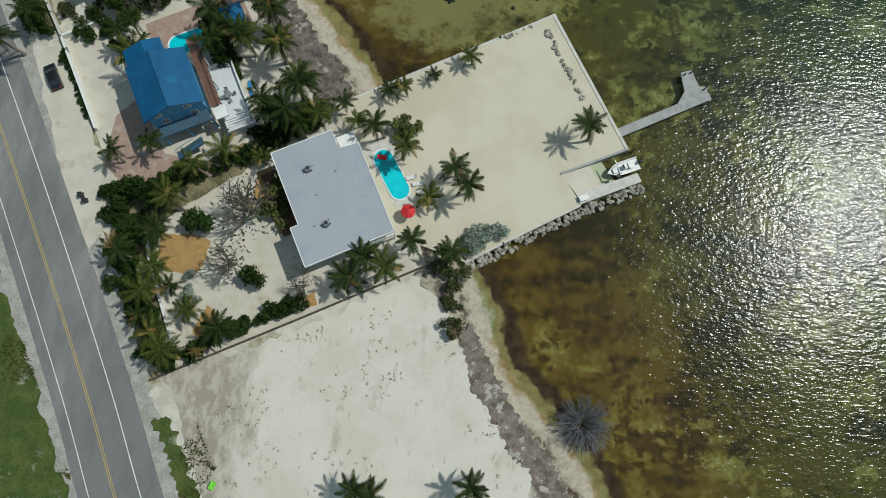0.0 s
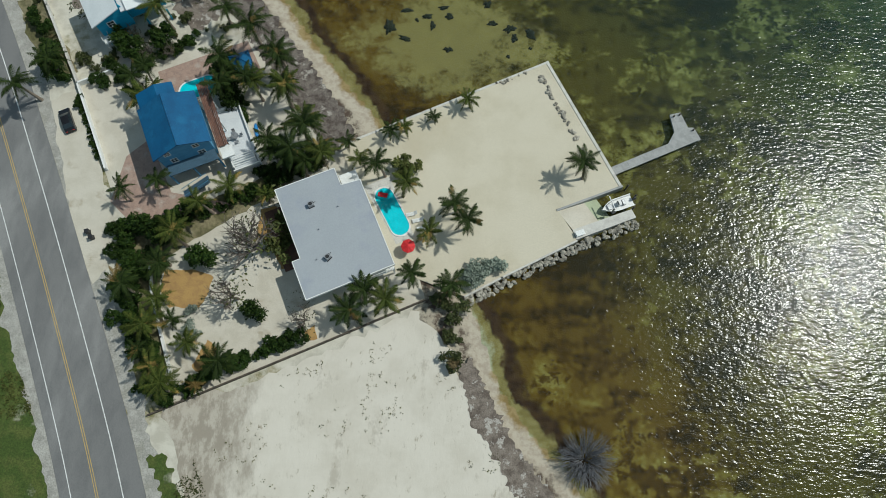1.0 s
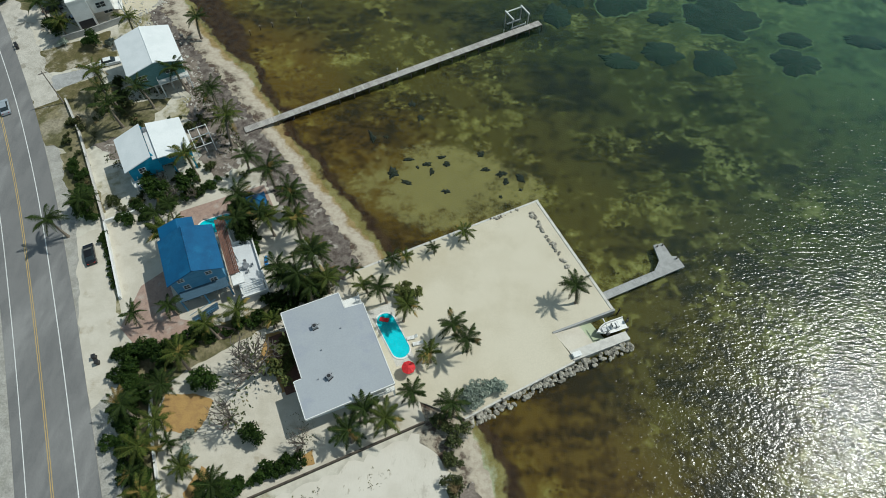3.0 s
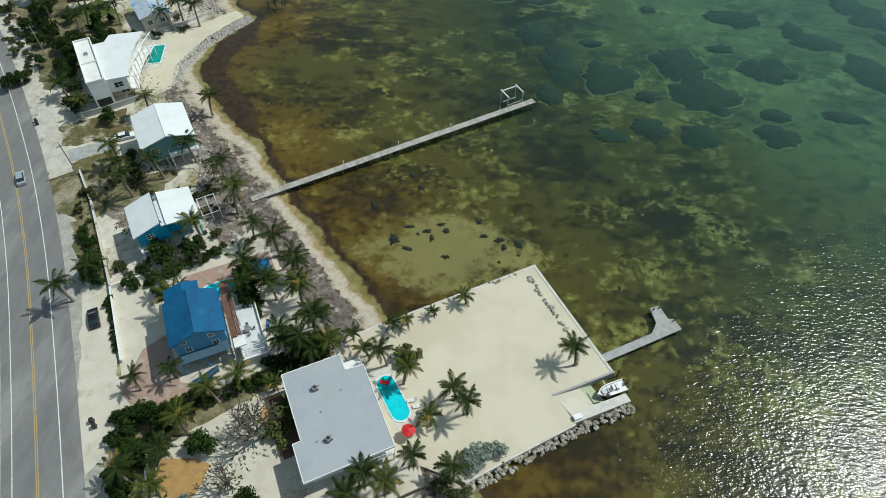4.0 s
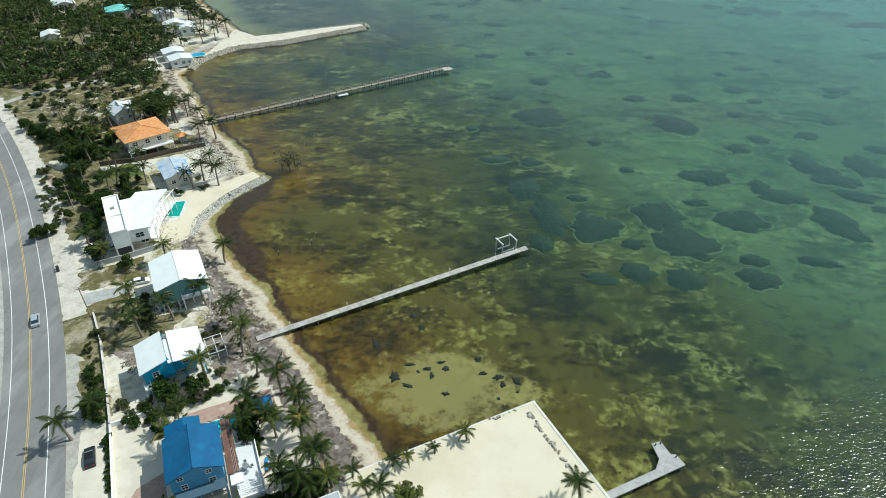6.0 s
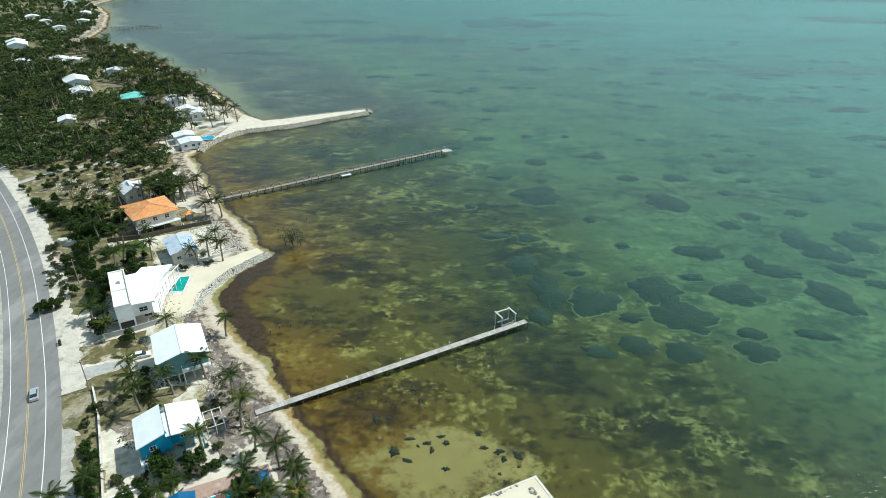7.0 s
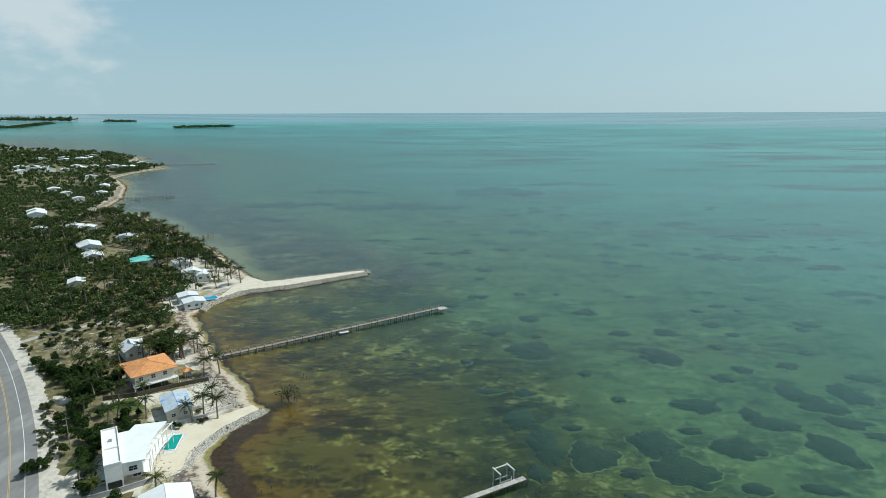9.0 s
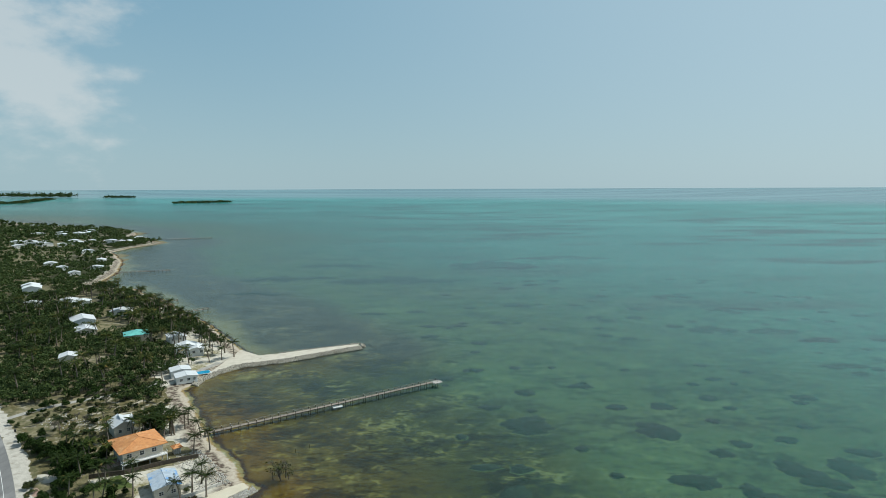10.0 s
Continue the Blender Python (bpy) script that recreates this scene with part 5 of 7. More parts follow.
tb = thing("patio_table", blue.matrix_basis @ pose(12.3, 2.4, 1.9), "round metal patio table on the terrace", "table")
part("tabletop", tube(bmesh.new(), (0, 0, 0.7), (0, 0, 0.75), 0.6, seg=20), M_METAL, tb)
part("leg", tube(bmesh.new(), (0, 0, 0), (0, 0, 0.7), 0.05), M_METAL, tb)


def chair(m, mat=M_METAL, label="grey metal patio chair on the terrace", group="patio chairs"):
    c = thing("patio_chair", m, label, "chair", group)
    part("seat", boxed(-0.25, 0.25, -0.25, 0.25, 0.42, 0.46), mat, c)
    part("backrest", boxed(-0.25, 0.25, 0.22, 0.26, 0.46, 0.95), mat, c)
    for x in (-0.23, 0.19):
        for y in (-0.23, 0.19):
            part("leg", boxed(x, x + 0.04, y, y + 0.04, 0, 0.42), mat, c)
    return c


ch = chair(blue.matrix_basis @ pose(12.3, 3.4, 1.9))
for k in range(1, 4):
    copy_thing(ch, blue.matrix_basis @ pose(12.3 - math.sin(k * 1.571), 2.4 + math.cos(k * 1.571), 1.9, 0, 0, k * 90))

# the teal house with two roof planes
teal = thing("house", pose(-60.7, 94.4, 0, 0, 0, 30), "teal stilt house with two white roof planes", "house")
bm = bmesh.new(); roof_slab(bm, [(-0.2, 0, 6.6), (5.3, 0, 8.4), (5.3, 9.4, 8.4), (-0.2, 9.4, 6.6)])
part("roof", bm, M_ROOF_WHITE, teal)
bm = bmesh.new(); roof_slab(bm, [(6.3, -0.2, 7.6), (12.6, 0.6, 6.3), (12.6, 9.8, 6.3), (6.3, 9.8, 7.6)])
part("roof", bm, M_ROOF_WHITE, teal)
bm = bmesh.new(); roof_slab(bm, [(5.3, 0.3, 7.2), (6.3, 0.3, 7.2), (6.3, 9.2, 7.2), (5.3, 9.2, 7.2)])
part("roof_valley", bm, M_ROOF_PALE, teal)
bm = bmesh.new()
prism(bm, [(0.3, 1.2), (6.0, 1.2), (6.0, 9.0), (0.3, 9.0)], 2.6, 6.5); prism(bm, [(6.0, 2.6), (12.0, 2.6), (12.0, 9.2), (6.0, 9.2)], 2.6, 6.2)
for y0, y1 in ((1.2, 1.4), (8.8, 9.0)):
    lo = [bm.verts.new((x, y0, z)) for x, z in ((0.3, 6.5), (5.9, 6.5), (5.3, 8.2))]; hi = [bm.verts.new((v.co.x, y1, v.co.z)) for v in lo]
    bm.faces.new(lo); bm.faces.new(hi[::-1])
    for i in range(3):
        bm.faces.new((lo[(i + 1) % 3], lo[i], hi[i], hi[(i + 1) % 3]))
part("wall", bm, M_TEAL_WALL, teal)
for x in (0.5, 4, 8, 11.8):
    for y in (1.4, 5, 8.8):
        part("post", boxed(x - 0.15, x + 0.15, y - 0.15, y + 0.15, -0.1, 2.6), M_TEAL_WALL, teal)
for u, z in ((2.6, 4.6), (8.4, 4.4)):
    wn = window_on(teal, "S", u, z, 1.1, 1.1, 12, 9); wn.matrix_basis = Matrix.Translation((0, 1.2 if u < 6 else 2.6, 0)) @ wn.matrix_basis
balcony(teal, -0.1, 1.2, -0.4, 1.2, 2.6)
cage = thing("pergola_frame", teal.matrix_basis @ pose(14.6, 6.2, 0), "white metal frame of an open screen enclosure", "pergola")
for x in (-1.6, 0.2, 2.0):
    for y in (-2.2, 0.6, 3.2):
        part("post", tube(bmesh.new(), (x, y, 0), (x, y, 2.6), 0.06, seg=6), M_WHITE, cage)
    part("beam", boxed(x - 0.06, x + 0.06, -2.3, 3.3, 2.6, 2.72), M_WHITE, cage)
for y in (-2.2, 0.6, 3.2):
    part("beam", boxed(-1.7, 2.1, y - 0.05, y + 0.05, 2.48, 2.6), M_WHITE, cage)
part("chimney_unit", boxed(5.5, 6.1, 7.8, 8.5, 7.2, 8.0, 0.04), M_METAL, teal)

# the seafoam stilt house
foam = gable_house("seafoam stilt house with a white gabled roof", (-67.9, 119.2), 29, 11.8, 13.0, 2.6, 7.0, 8.6, M_ROOF_WHITE, M_SEAFOAM, 0.6,
                   [("S", 2.6, 5.2, 1.5, 1.2), ("S", 8.3, 5.3, 1.6, 1.3), ("E", 4, 5, 1.2, 1.2), ("E", 9, 5, 1.2, 1.2), ("W", 4, 5, 1, 1), ("W", 8, 5, 1, 1)])
balcony(foam, 5.2, 11.6, -0.9, 0.6, 3.6)

# the white house with the curved wing
white = thing("house", pose(-88.7, 142.0, 0, 0, 0, 31), "modern white house with a curved wing and long flat tower", "house")
part("tower", boxed(0, 4.1, 0, 20.8, -0.1, 7.2), M_WHITE, white)
bm = bmesh.new()
box(bm, -0.05, 0.2, -0.05, 20.85, 7.2, 7.7); box(bm, 3.9, 4.15, -0.05, 20.85, 7.2, 7.7); box(bm, 0.2, 3.9, -0.05, 0.2, 7.2, 7.7); box(bm, 0.2, 3.9, 20.6, 20.85, 7.2, 7.7); box(bm, 0.2, 3.9, 9.0, 9.2, 7.2, 7.6)
part("parapet", bm, M_WHITE, white)
part("roof_hatch", boxed(1.6, 2.5, 13.2, 14.2, 7.2, 7.6, 0.05), M_METAL, white)
wing = [(4.1, 0.6), (9.6, -0.3), (10.3, 4.5), (12.0, 9.2), (14.2, 14), (17, 18.7), (8.8, 21.2), (7.0, 18.4), (4.1, 18.4)]
part("wing", prism(bmesh.new(), [(4.1, 1.0), (8.9, 0.6), (9.3, 4.8), (10.8, 9.6), (12.8, 14.3), (15.4, 18.3), (8.9, 20.4), (7.3, 18.0), (4.1, 18.0)], 2.8, 6.4), M_WHITE, white)
part("wing_base", prism(bmesh.new(), [(4.1, 3.0), (8.0, 3.0), (8.9, 9.6), (11.0, 14.3), (13.0, 18.0), (4.1, 18.0)], -0.1, 2.8), M_CREAM, white)
part("roof", prism(bmesh.new(), wing, 6.4, 6.75), M_ROOF_WHITE, white)
arc = smooth_line([(10.6, -0.4), (11.4, 4.2), (13.2, 8.8), (15.6, 13.4), (18.6, 17.8)], 1.2)
bm = bmesh.new()
for p, q in zip(arc, arc[1:]):
    for z in (6.5, 3.6, 2.7):
        tube(bm, (*p, z), (*q, z), 0.13 if z != 3.6 else 0.05, seg=6)
part("curved_beam", bm, M_WHITE, white)
for p in arc[::2]:
    part("column", tube(bmesh.new(), (*p, -0.1), (*p, 6.5), 0.12, seg=8), M_WHITE, white)
    part("rafter", tube(bmesh.new(), (*p, 6.5), (p.x - 1.6, p.y + 0.5, 6.5), 0.08, seg=6), M_WHITE, white)
part("balcony_floor", prism(bmesh.new(), ccw([tuple(p) for p in arc] + [(15.4, 18.3), (12.8, 14.3), (10.8, 9.6), (9.3, 4.8), (8.9, 0.6)]), 2.5, 2.68), M_WHITE, white)
for u, z, w, h in ((6.6, 4.6, 2.0, 1.3), (7.4, 1.6, 1.9, 1.6)):
    wn = window_on(white, "S", u, z, w, h, 9, 18); wn.matrix_basis = Matrix.Translation((0, 0.74 if z > 3 else 2.98, 0)) @ wn.matrix_basis
# dark panel on the solid wall, painted as the shade inside an open garage
part("carport_shade_panel", boxed(0.4, 3.7, -0.04, 0.2, 0.1, 2.5), M_DARK, white, "dark panel painted as the shaded open garage")
for u in (3, 7, 12, 17):
    window_on(white, "W", u, 5, 0.9, 1.0, 4.1, 20.8)

# further houses along the shore
gable_house("low bungalow with a patched blue-grey roof", (-89.2, 177.0), 33, 8.6, 13.2, 0, 4.0, 4.9, M_ROOF_TARP, M_CREAM, 0.5, [("S", 2.5, 2.2, 1.2, 1.1), ("S", 6, 2.2, 1.2, 1.1), ("E", 4, 2.2, 1.2, 1.1), ("E", 9, 2.2, 1.2, 1.1)])
orange = gable_house("two-storey cream house with an orange clay hip roof", (-109.6, 196.4), 41, 15.8, 16.2, 2.8, 6.6, 9.0, M_ROOF_ORANGE, M_CREAM, 1.4,
                     [("S", 3.5, 4.8, 1.4, 1.4), ("S", 7.5, 4.8, 1.4, 1.4), ("S", 11.5, 4.8, 1.4, 1.4), ("E", 4, 4.8, 1.4, 1.4), ("E", 9, 4.8, 1.4, 1.4)], hip=6.2)
balcony(orange, 0.6, 15.4, -0.6, 1.4, 2.9)
part("ground_floor", boxed(2.4, 13.4, 5, 14.4, -0.1, 2.5), M_CREAM, orange)
gz = gable_house("small garden pavilion with an orange roof", (-97.6, 210.2), 41, 3.4, 3.4, 2.3, 2.5, 3.4, M_ROOF_ORANGE, M_WHITE, 0.4, hip=1.69, name="pavilion")
dorm = gable_house("small white-roofed house with a steep dormer", (-127.0, 224.5), 41, 8.2, 10.4, 0, 4.3, 6.3, M_ROOF_PALE, M_CREAM, 0.6, [("S", 2.6, 2.4, 1, 1.2), ("S", 5.6, 2.4, 1, 1.2)])
bm = bmesh.new(); roof_slab(bm, [(3.6, 3.6, 6.4), (8.4, 3.6, 5.2), (8.4, 6.0, 6.6), (3.6, 6.0, 6.9)]); roof_slab(bm, [(3.6, 6.0, 6.9), (8.4, 6.0, 6.6), (8.4, 8.4, 5.2), (3.6, 8.4, 6.4)])
part("dormer_roof", bm, M_ROOF_PALE, dorm)
hut = gable_house("blue-roofed garden pavilion at the patio", (-37.5, 89.2), 25, 3.6, 3.6, 2.2, 2.5, 3.5, M_ROOF_BLUE, M_WHITE, 0.5, hip=1.79, name="pavilion")

gable_house("white beach house by the groin", (-131, 288.6), 31, 10.5, 9.0, 0, 3.4, 4.2, M_ROOF_PALE, M_WHITE, 0.4, [("S", 2.5, 1.9, 1.3, 1.1), ("S", 6, 1.9, 1.3, 1.1), ("S", 8.6, 1.9, 1.0, 1.1)])
gable_house("white beach house by the groin", (-137.5, 297.5), 31, 10.0, 8.5, 0, 3.8, 4.6, M_ROOF_PALE, M_WHITE, 0.4)
FAR_WINS = [("S", 2.5, 2.6, 1.4, 1.3), ("S", 6.5, 2.6, 1.4, 1.3), ("E", 3, 2.6, 1.4, 1.3), ("E", 7, 2.6, 1.4, 1.3)]
for x, y, w, l, turn, h, rm, wm, lab in (
        (-155, 341, 13, 9, 20, 4.6, M_ROOF_WHITE, M_WHITE, "long low white-roofed house among palms"), (-145, 338, 8, 12, 20, 4.2, M_ROOF_WHITE, M_WHITE, "white-roofed house wing among palms"),
        (-198, 368, 15, 12, 30, 4.6, M_ROOF_GREEN, M_CREAM, "house with a sea-green roof among trees"), (-250, 400, 15, 19, 35, 6.4, M_ROOF_PALE, M_ROOF_PALE, "large pale grey two-storey house"),
        (-238, 384, 13, 15, 35, 3.6, M_ROOF_PALE, M_CREAM, "low outbuilding with a pale roof"), (-207, 318, 9, 10, 30, 5.2, M_ROOF_PALE, M_CREAM, "small pale-roofed house in the woods"),
        (-376, 534, 15, 18, 30, 6.5, M_ROOF_WHITE, M_WHITE, "large white-roofed house among far trees"), (-392, 556, 15, 11, 30, 5.5, M_ROOF_WHITE, M_WHITE, "white-roofed wing of a large house")):
    gable_house(lab, (x, y), turn, w, l, 0, h, h + w * 0.14, rm, wm, 0.5, FAR_WINS, hip=w * 0.3 if rm is M_ROOF_GREEN else 0)
TOWN = [(-486, 733), (-446, 697), (-408, 655), (-301, 484), (-316, 489), (-445, 767), (-412, 701), (-525, 876), (-622, 1010), (-625, 981), (-692, 1002), (-678, 954), (-726, 1220), (-741, 1206), (-757, 1179), (-549, 1029), (-557, 1097), (-811, 1194), (-735, 1024), (-250, 446), (-169, 366), (-336, 477), (-688, 1017), (-646, 1040), (-613, 1034), (-560, 1028), (-585, 1040), (-732, 1198), (-754, 1274), (-715, 1030), (-654, 985), (-790, 1230)]
for i, (x, y) in enumerate(TOWN):
    k = 1 + max(0, y - 650) / 700
    w, l = rng.uniform(10, 15) * k, rng.uniform(9, 14) * k
    gable_house("distant low white-roofed house among trees", (x, y), rng.uniform(10, 50), w, l, 0, 3.8 * k ** 0.5, 5.2 * k ** 0.5, (M_ROOF_WHITE, M_ROOF_PALE, M_ROOF_PALE)[i % 3], M_WHITE, 0.5, FAR_WINS[:2])
# ---- palms, trees and shrubs ----
def frond_mesh(name, length, droop, lift, material, seed):
    """One feather leaf along +x: an arching rib with drooping leaflets on both sides."""
    r = random.Random(seed)
    v, f = [], []
    def at(s):
        return Vector((length * (s - 0.12 * s * s * droop), 0, length * (lift * s - droop * s * s)))
    n = 11
    for i in range(n):
        a, b = at(i / n), at((i + 1) / n)
        w = 0.045 * (1 - i / n) + 0.012
        k = len(v)
        v += [(a.x, -w, a.z), (a.x, w, a.z), (b.x, w, b.z), (b.x, -w, b.z)]
        f.append((k, k + 1, k + 2, k + 3))
    for i in range(1, 3 * n):
        s = (i + 0.3) / (3 * n)
        p = at(s)
        ll = length * 0.215 * (math.sin(math.pi * min(1, 0.18 + s * 0.86)) ** 0.7) * r.uniform(0.8, 1.15)
        for side in (-1, 1):
            fw = r.uniform(0.35, 0.6)
            tip = p + Vector((ll * fw, side * ll * 0.85, -ll * r.uniform(0.25, 0.6)))
            k = len(v)
            e = Vector((0.04, 0, 0))
            m = p.lerp(tip, 0.5) + Vector((0, 0, ll * 0.10))
            v += [tuple(p - e), tuple(p + e), tuple(m + e * 0.9), tuple(m - e * 0.9), tuple(tip)]
            f += [(k, k + 1, k + 2, k + 3), (k + 3, k + 2, k + 4)]
    me = bpy.data.meshes.new(name)
    me.from_pydata(v, [], f); me.materials.append(material)
    return me


FRONDS = {m: [frond_mesh("frond", *q, m, s) for s, q in enumerate(((2.6, 0.38, 0.9), (3.1, 0.62, 0.72), (3.25, 0.72, 0.42), (2.9, 0.72, 0.02)))] for m in (M_PALM, M_PALM_GOLD)}


def trunk_mesh(h, lean, seed, r0=0.19):
    bm = bmesh.new()
    n, prev = 7, None
    for i in range(n + 1):
        s = i / n
        c = Vector((lean * s * s, 0.25 * math.sin(s * 2 + seed), h * s))
        r = r0 * (1.25 - 0.55 * s) * (1 + 0.06 * (i % 2)) + (0.08 if i == 0 else 0)
        ring = [bm.verts.new(c + Vector((r * math.cos(k * math.tau / 8), r * math.sin(k * math.tau / 8), 0))) for k in range(8)]
        if prev:
            for k in range(8):
                bm.faces.new((prev[k], prev[(k + 1) % 8], ring[(k + 1) % 8], ring[k]))
        prev = ring
    bm.faces.new(prev)
    return bm, Vector((lean, 0.25 * math.sin(2 + seed), h))


def palm(h, lean, count, seed, mat, label, joined=False):
    r = random.Random(seed)
    p = thing("palm_tree", pose(0, 0, 0), label, "palm tree", "palms")
    bm, top = trunk_mesh(h, lean, seed)
    part("trunk", bm, M_BARK, p, smooth=True)
    fr = FRONDS[mat]
    poses = []
    for i in range(count):
        k = i / count
        t = min(3, int(k * 4))
        a = i * 2.39996 + r.uniform(-0.25, 0.25)
        g = r.uniform(0.85, 1.12)
        poses.append((t, Matrix.Translation(top) @ Matrix.Rotation(a, 4, "Z") @ Matrix.Rotation(r.uniform(-0.15, 0.15), 4, "X") @ Matrix.Rotation(r.uniform(-0.12, 0.12), 4, "Y") @ Matrix.Diagonal((g, g, g, 1))))
    if joined:
        bm = bmesh.new()
        for t, m in poses:
            k = len(bm.verts)
            bm.from_mesh(fr[t]); bm.verts.ensure_lookup_table()
            bmesh.ops.transform(bm, matrix=m, verts=bm.verts[k:])
        part("crown", bm, mat, p)
    else:
        for t, m in poses:
            ob = new("frond", fr[t]); ob.parent = p; ob.matrix_basis = m
    return p


PALM_LABEL = "coconut palm with arching feathery fronds in sand"
LOT_PALMS = [(-11.6, 72.5, 5.5), (-14.8, 73.7, 3.5), (-6.8, 69.3, 5.5), (1.1, 66.0, 5.0), (3.2, 63.1, 6.0), (-2.7, 61.8, 3.2), (21.8, 74.0, 5.2), (-5.0, 54.4, 5.5), (0.9, 52.8, 5.0), (-8.9, 50.1, 6.5), (-12.2, 51.4, 5.0), (-14.4, 48.6, 4.5), (-10.0, 79.8, 2.5), (-7.8, 80.5, 2.2), (-2.9, 82.6, 2.5), (2.7, 86.0, 2.5), (-17.1, 76.7, 3.5), (-29.2, 67.0, 3.0)]
VILLA_PALMS = [(-23.0, 72.5, 5.0), (-20.5, 73.6, 6.0), (-26.0, 73.1, 5.5), (-28.8, 74.1, 5.0), (-27.6, 85.0, 6.5), (-23.5, 77.8, 6.5), (-33.0, 86.6, 5.0), (-29.5, 90.4, 6.5), (-39.0, 64.6, 5.5), (-48.6, 51.4, 5.0), (-43.8, 54.6, 5.0), (-40.3, 36.8, 5.0), (-42.9, 39.2, 4.5), (-32.9, 40.4, 4.5), (-38.0, 43.1, 4.0), (-35.1, 67.8, 4.0), (-42.1, 59.9, 5.0), (-53.5, 86.4, 5.5), (-52.0, 88.6, 5.5), (-49.9, 82.4, 4.5), (-38.2, 88.0, 5.0)]
GARDEN_PALMS = [(-46.5, 68.6, 4.2), (-52.4, 67.1, 4.0), (-44.8, 45.7, 4.5), (-43.3, 49.1, 5.0), (-45.3, 41.6, 4.0), (-40.9, 46.4, 4.0), (-36.2, 37.0, 3.5), (-11.5, 18.6, 5.0), (-9.2, 18.4, 4.5), (4.9, 19.9, 5.0)]
BEACH_PALMS = [(-71.2, 83.7, 6.5), (-39.2, 100.1, 6.0), (-33.9, 95.9, 6.5), (-29.8, 91.6, 6.0), (-27.4, 85.1, 7.0), (-23.9, 79.0, 6.5), (-29.3, 75.6, 5.5), (-25.2, 73.5, 6.0), (-21.4, 74.9, 5.0), (-51.1, 99.6, 6.5), (-50.1, 116.8, 6.5), (-44.7, 108.7, 6.5), (-59.0, 122.9, 6.0), (-65.7, 117.5, 6.0), (-72.4, 115.9, 6.5), (-76.1, 121.7, 6.0), (-69.2, 111.5, 6.5), (-59.3, 141.4, 5.0), (-74.8, 139.8, 5.5), (-38.7, 90.2, 6.0), (-68.8, 90.0, 4.5), (-49.5, 89.8, 0.0), (-38.1, 85.3, 5.5), (-34.3, 87.0, 5.5)]
NORTH_PALMS = [(-107.1, 229.5, 6.0), (-103.7, 234.2, 6.5), (-94.9, 225.6, 6.5), (-86.8, 214.9, 6.5), (-91.2, 213.4, 6.0), (-108.9, 224.8, 6.0), (-106.2, 221.0, 6.0), (-79.1, 189.1, 7.0), (-79.0, 181.9, 6.5), (-74.4, 181.4, 6.0), (-82.6, 178.1, 6.0), (-103.2, 191.6, 5.5), (-110.8, 190.5, 6.0), (-104.3, 178.5, 6.0), (-121.8, 193.6, 6.5), (-126.7, 204.1, 6.5), (-137.7, 213.4, 6.0), (-121.3, 228.0, 6.0), (-117.4, 229.3, 6.0), (-117.3, 181.3, 6.0), (-128.7, 193.6, 6.0), (-131.8, 229.0, 6.0), (-131.6, 217.8, 6.0), (-151.3, 229.8, 5.5)]
GROIN_PALMS = [(-135.1, 336.6, 7.0), (-133.1, 344.7, 8.0), (-123.9, 331.1, 7.0), (-126.8, 344.8, 8.0), (-119.7, 336.9, 7.0), (-130.4, 329.0, 6.0), (-147.5, 325.1, 7.0), (-141.5, 325.2, 7.0), (-180.0, 395.7, 7.0), (-193.9, 419.9, 7.0), (-207.2, 428.4, 7.0), (-140.5, 294.0, 6.0), (-286.4, 518.1, 8.0), (-288.9, 505.4, 8.0), (-269.4, 493.8, 8.0), (-253.8, 471.6, 8.0)]
rng = random.Random(11)
stock = {}


def plant_palms(spots, joined, label, gold=0.25, grow=1.0):
    for x, y, h in spots:
        if h < 1:
            continue
        mat = M_PALM_GOLD if rng.random() < gold else M_PALM
        key = (round(h), rng.randrange(2), mat, joined, label)
        lean = (0.35, 0.9)[key[1]] * (0.6 + h / 10)
        turn = rng.uniform(0, 360)
        g = h / max(2.0, round(h)) * (0.62 if h < 3 else 0.85 if h < 4.4 else 1.0)
        g *= grow
        # the crown, not the foot, stands over the given place
        off = Matrix.Rotation(radians(turn), 3, "Z") @ Vector((lean, 0, 0)) * g
        m = Matrix.Translation((x - off.x, y - off.y, 0)) @ Matrix.Rotation(radians(turn), 4, "Z") @ Matrix.Diagonal((g, g, g, 1))
        if key not in stock:
            hh = max(2.0, round(h)) * (1 / 0.62 if h < 3 else 1 / 0.85 if h < 4.4 else 1.0)
            stock[key] = palm(hh / grow, lean, rng.choice((17, 19, 21) if joined else (13, 15, 17)), len(stock), mat, label, joined)
            stock[key].matrix_basis = m
        else:
            copy_thing(stock[key], m)


plant_palms(LOT_PALMS, False, "coconut palm standing on the sandy lot", 0.3)
plant_palms(VILLA_PALMS, False, "coconut palm in the planted garden", 0.2, 1.04)
plant_palms(GARDEN_PALMS, False, "short full palm in the garden", 0.2)
plant_palms(BEACH_PALMS, False, "coconut palm behind the beach", 0.2, 1.06)
plant_palms(NORTH_PALMS, True, "tall coconut palm near the shore", 0.15, 1.06)
plant_palms(GROIN_PALMS, True, "tall coconut palm on the far shore", 0.15, 1.25)


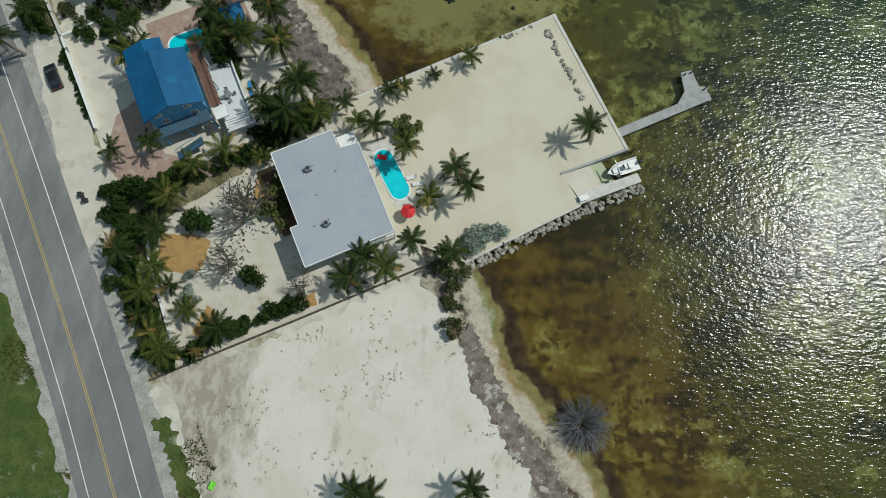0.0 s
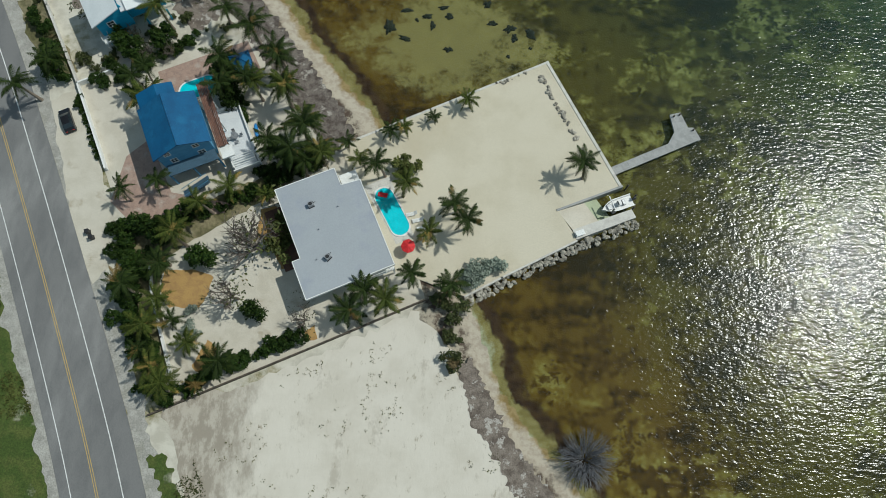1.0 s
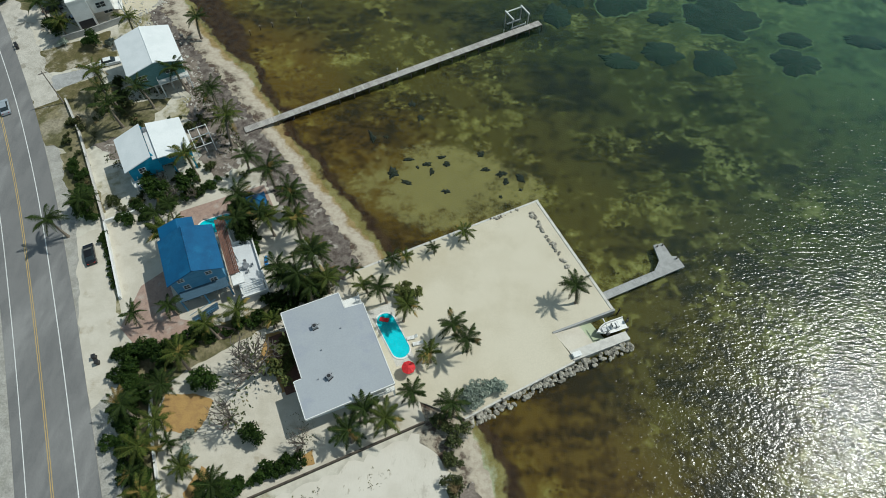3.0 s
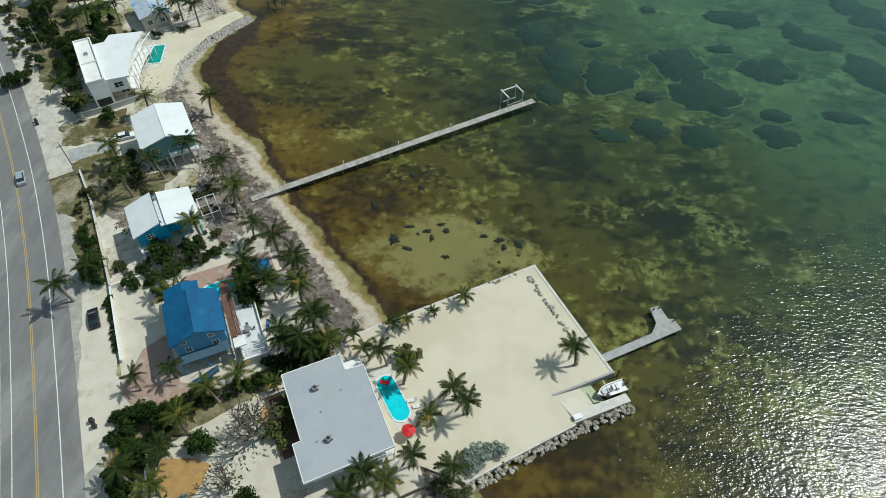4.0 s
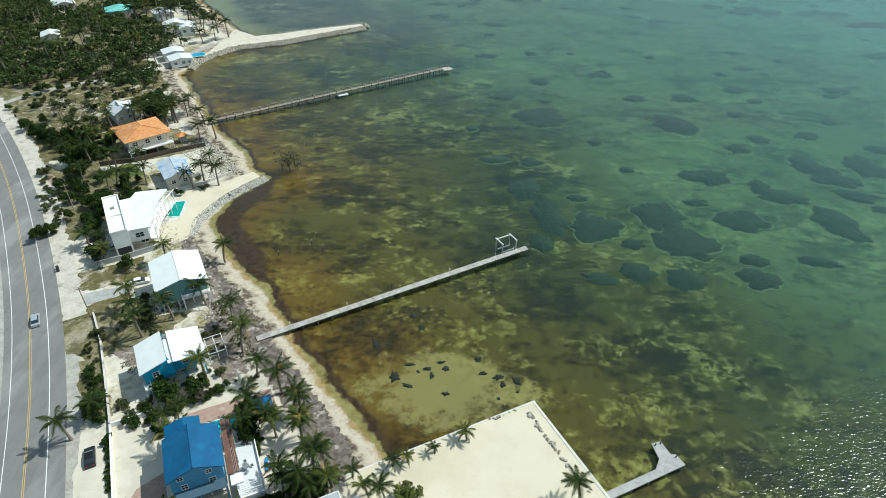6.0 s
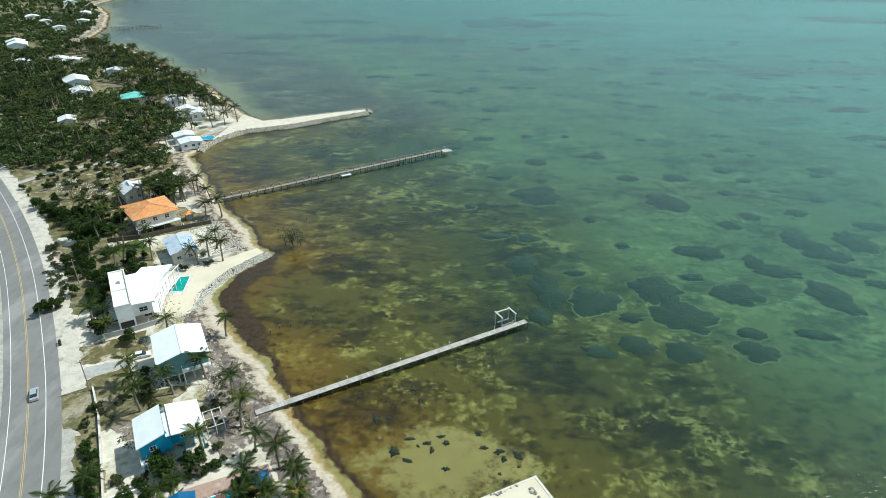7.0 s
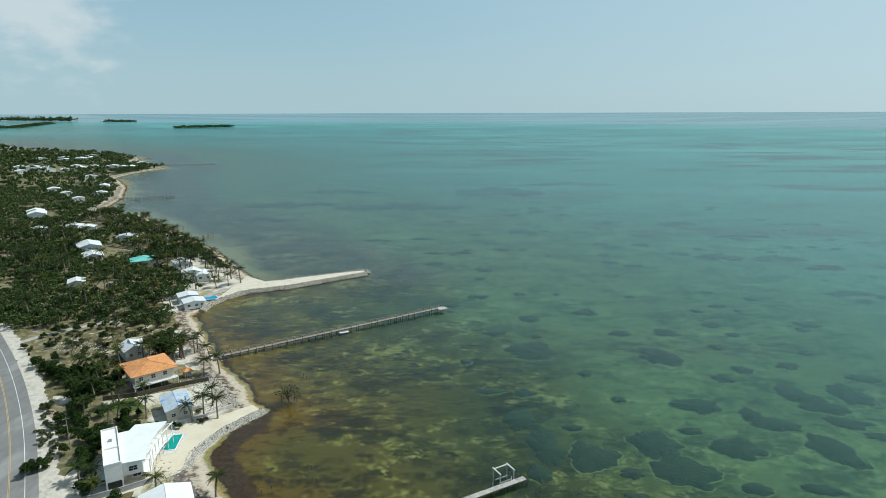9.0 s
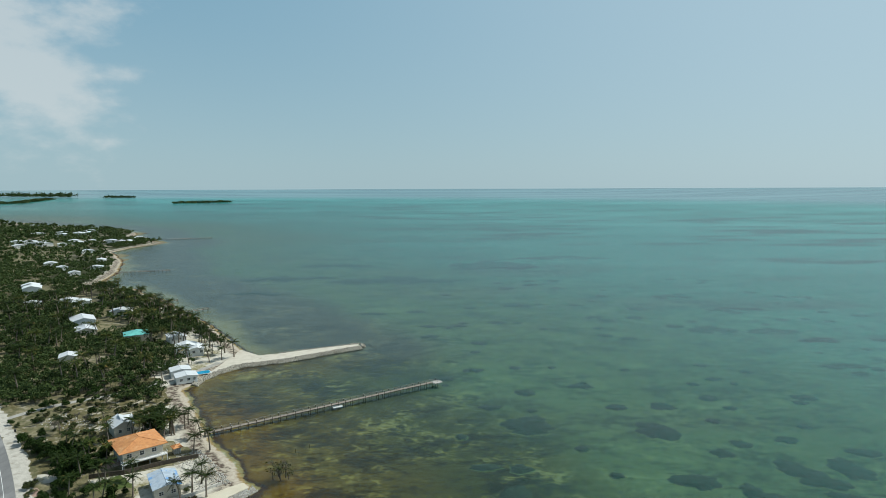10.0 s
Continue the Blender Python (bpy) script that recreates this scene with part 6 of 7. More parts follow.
def leaf_cloud(count, rx, ry, rz, size, seed, lumps=7, zc=0.0, fill=0.55):
    """Small leaves on a crown of uneven lumps with gaps: vertex and face arrays."""
    g = np.random.RandomState(seed)
    cen = g.normal(0, 0.42, (lumps, 3)); cen[:, 2] = np.abs(cen[:, 2]) * 0.8 - 0.1
    rad = g.uniform(0.35, 0.6, lumps)
    k = g.randint(0, lumps, count)
    d = g.normal(0, 1, (count, 3)); d /= np.linalg.norm(d, axis=1)[:, None]
    d[:, 2] = np.where(d[:, 2] < -0.3, -d[:, 2], d[:, 2])
    c = (cen[k] + d * (rad[k] * g.uniform(fill, 1.0, count))[:, None]) * (rx, ry, rz) + (0, 0, zc)
    u = g.normal(0, 1, (count, 3)); u /= np.linalg.norm(u, axis=1)[:, None]
    w = np.cross(u, d + g.normal(0, 0.4, (count, 3))); w /= np.linalg.norm(w, axis=1)[:, None] + 1e-6
    s = size * g.uniform(0.6, 1.3, count)[:, None]
    v = np.stack([c - u * s, c + w * s * 0.45, c + u * s, c - w * s * 0.45], 1).reshape(-1, 3)
    f = np.arange(count * 4).reshape(-1, 4)
    return v, f


def arrays_part(name, v, f, material, parent=None, label=""):
    me = bpy.data.meshes.new(name)
    me.from_pydata(v.tolist(), [], f.tolist()); me.materials.append(material)
    ob = new(name, me)
    if parent:
        ob.parent = parent
    if label:
        ob["label"] = label
    return ob


def limbs(seed, h, spread, count, r0, levels=2, thin=0.5):
    """A trunk that forks into tapering limbs and twigs."""
    r = random.Random(seed)
    bm = bmesh.new()
    def grow(p, d, length, rad, level):
        q = p + d * length
        tube(bm, p, q, rad, rad * 0.6, 5 if level else 7)
        if level < levels:
            for _ in range(count if level == 0 else r.choice((2, 3, 4))):
                e = (d + Vector((r.uniform(-1, 1), r.uniform(-1, 1), r.uniform(-0.25, 0.6))) * spread).normalized()
                grow(p.lerp(q, r.uniform(0.55, 1.0)), e, length * r.uniform(0.55, 0.85), rad * thin, level + 1)
    grow(Vector((0, 0, -0.1)), Vector((r.uniform(-.15, .15), r.uniform(-.15, .15), 1)).normalized(), h * 0.42, r0, 0)
    return bm


def tree(name, label, category, group, rx, rz, leaves, size, mat, seed, h=None, bark=M_TWIG, lumps=7, spread=0.9, levels=2, thin=0.5, limb_count=4):
    t = thing(name, pose(0, 0, 0), label, category, group)
    part("trunk", limbs(seed, h or rz * 1.6, spread, limb_count, 0.06 + rx * 0.035, levels, thin), bark, t)
    if leaves:
        v, f = leaf_cloud(leaves, rx, rx * 0.92, rz, size, seed, lumps, (h or rz * 1.5) * 0.52)
        arrays_part("crown", v, f, mat, t)
    return t


rng = random.Random(21)


def scatter(make, spots, lo=0.8, hi=1.25):
    """Builds a few sorts with make(k), then sets one at each place."""
    made = {}
    for x, y in spots:
        k = rng.randrange(3)
        g = rng.uniform(lo, hi)
        m = Matrix.Translation((x, y, 0)) @ Matrix.Rotation(rng.uniform(0, 6.28), 4, "Z") @ Matrix.Diagonal((g, g, g * rng.uniform(0.85, 1.15), 1))
        if k not in made:
            made[k] = make(k); made[k].matrix_basis = m
        else:
            copy_thing(made[k], m)


def along(line, step, width):
    out = []
    for p in smooth_line(line, step):
        out.append((p.x + rng.uniform(-width, width), p.y + rng.uniform(-width, width)))
    return out


shrub = lambda k: tree("shrub", "dense dark green garden shrub", "shrub", "garden shrubs", 1.5, 1.5, 620, 0.26, M_LEAF, 60 + k, 1.9)
olive = lambda k: tree("shrub", "olive-green leafy shrub in sand", "shrub", "olive shrubs", 1.5, 1.4, 520, 0.24, M_LEAF_OLIVE, 70 + k, 1.8)
dull = lambda k: tree("bush", "dull green wild bush", "bush", "wild bushes", 1.5, 1.2, 480, 0.26, M_LEAF_DULL, 80 + k, 1.6)
broad = lambda k: tree("tree", "broad-leaved dark green tree", "tree", "broad-leaved trees", 2.6, 2.4, 1300, 0.32, M_LEAF, 90 + k, 4.2, M_BARK, 10)
bare = lambda k: tree("tree", "sparse pale tree with bare branches", "tree", "bare trees", 2.5, 1.2, 150, 0.17, M_LEAF_DULL, 100 + k, 4.2, M_TWIG, 12, 1.0, 4, 0.62, 6)
silver = lambda k: tree("shrub", "silver-leaved buttonwood shrub in sand", "shrub", "silver shrubs", 1.5, 1.3, 620, 0.22, M_LEAF_SILVER, 110 + k, 1.7)
dead = lambda k: tree("mangrove", "bare grey mangrove bush standing in the shallows", "mangrove", "mangroves", 1.8, 1.2, 90, 0.18, M_LEAF_DULL, 120 + k, 3.4, M_TWIG_DARK, 8, 1.5, 3)

HEDGE = [(-52.5, 60.6), (-47.3, 62.8), (-41.3, 64.9), (-35.3, 67.0), (-29.3, 70.1), (-22.6, 73.6)]
WEST = [(-54.3, 60.5), (-51.2, 55.4), (-50.6, 51.0), (-48.9, 45.0), (-45.2, 40.0), (-43.5, 35.9)]
SOUTH = [(-42, 34.6), (-34.9, 38.8), (-28.4, 41.6), (-22.6, 44.4)]
scatter(shrub, along(HEDGE, 0.75, 1.1) + along(WEST, 0.8, 1.1) + along([(-52, 60), (-48.8, 55), (-47.8, 49), (-46, 44), (-43, 39.5)], 1.0, 1.1) + along(SOUTH, 0.9, 0.8) + [(-38.2, 57.6), (-40.2, 56.2), (-47.5, 57.4), (-49.5, 62.7), (-46, 59.5), (-43.8, 61.5)], 0.7, 1.15)
scatter(broad, [(-39.1, 56.8), (-50, 62), (-46.5, 60.2), (-29.7, 48.6), (-55, 93), (-58, 95), (-51.5, 95.5), (-38.2, 84.5), (-40.2, 91.2), (-38.6, 87.6), (-69.1, 89.6), (-70.5, 93)], 0.7, 1.0)
scatter(bare, [(-31.5, 60.7), (-32.6, 50.5), (-29.7, 58.6)], 1.45, 1.7)
scatter(bare, [(-21.5, 47.6), (-53, 92.5), (-56.5, 97), (-49.5, 93.5)], 0.8, 1.1)
scatter(silver, [(3.6, 55.4), (5.0, 56.3), (6.6, 57.0), (5.2, 54.8), (7.6, 57.2)], 1.05, 1.3)
scatter(silver, [(-39.6, 48.4), (-38.8, 45.0), (-80.5, 137.5), (-91, 137.5), (-93, 139.5)], 0.75, 1.1)
scatter(olive, [(-7.0, 74.4), (-5.8, 73.4), (-7.6, 73.2), (-26.6, 61), (-27.2, 58.6), (-26.2, 63.2)], 1.0, 1.35)
scatter(dull, [(1.2, 48.8), (1.8, 45.5), (2.2, 42.8), (0.2, 50.4), (0.4, 46.3), (1.2, 41.6), (-0.8, 51.8), (2.6, 50.4)], 0.7, 1.1)
scatter(shrub, along([(-64.6, 84.4), (-59.4, 73.9)], 0.7, 0.15), 0.5, 0.65)
scatter(dead, [(-54.7, 193.0), (-56.6, 192.2), (-52.8, 193.8), (-54.0, 191.6), (-55.4, 194.4), (-51.6, 192.4)], 1.2, 1.6)
mg = thing("mangrove", pose(21.6, 28.4, -1.2), "large bare grey mangrove bush standing in the shallows", "mangrove")
part("trunk", limbs(5, 3.0, 1.2, 7, 0.16, 2), M_TWIG_DARK, mg)
bm = bmesh.new()
for k in range(420):
    a, r, up = rng.uniform(0, 6.28), rng.uniform(1.2, 4.6), rng.uniform(1.6, 3.4)
    q = Vector((r * math.cos(a), r * math.sin(a), up * (1.15 - 0.1 * r)))
    b = q * rng.uniform(0.3, 0.6) + Vector((rng.uniform(-.3, .3), rng.uniform(-.3, .3), 0.2))
    tube(bm, b, q, 0.045, 0.02, 4)
    for _ in range(2):
        tube(bm, b.lerp(q, rng.uniform(0.4, 0.9)), q + Vector((rng.uniform(-.7, .7), rng.uniform(-.7, .7), rng.uniform(0, .5))), 0.028, 0.012, 3)
part("branch", bm, M_TWIG_GREY, mg, "bleached grey twigs")
# yards further north
scatter(broad, along([(-112, 152), (-104, 158), (-106, 168), (-114, 176), (-124, 186)], 2.6, 3.2) + along([(-96, 168), (-103, 178), (-98, 184)], 3.5, 2.5) + along([(-122, 196), (-130, 203), (-140, 207), (-150, 214), (-158, 224)], 2.6, 2.6) + along([(-120, 240), (-112, 230), (-118, 222)], 3.0, 2.5), 0.65, 1.15)
scatter(shrub, along([(-62, 88.6), (-56, 91.5), (-50, 94.5), (-45, 97)], 1.0, 1.8) + along([(-58, 88), (-54, 86), (-52, 84)], 1.0, 1.0) + along([(-68, 88), (-72, 95), (-75, 101)], 1.1, 1.3) + along([(-39, 92), (-37, 86), (-35.5, 82)], 0.8, 0.7) + along([(-31, 72), (-27, 74), (-22, 76)], 0.8, 0.8), 0.6, 1.1)
scatter(dull, along([(-80, 112), (-74, 117), (-66, 113), (-58, 114), (-50, 113)], 1.4, 2.0) + along([(-64, 91), (-58, 95), (-50, 100)], 1.2, 1.6) + along([(-76, 126), (-70, 117)], 1.2, 1.5), 0.5, 1.0)
scatter(dull, along([(-72, 96), (-76, 103), (-80, 111)], 1.5, 1.6) + along([(-66, 91), (-61, 92), (-56, 93.5)], 1.6, 1.2) + along([(-50, 107), (-44, 100), (-40, 97)], 1.8, 3.0), 0.45, 1.0)
scatter(broad, [(-100.5, 152.5), (-93.5, 140.5), (-102, 156), (-106, 160), (-108.1, 166.0), (-104, 163.3), (-98.5, 165), (-111, 160), (-96.5, 166), (-113, 170), (-116, 176), (-118.5, 172), (-121, 178), (-111.7, 181.4), (-124, 186), (-83.4, 137.0),
                (-127, 192), (-124, 196.5), (-121.5, 175.4), (-115.5, 168.4), (-105.5, 171), (-101, 168.8), (-138, 209), (-145, 213.5), (-148, 211.5), (-141, 206), (-135, 203), (-131, 199), (-152, 218), (-97, 172), (-91, 174.5), (-84, 174.4)], 0.7, 1.15)
scatter(dull, along([(-112, 152), (-118, 163), (-124, 172), (-133, 186)], 2.0, 2.2) + along([(-150, 232), (-158, 243), (-166, 252)], 2.4, 4) + along([(-145, 246), (-132, 258), (-124, 265)], 3.0, 5) + [(-82, 184.5), (-79, 178), (-77.5, 179.5)], 0.6, 1.15)
scatter(bare, along([(-158, 238), (-146, 252), (-150, 262)], 4.0, 7) + along([(-160, 268), (-150, 284), (-145, 298)], 5, 4), 0.8, 1.2)
scatter(broad, [(-124.5, 249), (-121, 246), (-119.5, 243), (-116, 241), (-121.5, 252), (-113, 236)] + along([(-172, 258), (-158, 280), (-150, 300), (-158, 318), (-165, 345)], 4.0, 6), 0.7, 1.1)


spots = [(rng.uniform(-178, -122), rng.uniform(214, 292)) for _ in range(150)]
keep = offshore(np.array(spots))
line = np.array([tuple(q) for q in road])
spots = [q for q, o in zip(spots, keep) if o < -14 and np.hypot(*(line - q).T).min() > 11 and math.hypot(q[0] + 124, q[1] - 231) > 8]
scatter(dull, spots[:70], 0.6, 1.3)
scatter(broad, spots[70:95], 0.5, 0.9)
scatter(dull, [(rng.uniform(-62, -46), rng.uniform(106, 118)) for _ in range(22)], 0.3, 0.7)
plant_palms([(-128, 222, 6), (-120, 236, 6), (-116, 227, 6.5), (-140, 240, 5.5), (-134, 212, 6.5), (-118, 204, 6), (-126, 208, 6), (-106, 175, 6), (-112, 188, 6), (-98, 182, 6), (-94, 145, 5), (-99, 146.5, 4.5), (-90.5, 139.5, 5)], True, "tall coconut palm near the shore", 0.2, 1.06)


def beside(line, count, reach, rnd):
    """Places to the left of a line, up to so far from it."""
    pts = smooth_line(line, 3.0)
    out = []
    for _ in range(count):
        k = rnd.randrange(len(pts) - 1)
        d = (pts[k + 1] - pts[k]).normalized()
        q = pts[k].lerp(pts[k + 1], rnd.random()) + Vector((-d.y, d.x)) * rnd.uniform(2, reach)
        out.append((q.x, q.y))
    return out


plant_rng = random.Random(91)
YARDS = [(-124, 186), (-131, 197), (-141, 211), (-134, 222), (-122, 215), (-117, 203)]
def in_yard(x, y, ring=YARDS):
    odd = False
    for (x0, y0), (x1, y1) in zip(ring, ring[1:] + ring[:1]):
        if (y0 > y) != (y1 > y) and x < x0 + (y - y0) / (y1 - y0) * (x1 - x0):
            odd = not odd
    return odd


thick = [q for q in ((plant_rng.uniform(-146, -104), plant_rng.uniform(184, 226)) for _ in range(260)) if in_yard(*q) and math.hypot(q[0] + 116, q[1] - 205) > 4]
scatter(broad, thick[:42], 0.6, 1.15)
scatter(shrub, thick[42:70], 0.7, 1.2)
plant_palms([(x, y, plant_rng.choice((5.5, 6.0, 6.5, 7.0))) for x, y in thick[70:92]], True, "tall coconut palm near the shore", 0.1, 1.1)
plant_palms([(-112 + plant_rng.uniform(-9, 9), 232 + plant_rng.uniform(-8, 8), 6.5) for _ in range(16)], True, "tall coconut palm near the shore", 0.15, 1.06)
SHORE_LINE = [(-128, 352), (-165, 408), (-229, 484), (-300, 566)]
plant_palms([(x, y, plant_rng.choice((7.0, 8.0, 9.0))) for x, y in beside(SHORE_LINE, 95, 38, plant_rng) if min(math.hypot(x - a, y - b) for a, b in ((-150, 343), (-190, 374), (-140, 342))) > 12], True, "tall coconut palm on the far shore", 0.25, 1.3)
plant_palms([(x, y, 8.0) for x, y in beside([(-145, 300), (-165, 330), (-205, 385), (-260, 440), (-330, 520)], 70, 60, plant_rng) if min(math.hypot(x - a, y - b) for a, b in ((-150, 343), (-190, 374), (-244, 408), (-232, 392), (-203, 322))) > 14], True, "tall coconut palm among the woods", 0.2, 1.3)
scatter(dull, [(x, y) for x, y in beside([(-150, 262), (-135, 276), (-128, 292)], 26, 26, plant_rng)], 0.7, 1.4)


# ---- woods beyond, too many to count ----
def woods(name, region, count, leaves, size, hmin, hmax, seed, label, palms=0.0):
    """Crowns over a stretch of land kept off the shore: region is (x0, x1, y0, y1), with a margin to the water."""
    g = np.random.RandomState(seed)
    x = g.uniform(region[0], region[1], count * 6); y = g.uniform(region[2], region[3], count * 6)
    off = offshore(np.c_[x, y])
    clear = np.array([noise.noise((a * 0.018, b * 0.018, 4.0)) for a, b in zip(x, y)])
    ok = (off < -region[4]) & (off > -region[5]) & (clear < 0.42)
    line = np.array([tuple(p) for p in road[::2]] + [tuple(p) for p in track])
    x, y = x[ok], y[ok]
    if len(x):
        dist = np.sqrt(((np.c_[x, y][:, None] - line[None, ::2]) ** 2).sum(2)).min(1)
        x, y = x[dist > 9], y[dist > 9]
    town = np.array(TOWN + [(-150, 345), (-190, 375), (-243, 410), (-232, 392), (-202, 323), (-370, 542), (-388, 566)])
    dist = np.sqrt(((np.c_[x, y][:, None] - (town + 6)[None]) ** 2).sum(2)).min(1)
    x, y = x[dist > 13][:count], y[dist > 13][:count]
    vs, fs, n = [], [], 0
    for i, (a, b) in enumerate(zip(x, y)):
        h = g.uniform(hmin, hmax)
        rr = h * g.uniform(0.38, 0.6)
        v, f = leaf_cloud(leaves, rr, rr, h * 0.5, size, seed * 1000 + i, 5, h * 0.5, 0.5)
        vs.append(v + (a, b, 0)); fs.append(f + n); n += len(v)
        t = 0.12
        v = np.array([(a - t, b, -0.1), (a + t, b, -0.1), (a + t * .6, b, h * 0.6), (a - t * .6, b, h * 0.6), (a, b - t, -0.1), (a, b + t, -0.1), (a, b + t * .6, h * 0.6), (a, b - t * .6, h * 0.6)])
        vs.append(v); fs.append(np.array([[0, 1, 2, 3], [4, 5, 6, 7]]) + n); n += 8
    if vs:
        tagged(arrays_part(name, np.vstack(vs), np.vstack(fs), M_LEAF_FAR), label, "woods", kind="stuff")


woods("near_woods", (-330, -128, 262, 420, 7, 400), 1500, 110, 0.6, 3.0, 7.0, 3, "mixed green trees behind the shore houses")
woods("middle_woods", (-640, -150, 400, 760, 7, 500), 3800, 60, 0.95, 3.5, 8.0, 4, "mixed green trees behind the shore")
woods("roadside_woods", (-260, -150, 205, 300, 70, 400), 220, 110, 0.5, 2.5, 5.5, 5, "scrubby trees beside the road")
woods("far_woods", (-1500, -400, 760, 1450, 10, 900), 4500, 28, 1.9, 4, 10, 6, "distant green woods on the low coast")
woods("point_woods", (-640, -470, 940, 1140, 2, 60), 160, 60, 1.2, 4, 9, 12, "dark trees on the far point")
woods("horizon_woods", (-2900, -700, 1100, 2000, 8, 1600), 3000, 20, 3.6, 5, 10, 7, "distant green woods on the low coast")


# islands on the horizon
def islet(name, pts, h, seed, label):
    """A low wooded key: an uneven ridge of scrub over a strip of shore."""
    g = np.random.RandomState(seed)
    vs, fs, n = [], [], 0
    for (x0, y0), (x1, y1) in zip(pts, pts[1:]):
        L = math.hypot(x1 - x0, y1 - y0)
        for i in range(int(L / 5)):
            s = g.rand()
            a, b = x0 + (x1 - x0) * s + g.normal(0, 12), y0 + (y1 - y0) * s + g.normal(0, 25)
            k = h * g.uniform(0.5, 1.2)
            v, f = leaf_cloud(14, 22, 18, k, 9, seed * 100 + i, 4, k * 0.3, 0.5)
            v = v + (a, b, SEA)
            vs.append(v); fs.append(f + n); n += len(v)
    v = np.vstack(vs)
    v[:, 2] = np.maximum(v[:, 2], SEA)
    v = np.c_[far_off(v[:, 0], v[:, 1], v[:, 2])]
    tagged(arrays_part(name, v, np.vstack(fs), M_LEAF_FAR), label, "island", kind="structure")


islet("backdrop_island", [(-1580, 3640), (-1350, 3840)], 9, 8, "low wooded island on the horizon")
islet("backdrop_island_far", [(-3150, 5690), (-2870, 5640)], 14, 9, "low wooded island on the horizon")
islet("backdrop_coast", [(-5600, 7000), (-4850, 6700), (-3700, 6100)], 32, 10, "low wooded coast on the horizon")
islet("backdrop_coast_near", [(-3000, 3500), (-2600, 3700), (-3200, 4950)], 8, 11, "low wooded spit on the horizon")


def tufts(name, region, count, seed, material, label, size=0.16):
    """Small weeds scattered on bare ground inside a plan outline."""
    g = np.random.RandomState(seed)
    c = np.array(region).mean(0)
    vs, fs, n = [], [], 0
    while n < count * 20:
        a, b, d = np.array(region)[g.randint(0, len(region), 3)]
        q = g.dirichlet((1, 1, 1)) @ np.array([a, b, d])
        if noise.noise((q[0] * 0.16, q[1] * 0.16, seed)) < 0.12:
            continue
        for _ in range(5):
            o = g.normal(0, size, 2); t = g.uniform(0, 6.28)
            w, h = size * g.uniform(.4, .9), size * g.uniform(.5, 1.3)
            x, y = q + o
            vs.append(np.array([(x - w * math.cos(t), y - w * math.sin(t), 0.03), (x + w * math.cos(t), y + w * math.sin(t), 0.03), (x + w * .6 * math.cos(t + 1), y + w * .6 * math.sin(t + 1), h), (x - w * .6 * math.cos(t - 1), y - w * .6 * math.sin(t - 1), h)]))
            fs.append(np.array([[0, 1, 2, 3]]) + n); n += 4
    tagged(arrays_part(name, np.vstack(vs), np.vstack(fs), material), label, "weeds", kind="stuff")


tufts("weeds", [(-36, 20), (-38, 33), (-22, 41), (-6, 46), (2, 38), (10, 27), (8, 14), (-25, 10)], 170, 3, M_LEAF_OLIVE, "sparse low weeds on the bare fill")
tufts("roadside_weeds", [(-36, 13), (-40, 22), (-43, 30), (-38, 30), (-33, 20)], 260, 4, M_LEAF_DULL, "low weeds beside the road", 0.2)
tufts("verge_weeds", [(-60, 20), (-54, 18), (-68, 44), (-76, 60), (-80, 60)], 380, 6, M_LEAF_OLIVE, "ragged tufts in the mown verge", 0.22)
tufts("yard_weeds", [(-72, 100), (-50, 112), (-40, 104), (-56, 124), (-66, 136), (-78, 120)], 500, 5, M_LEAF_DULL, "dry weeds and litter in the yards", 0.24)
# ---- piers and docks ----
def pier(label, a, b, width, z, step, post_h, board_mat, rails=True, boards=True, post_out=0.0, lift=0.0):
    """A timber pier from a to b: cross boards on stringers and piles."""
    a, b = Vector(a), Vector(b)
    L = (b - a).length
    turn = math.degrees(math.atan2((b - a).y, (b - a).x))
    p = thing("pier", pose(a.x, a.y, 0, 0, 0, turn), label, "pier", "piers")
    for s in (-1, 1):
        part("stringer", boxed(0, L, s * width * 0.38 - 0.06, s * width * 0.38 + 0.06, z - 0.3, z - 0.06), M_PILE, p)
    if boards:
        n = min(300, int(L / 0.3))
        w = L / n
        me = bpy.data.meshes.new("board")
        bm = boxed(0.012, w - 0.02, -width / 2, width / 2, -0.06, 0.0)
        bm.to_mesh(me); bm.free(); me.materials.append(board_mat)
        for i in range(n):
            ob = new("board", me); ob.parent = p
            ob.matrix_basis = pose(i * w, rng.uniform(-0.03, 0.03), z + rng.uniform(-0.012, 0.012))
    else:
        part("deck", boxed(0, L, -width / 2, width / 2, z - 0.08, z), board_mat, p)
    n = max(2, int(L / step))
    for i in range(n + 1):
        for s in (-1, 1):
            y = s * (width / 2 + post_out)
            top = z + post_h * rng.uniform(0.9, 1.1)
            pl = part("post", tube(bmesh.new(), (i * L / n, y, -3.2), (i * L / n, y, top), 0.13, 0.12, 7), M_PILE, p)
            if post_h > 0.5:
                part("cap", tube(bmesh.new(), (i * L / n, y, top), (i * L / n, y, top + 0.12), 0.16, 0.05, 7), M_PLASTIC, pl, "white pile cap")
    if rails:
        for s in (-1, 1):
            part("rail", boxed(0, L, s * (width / 2 + post_out) - 0.05, s * (width / 2 + post_out) + 0.05, z + post_h * 0.75 - 0.05, z + post_h * 0.75 + 0.05), board_mat, p)
    return p


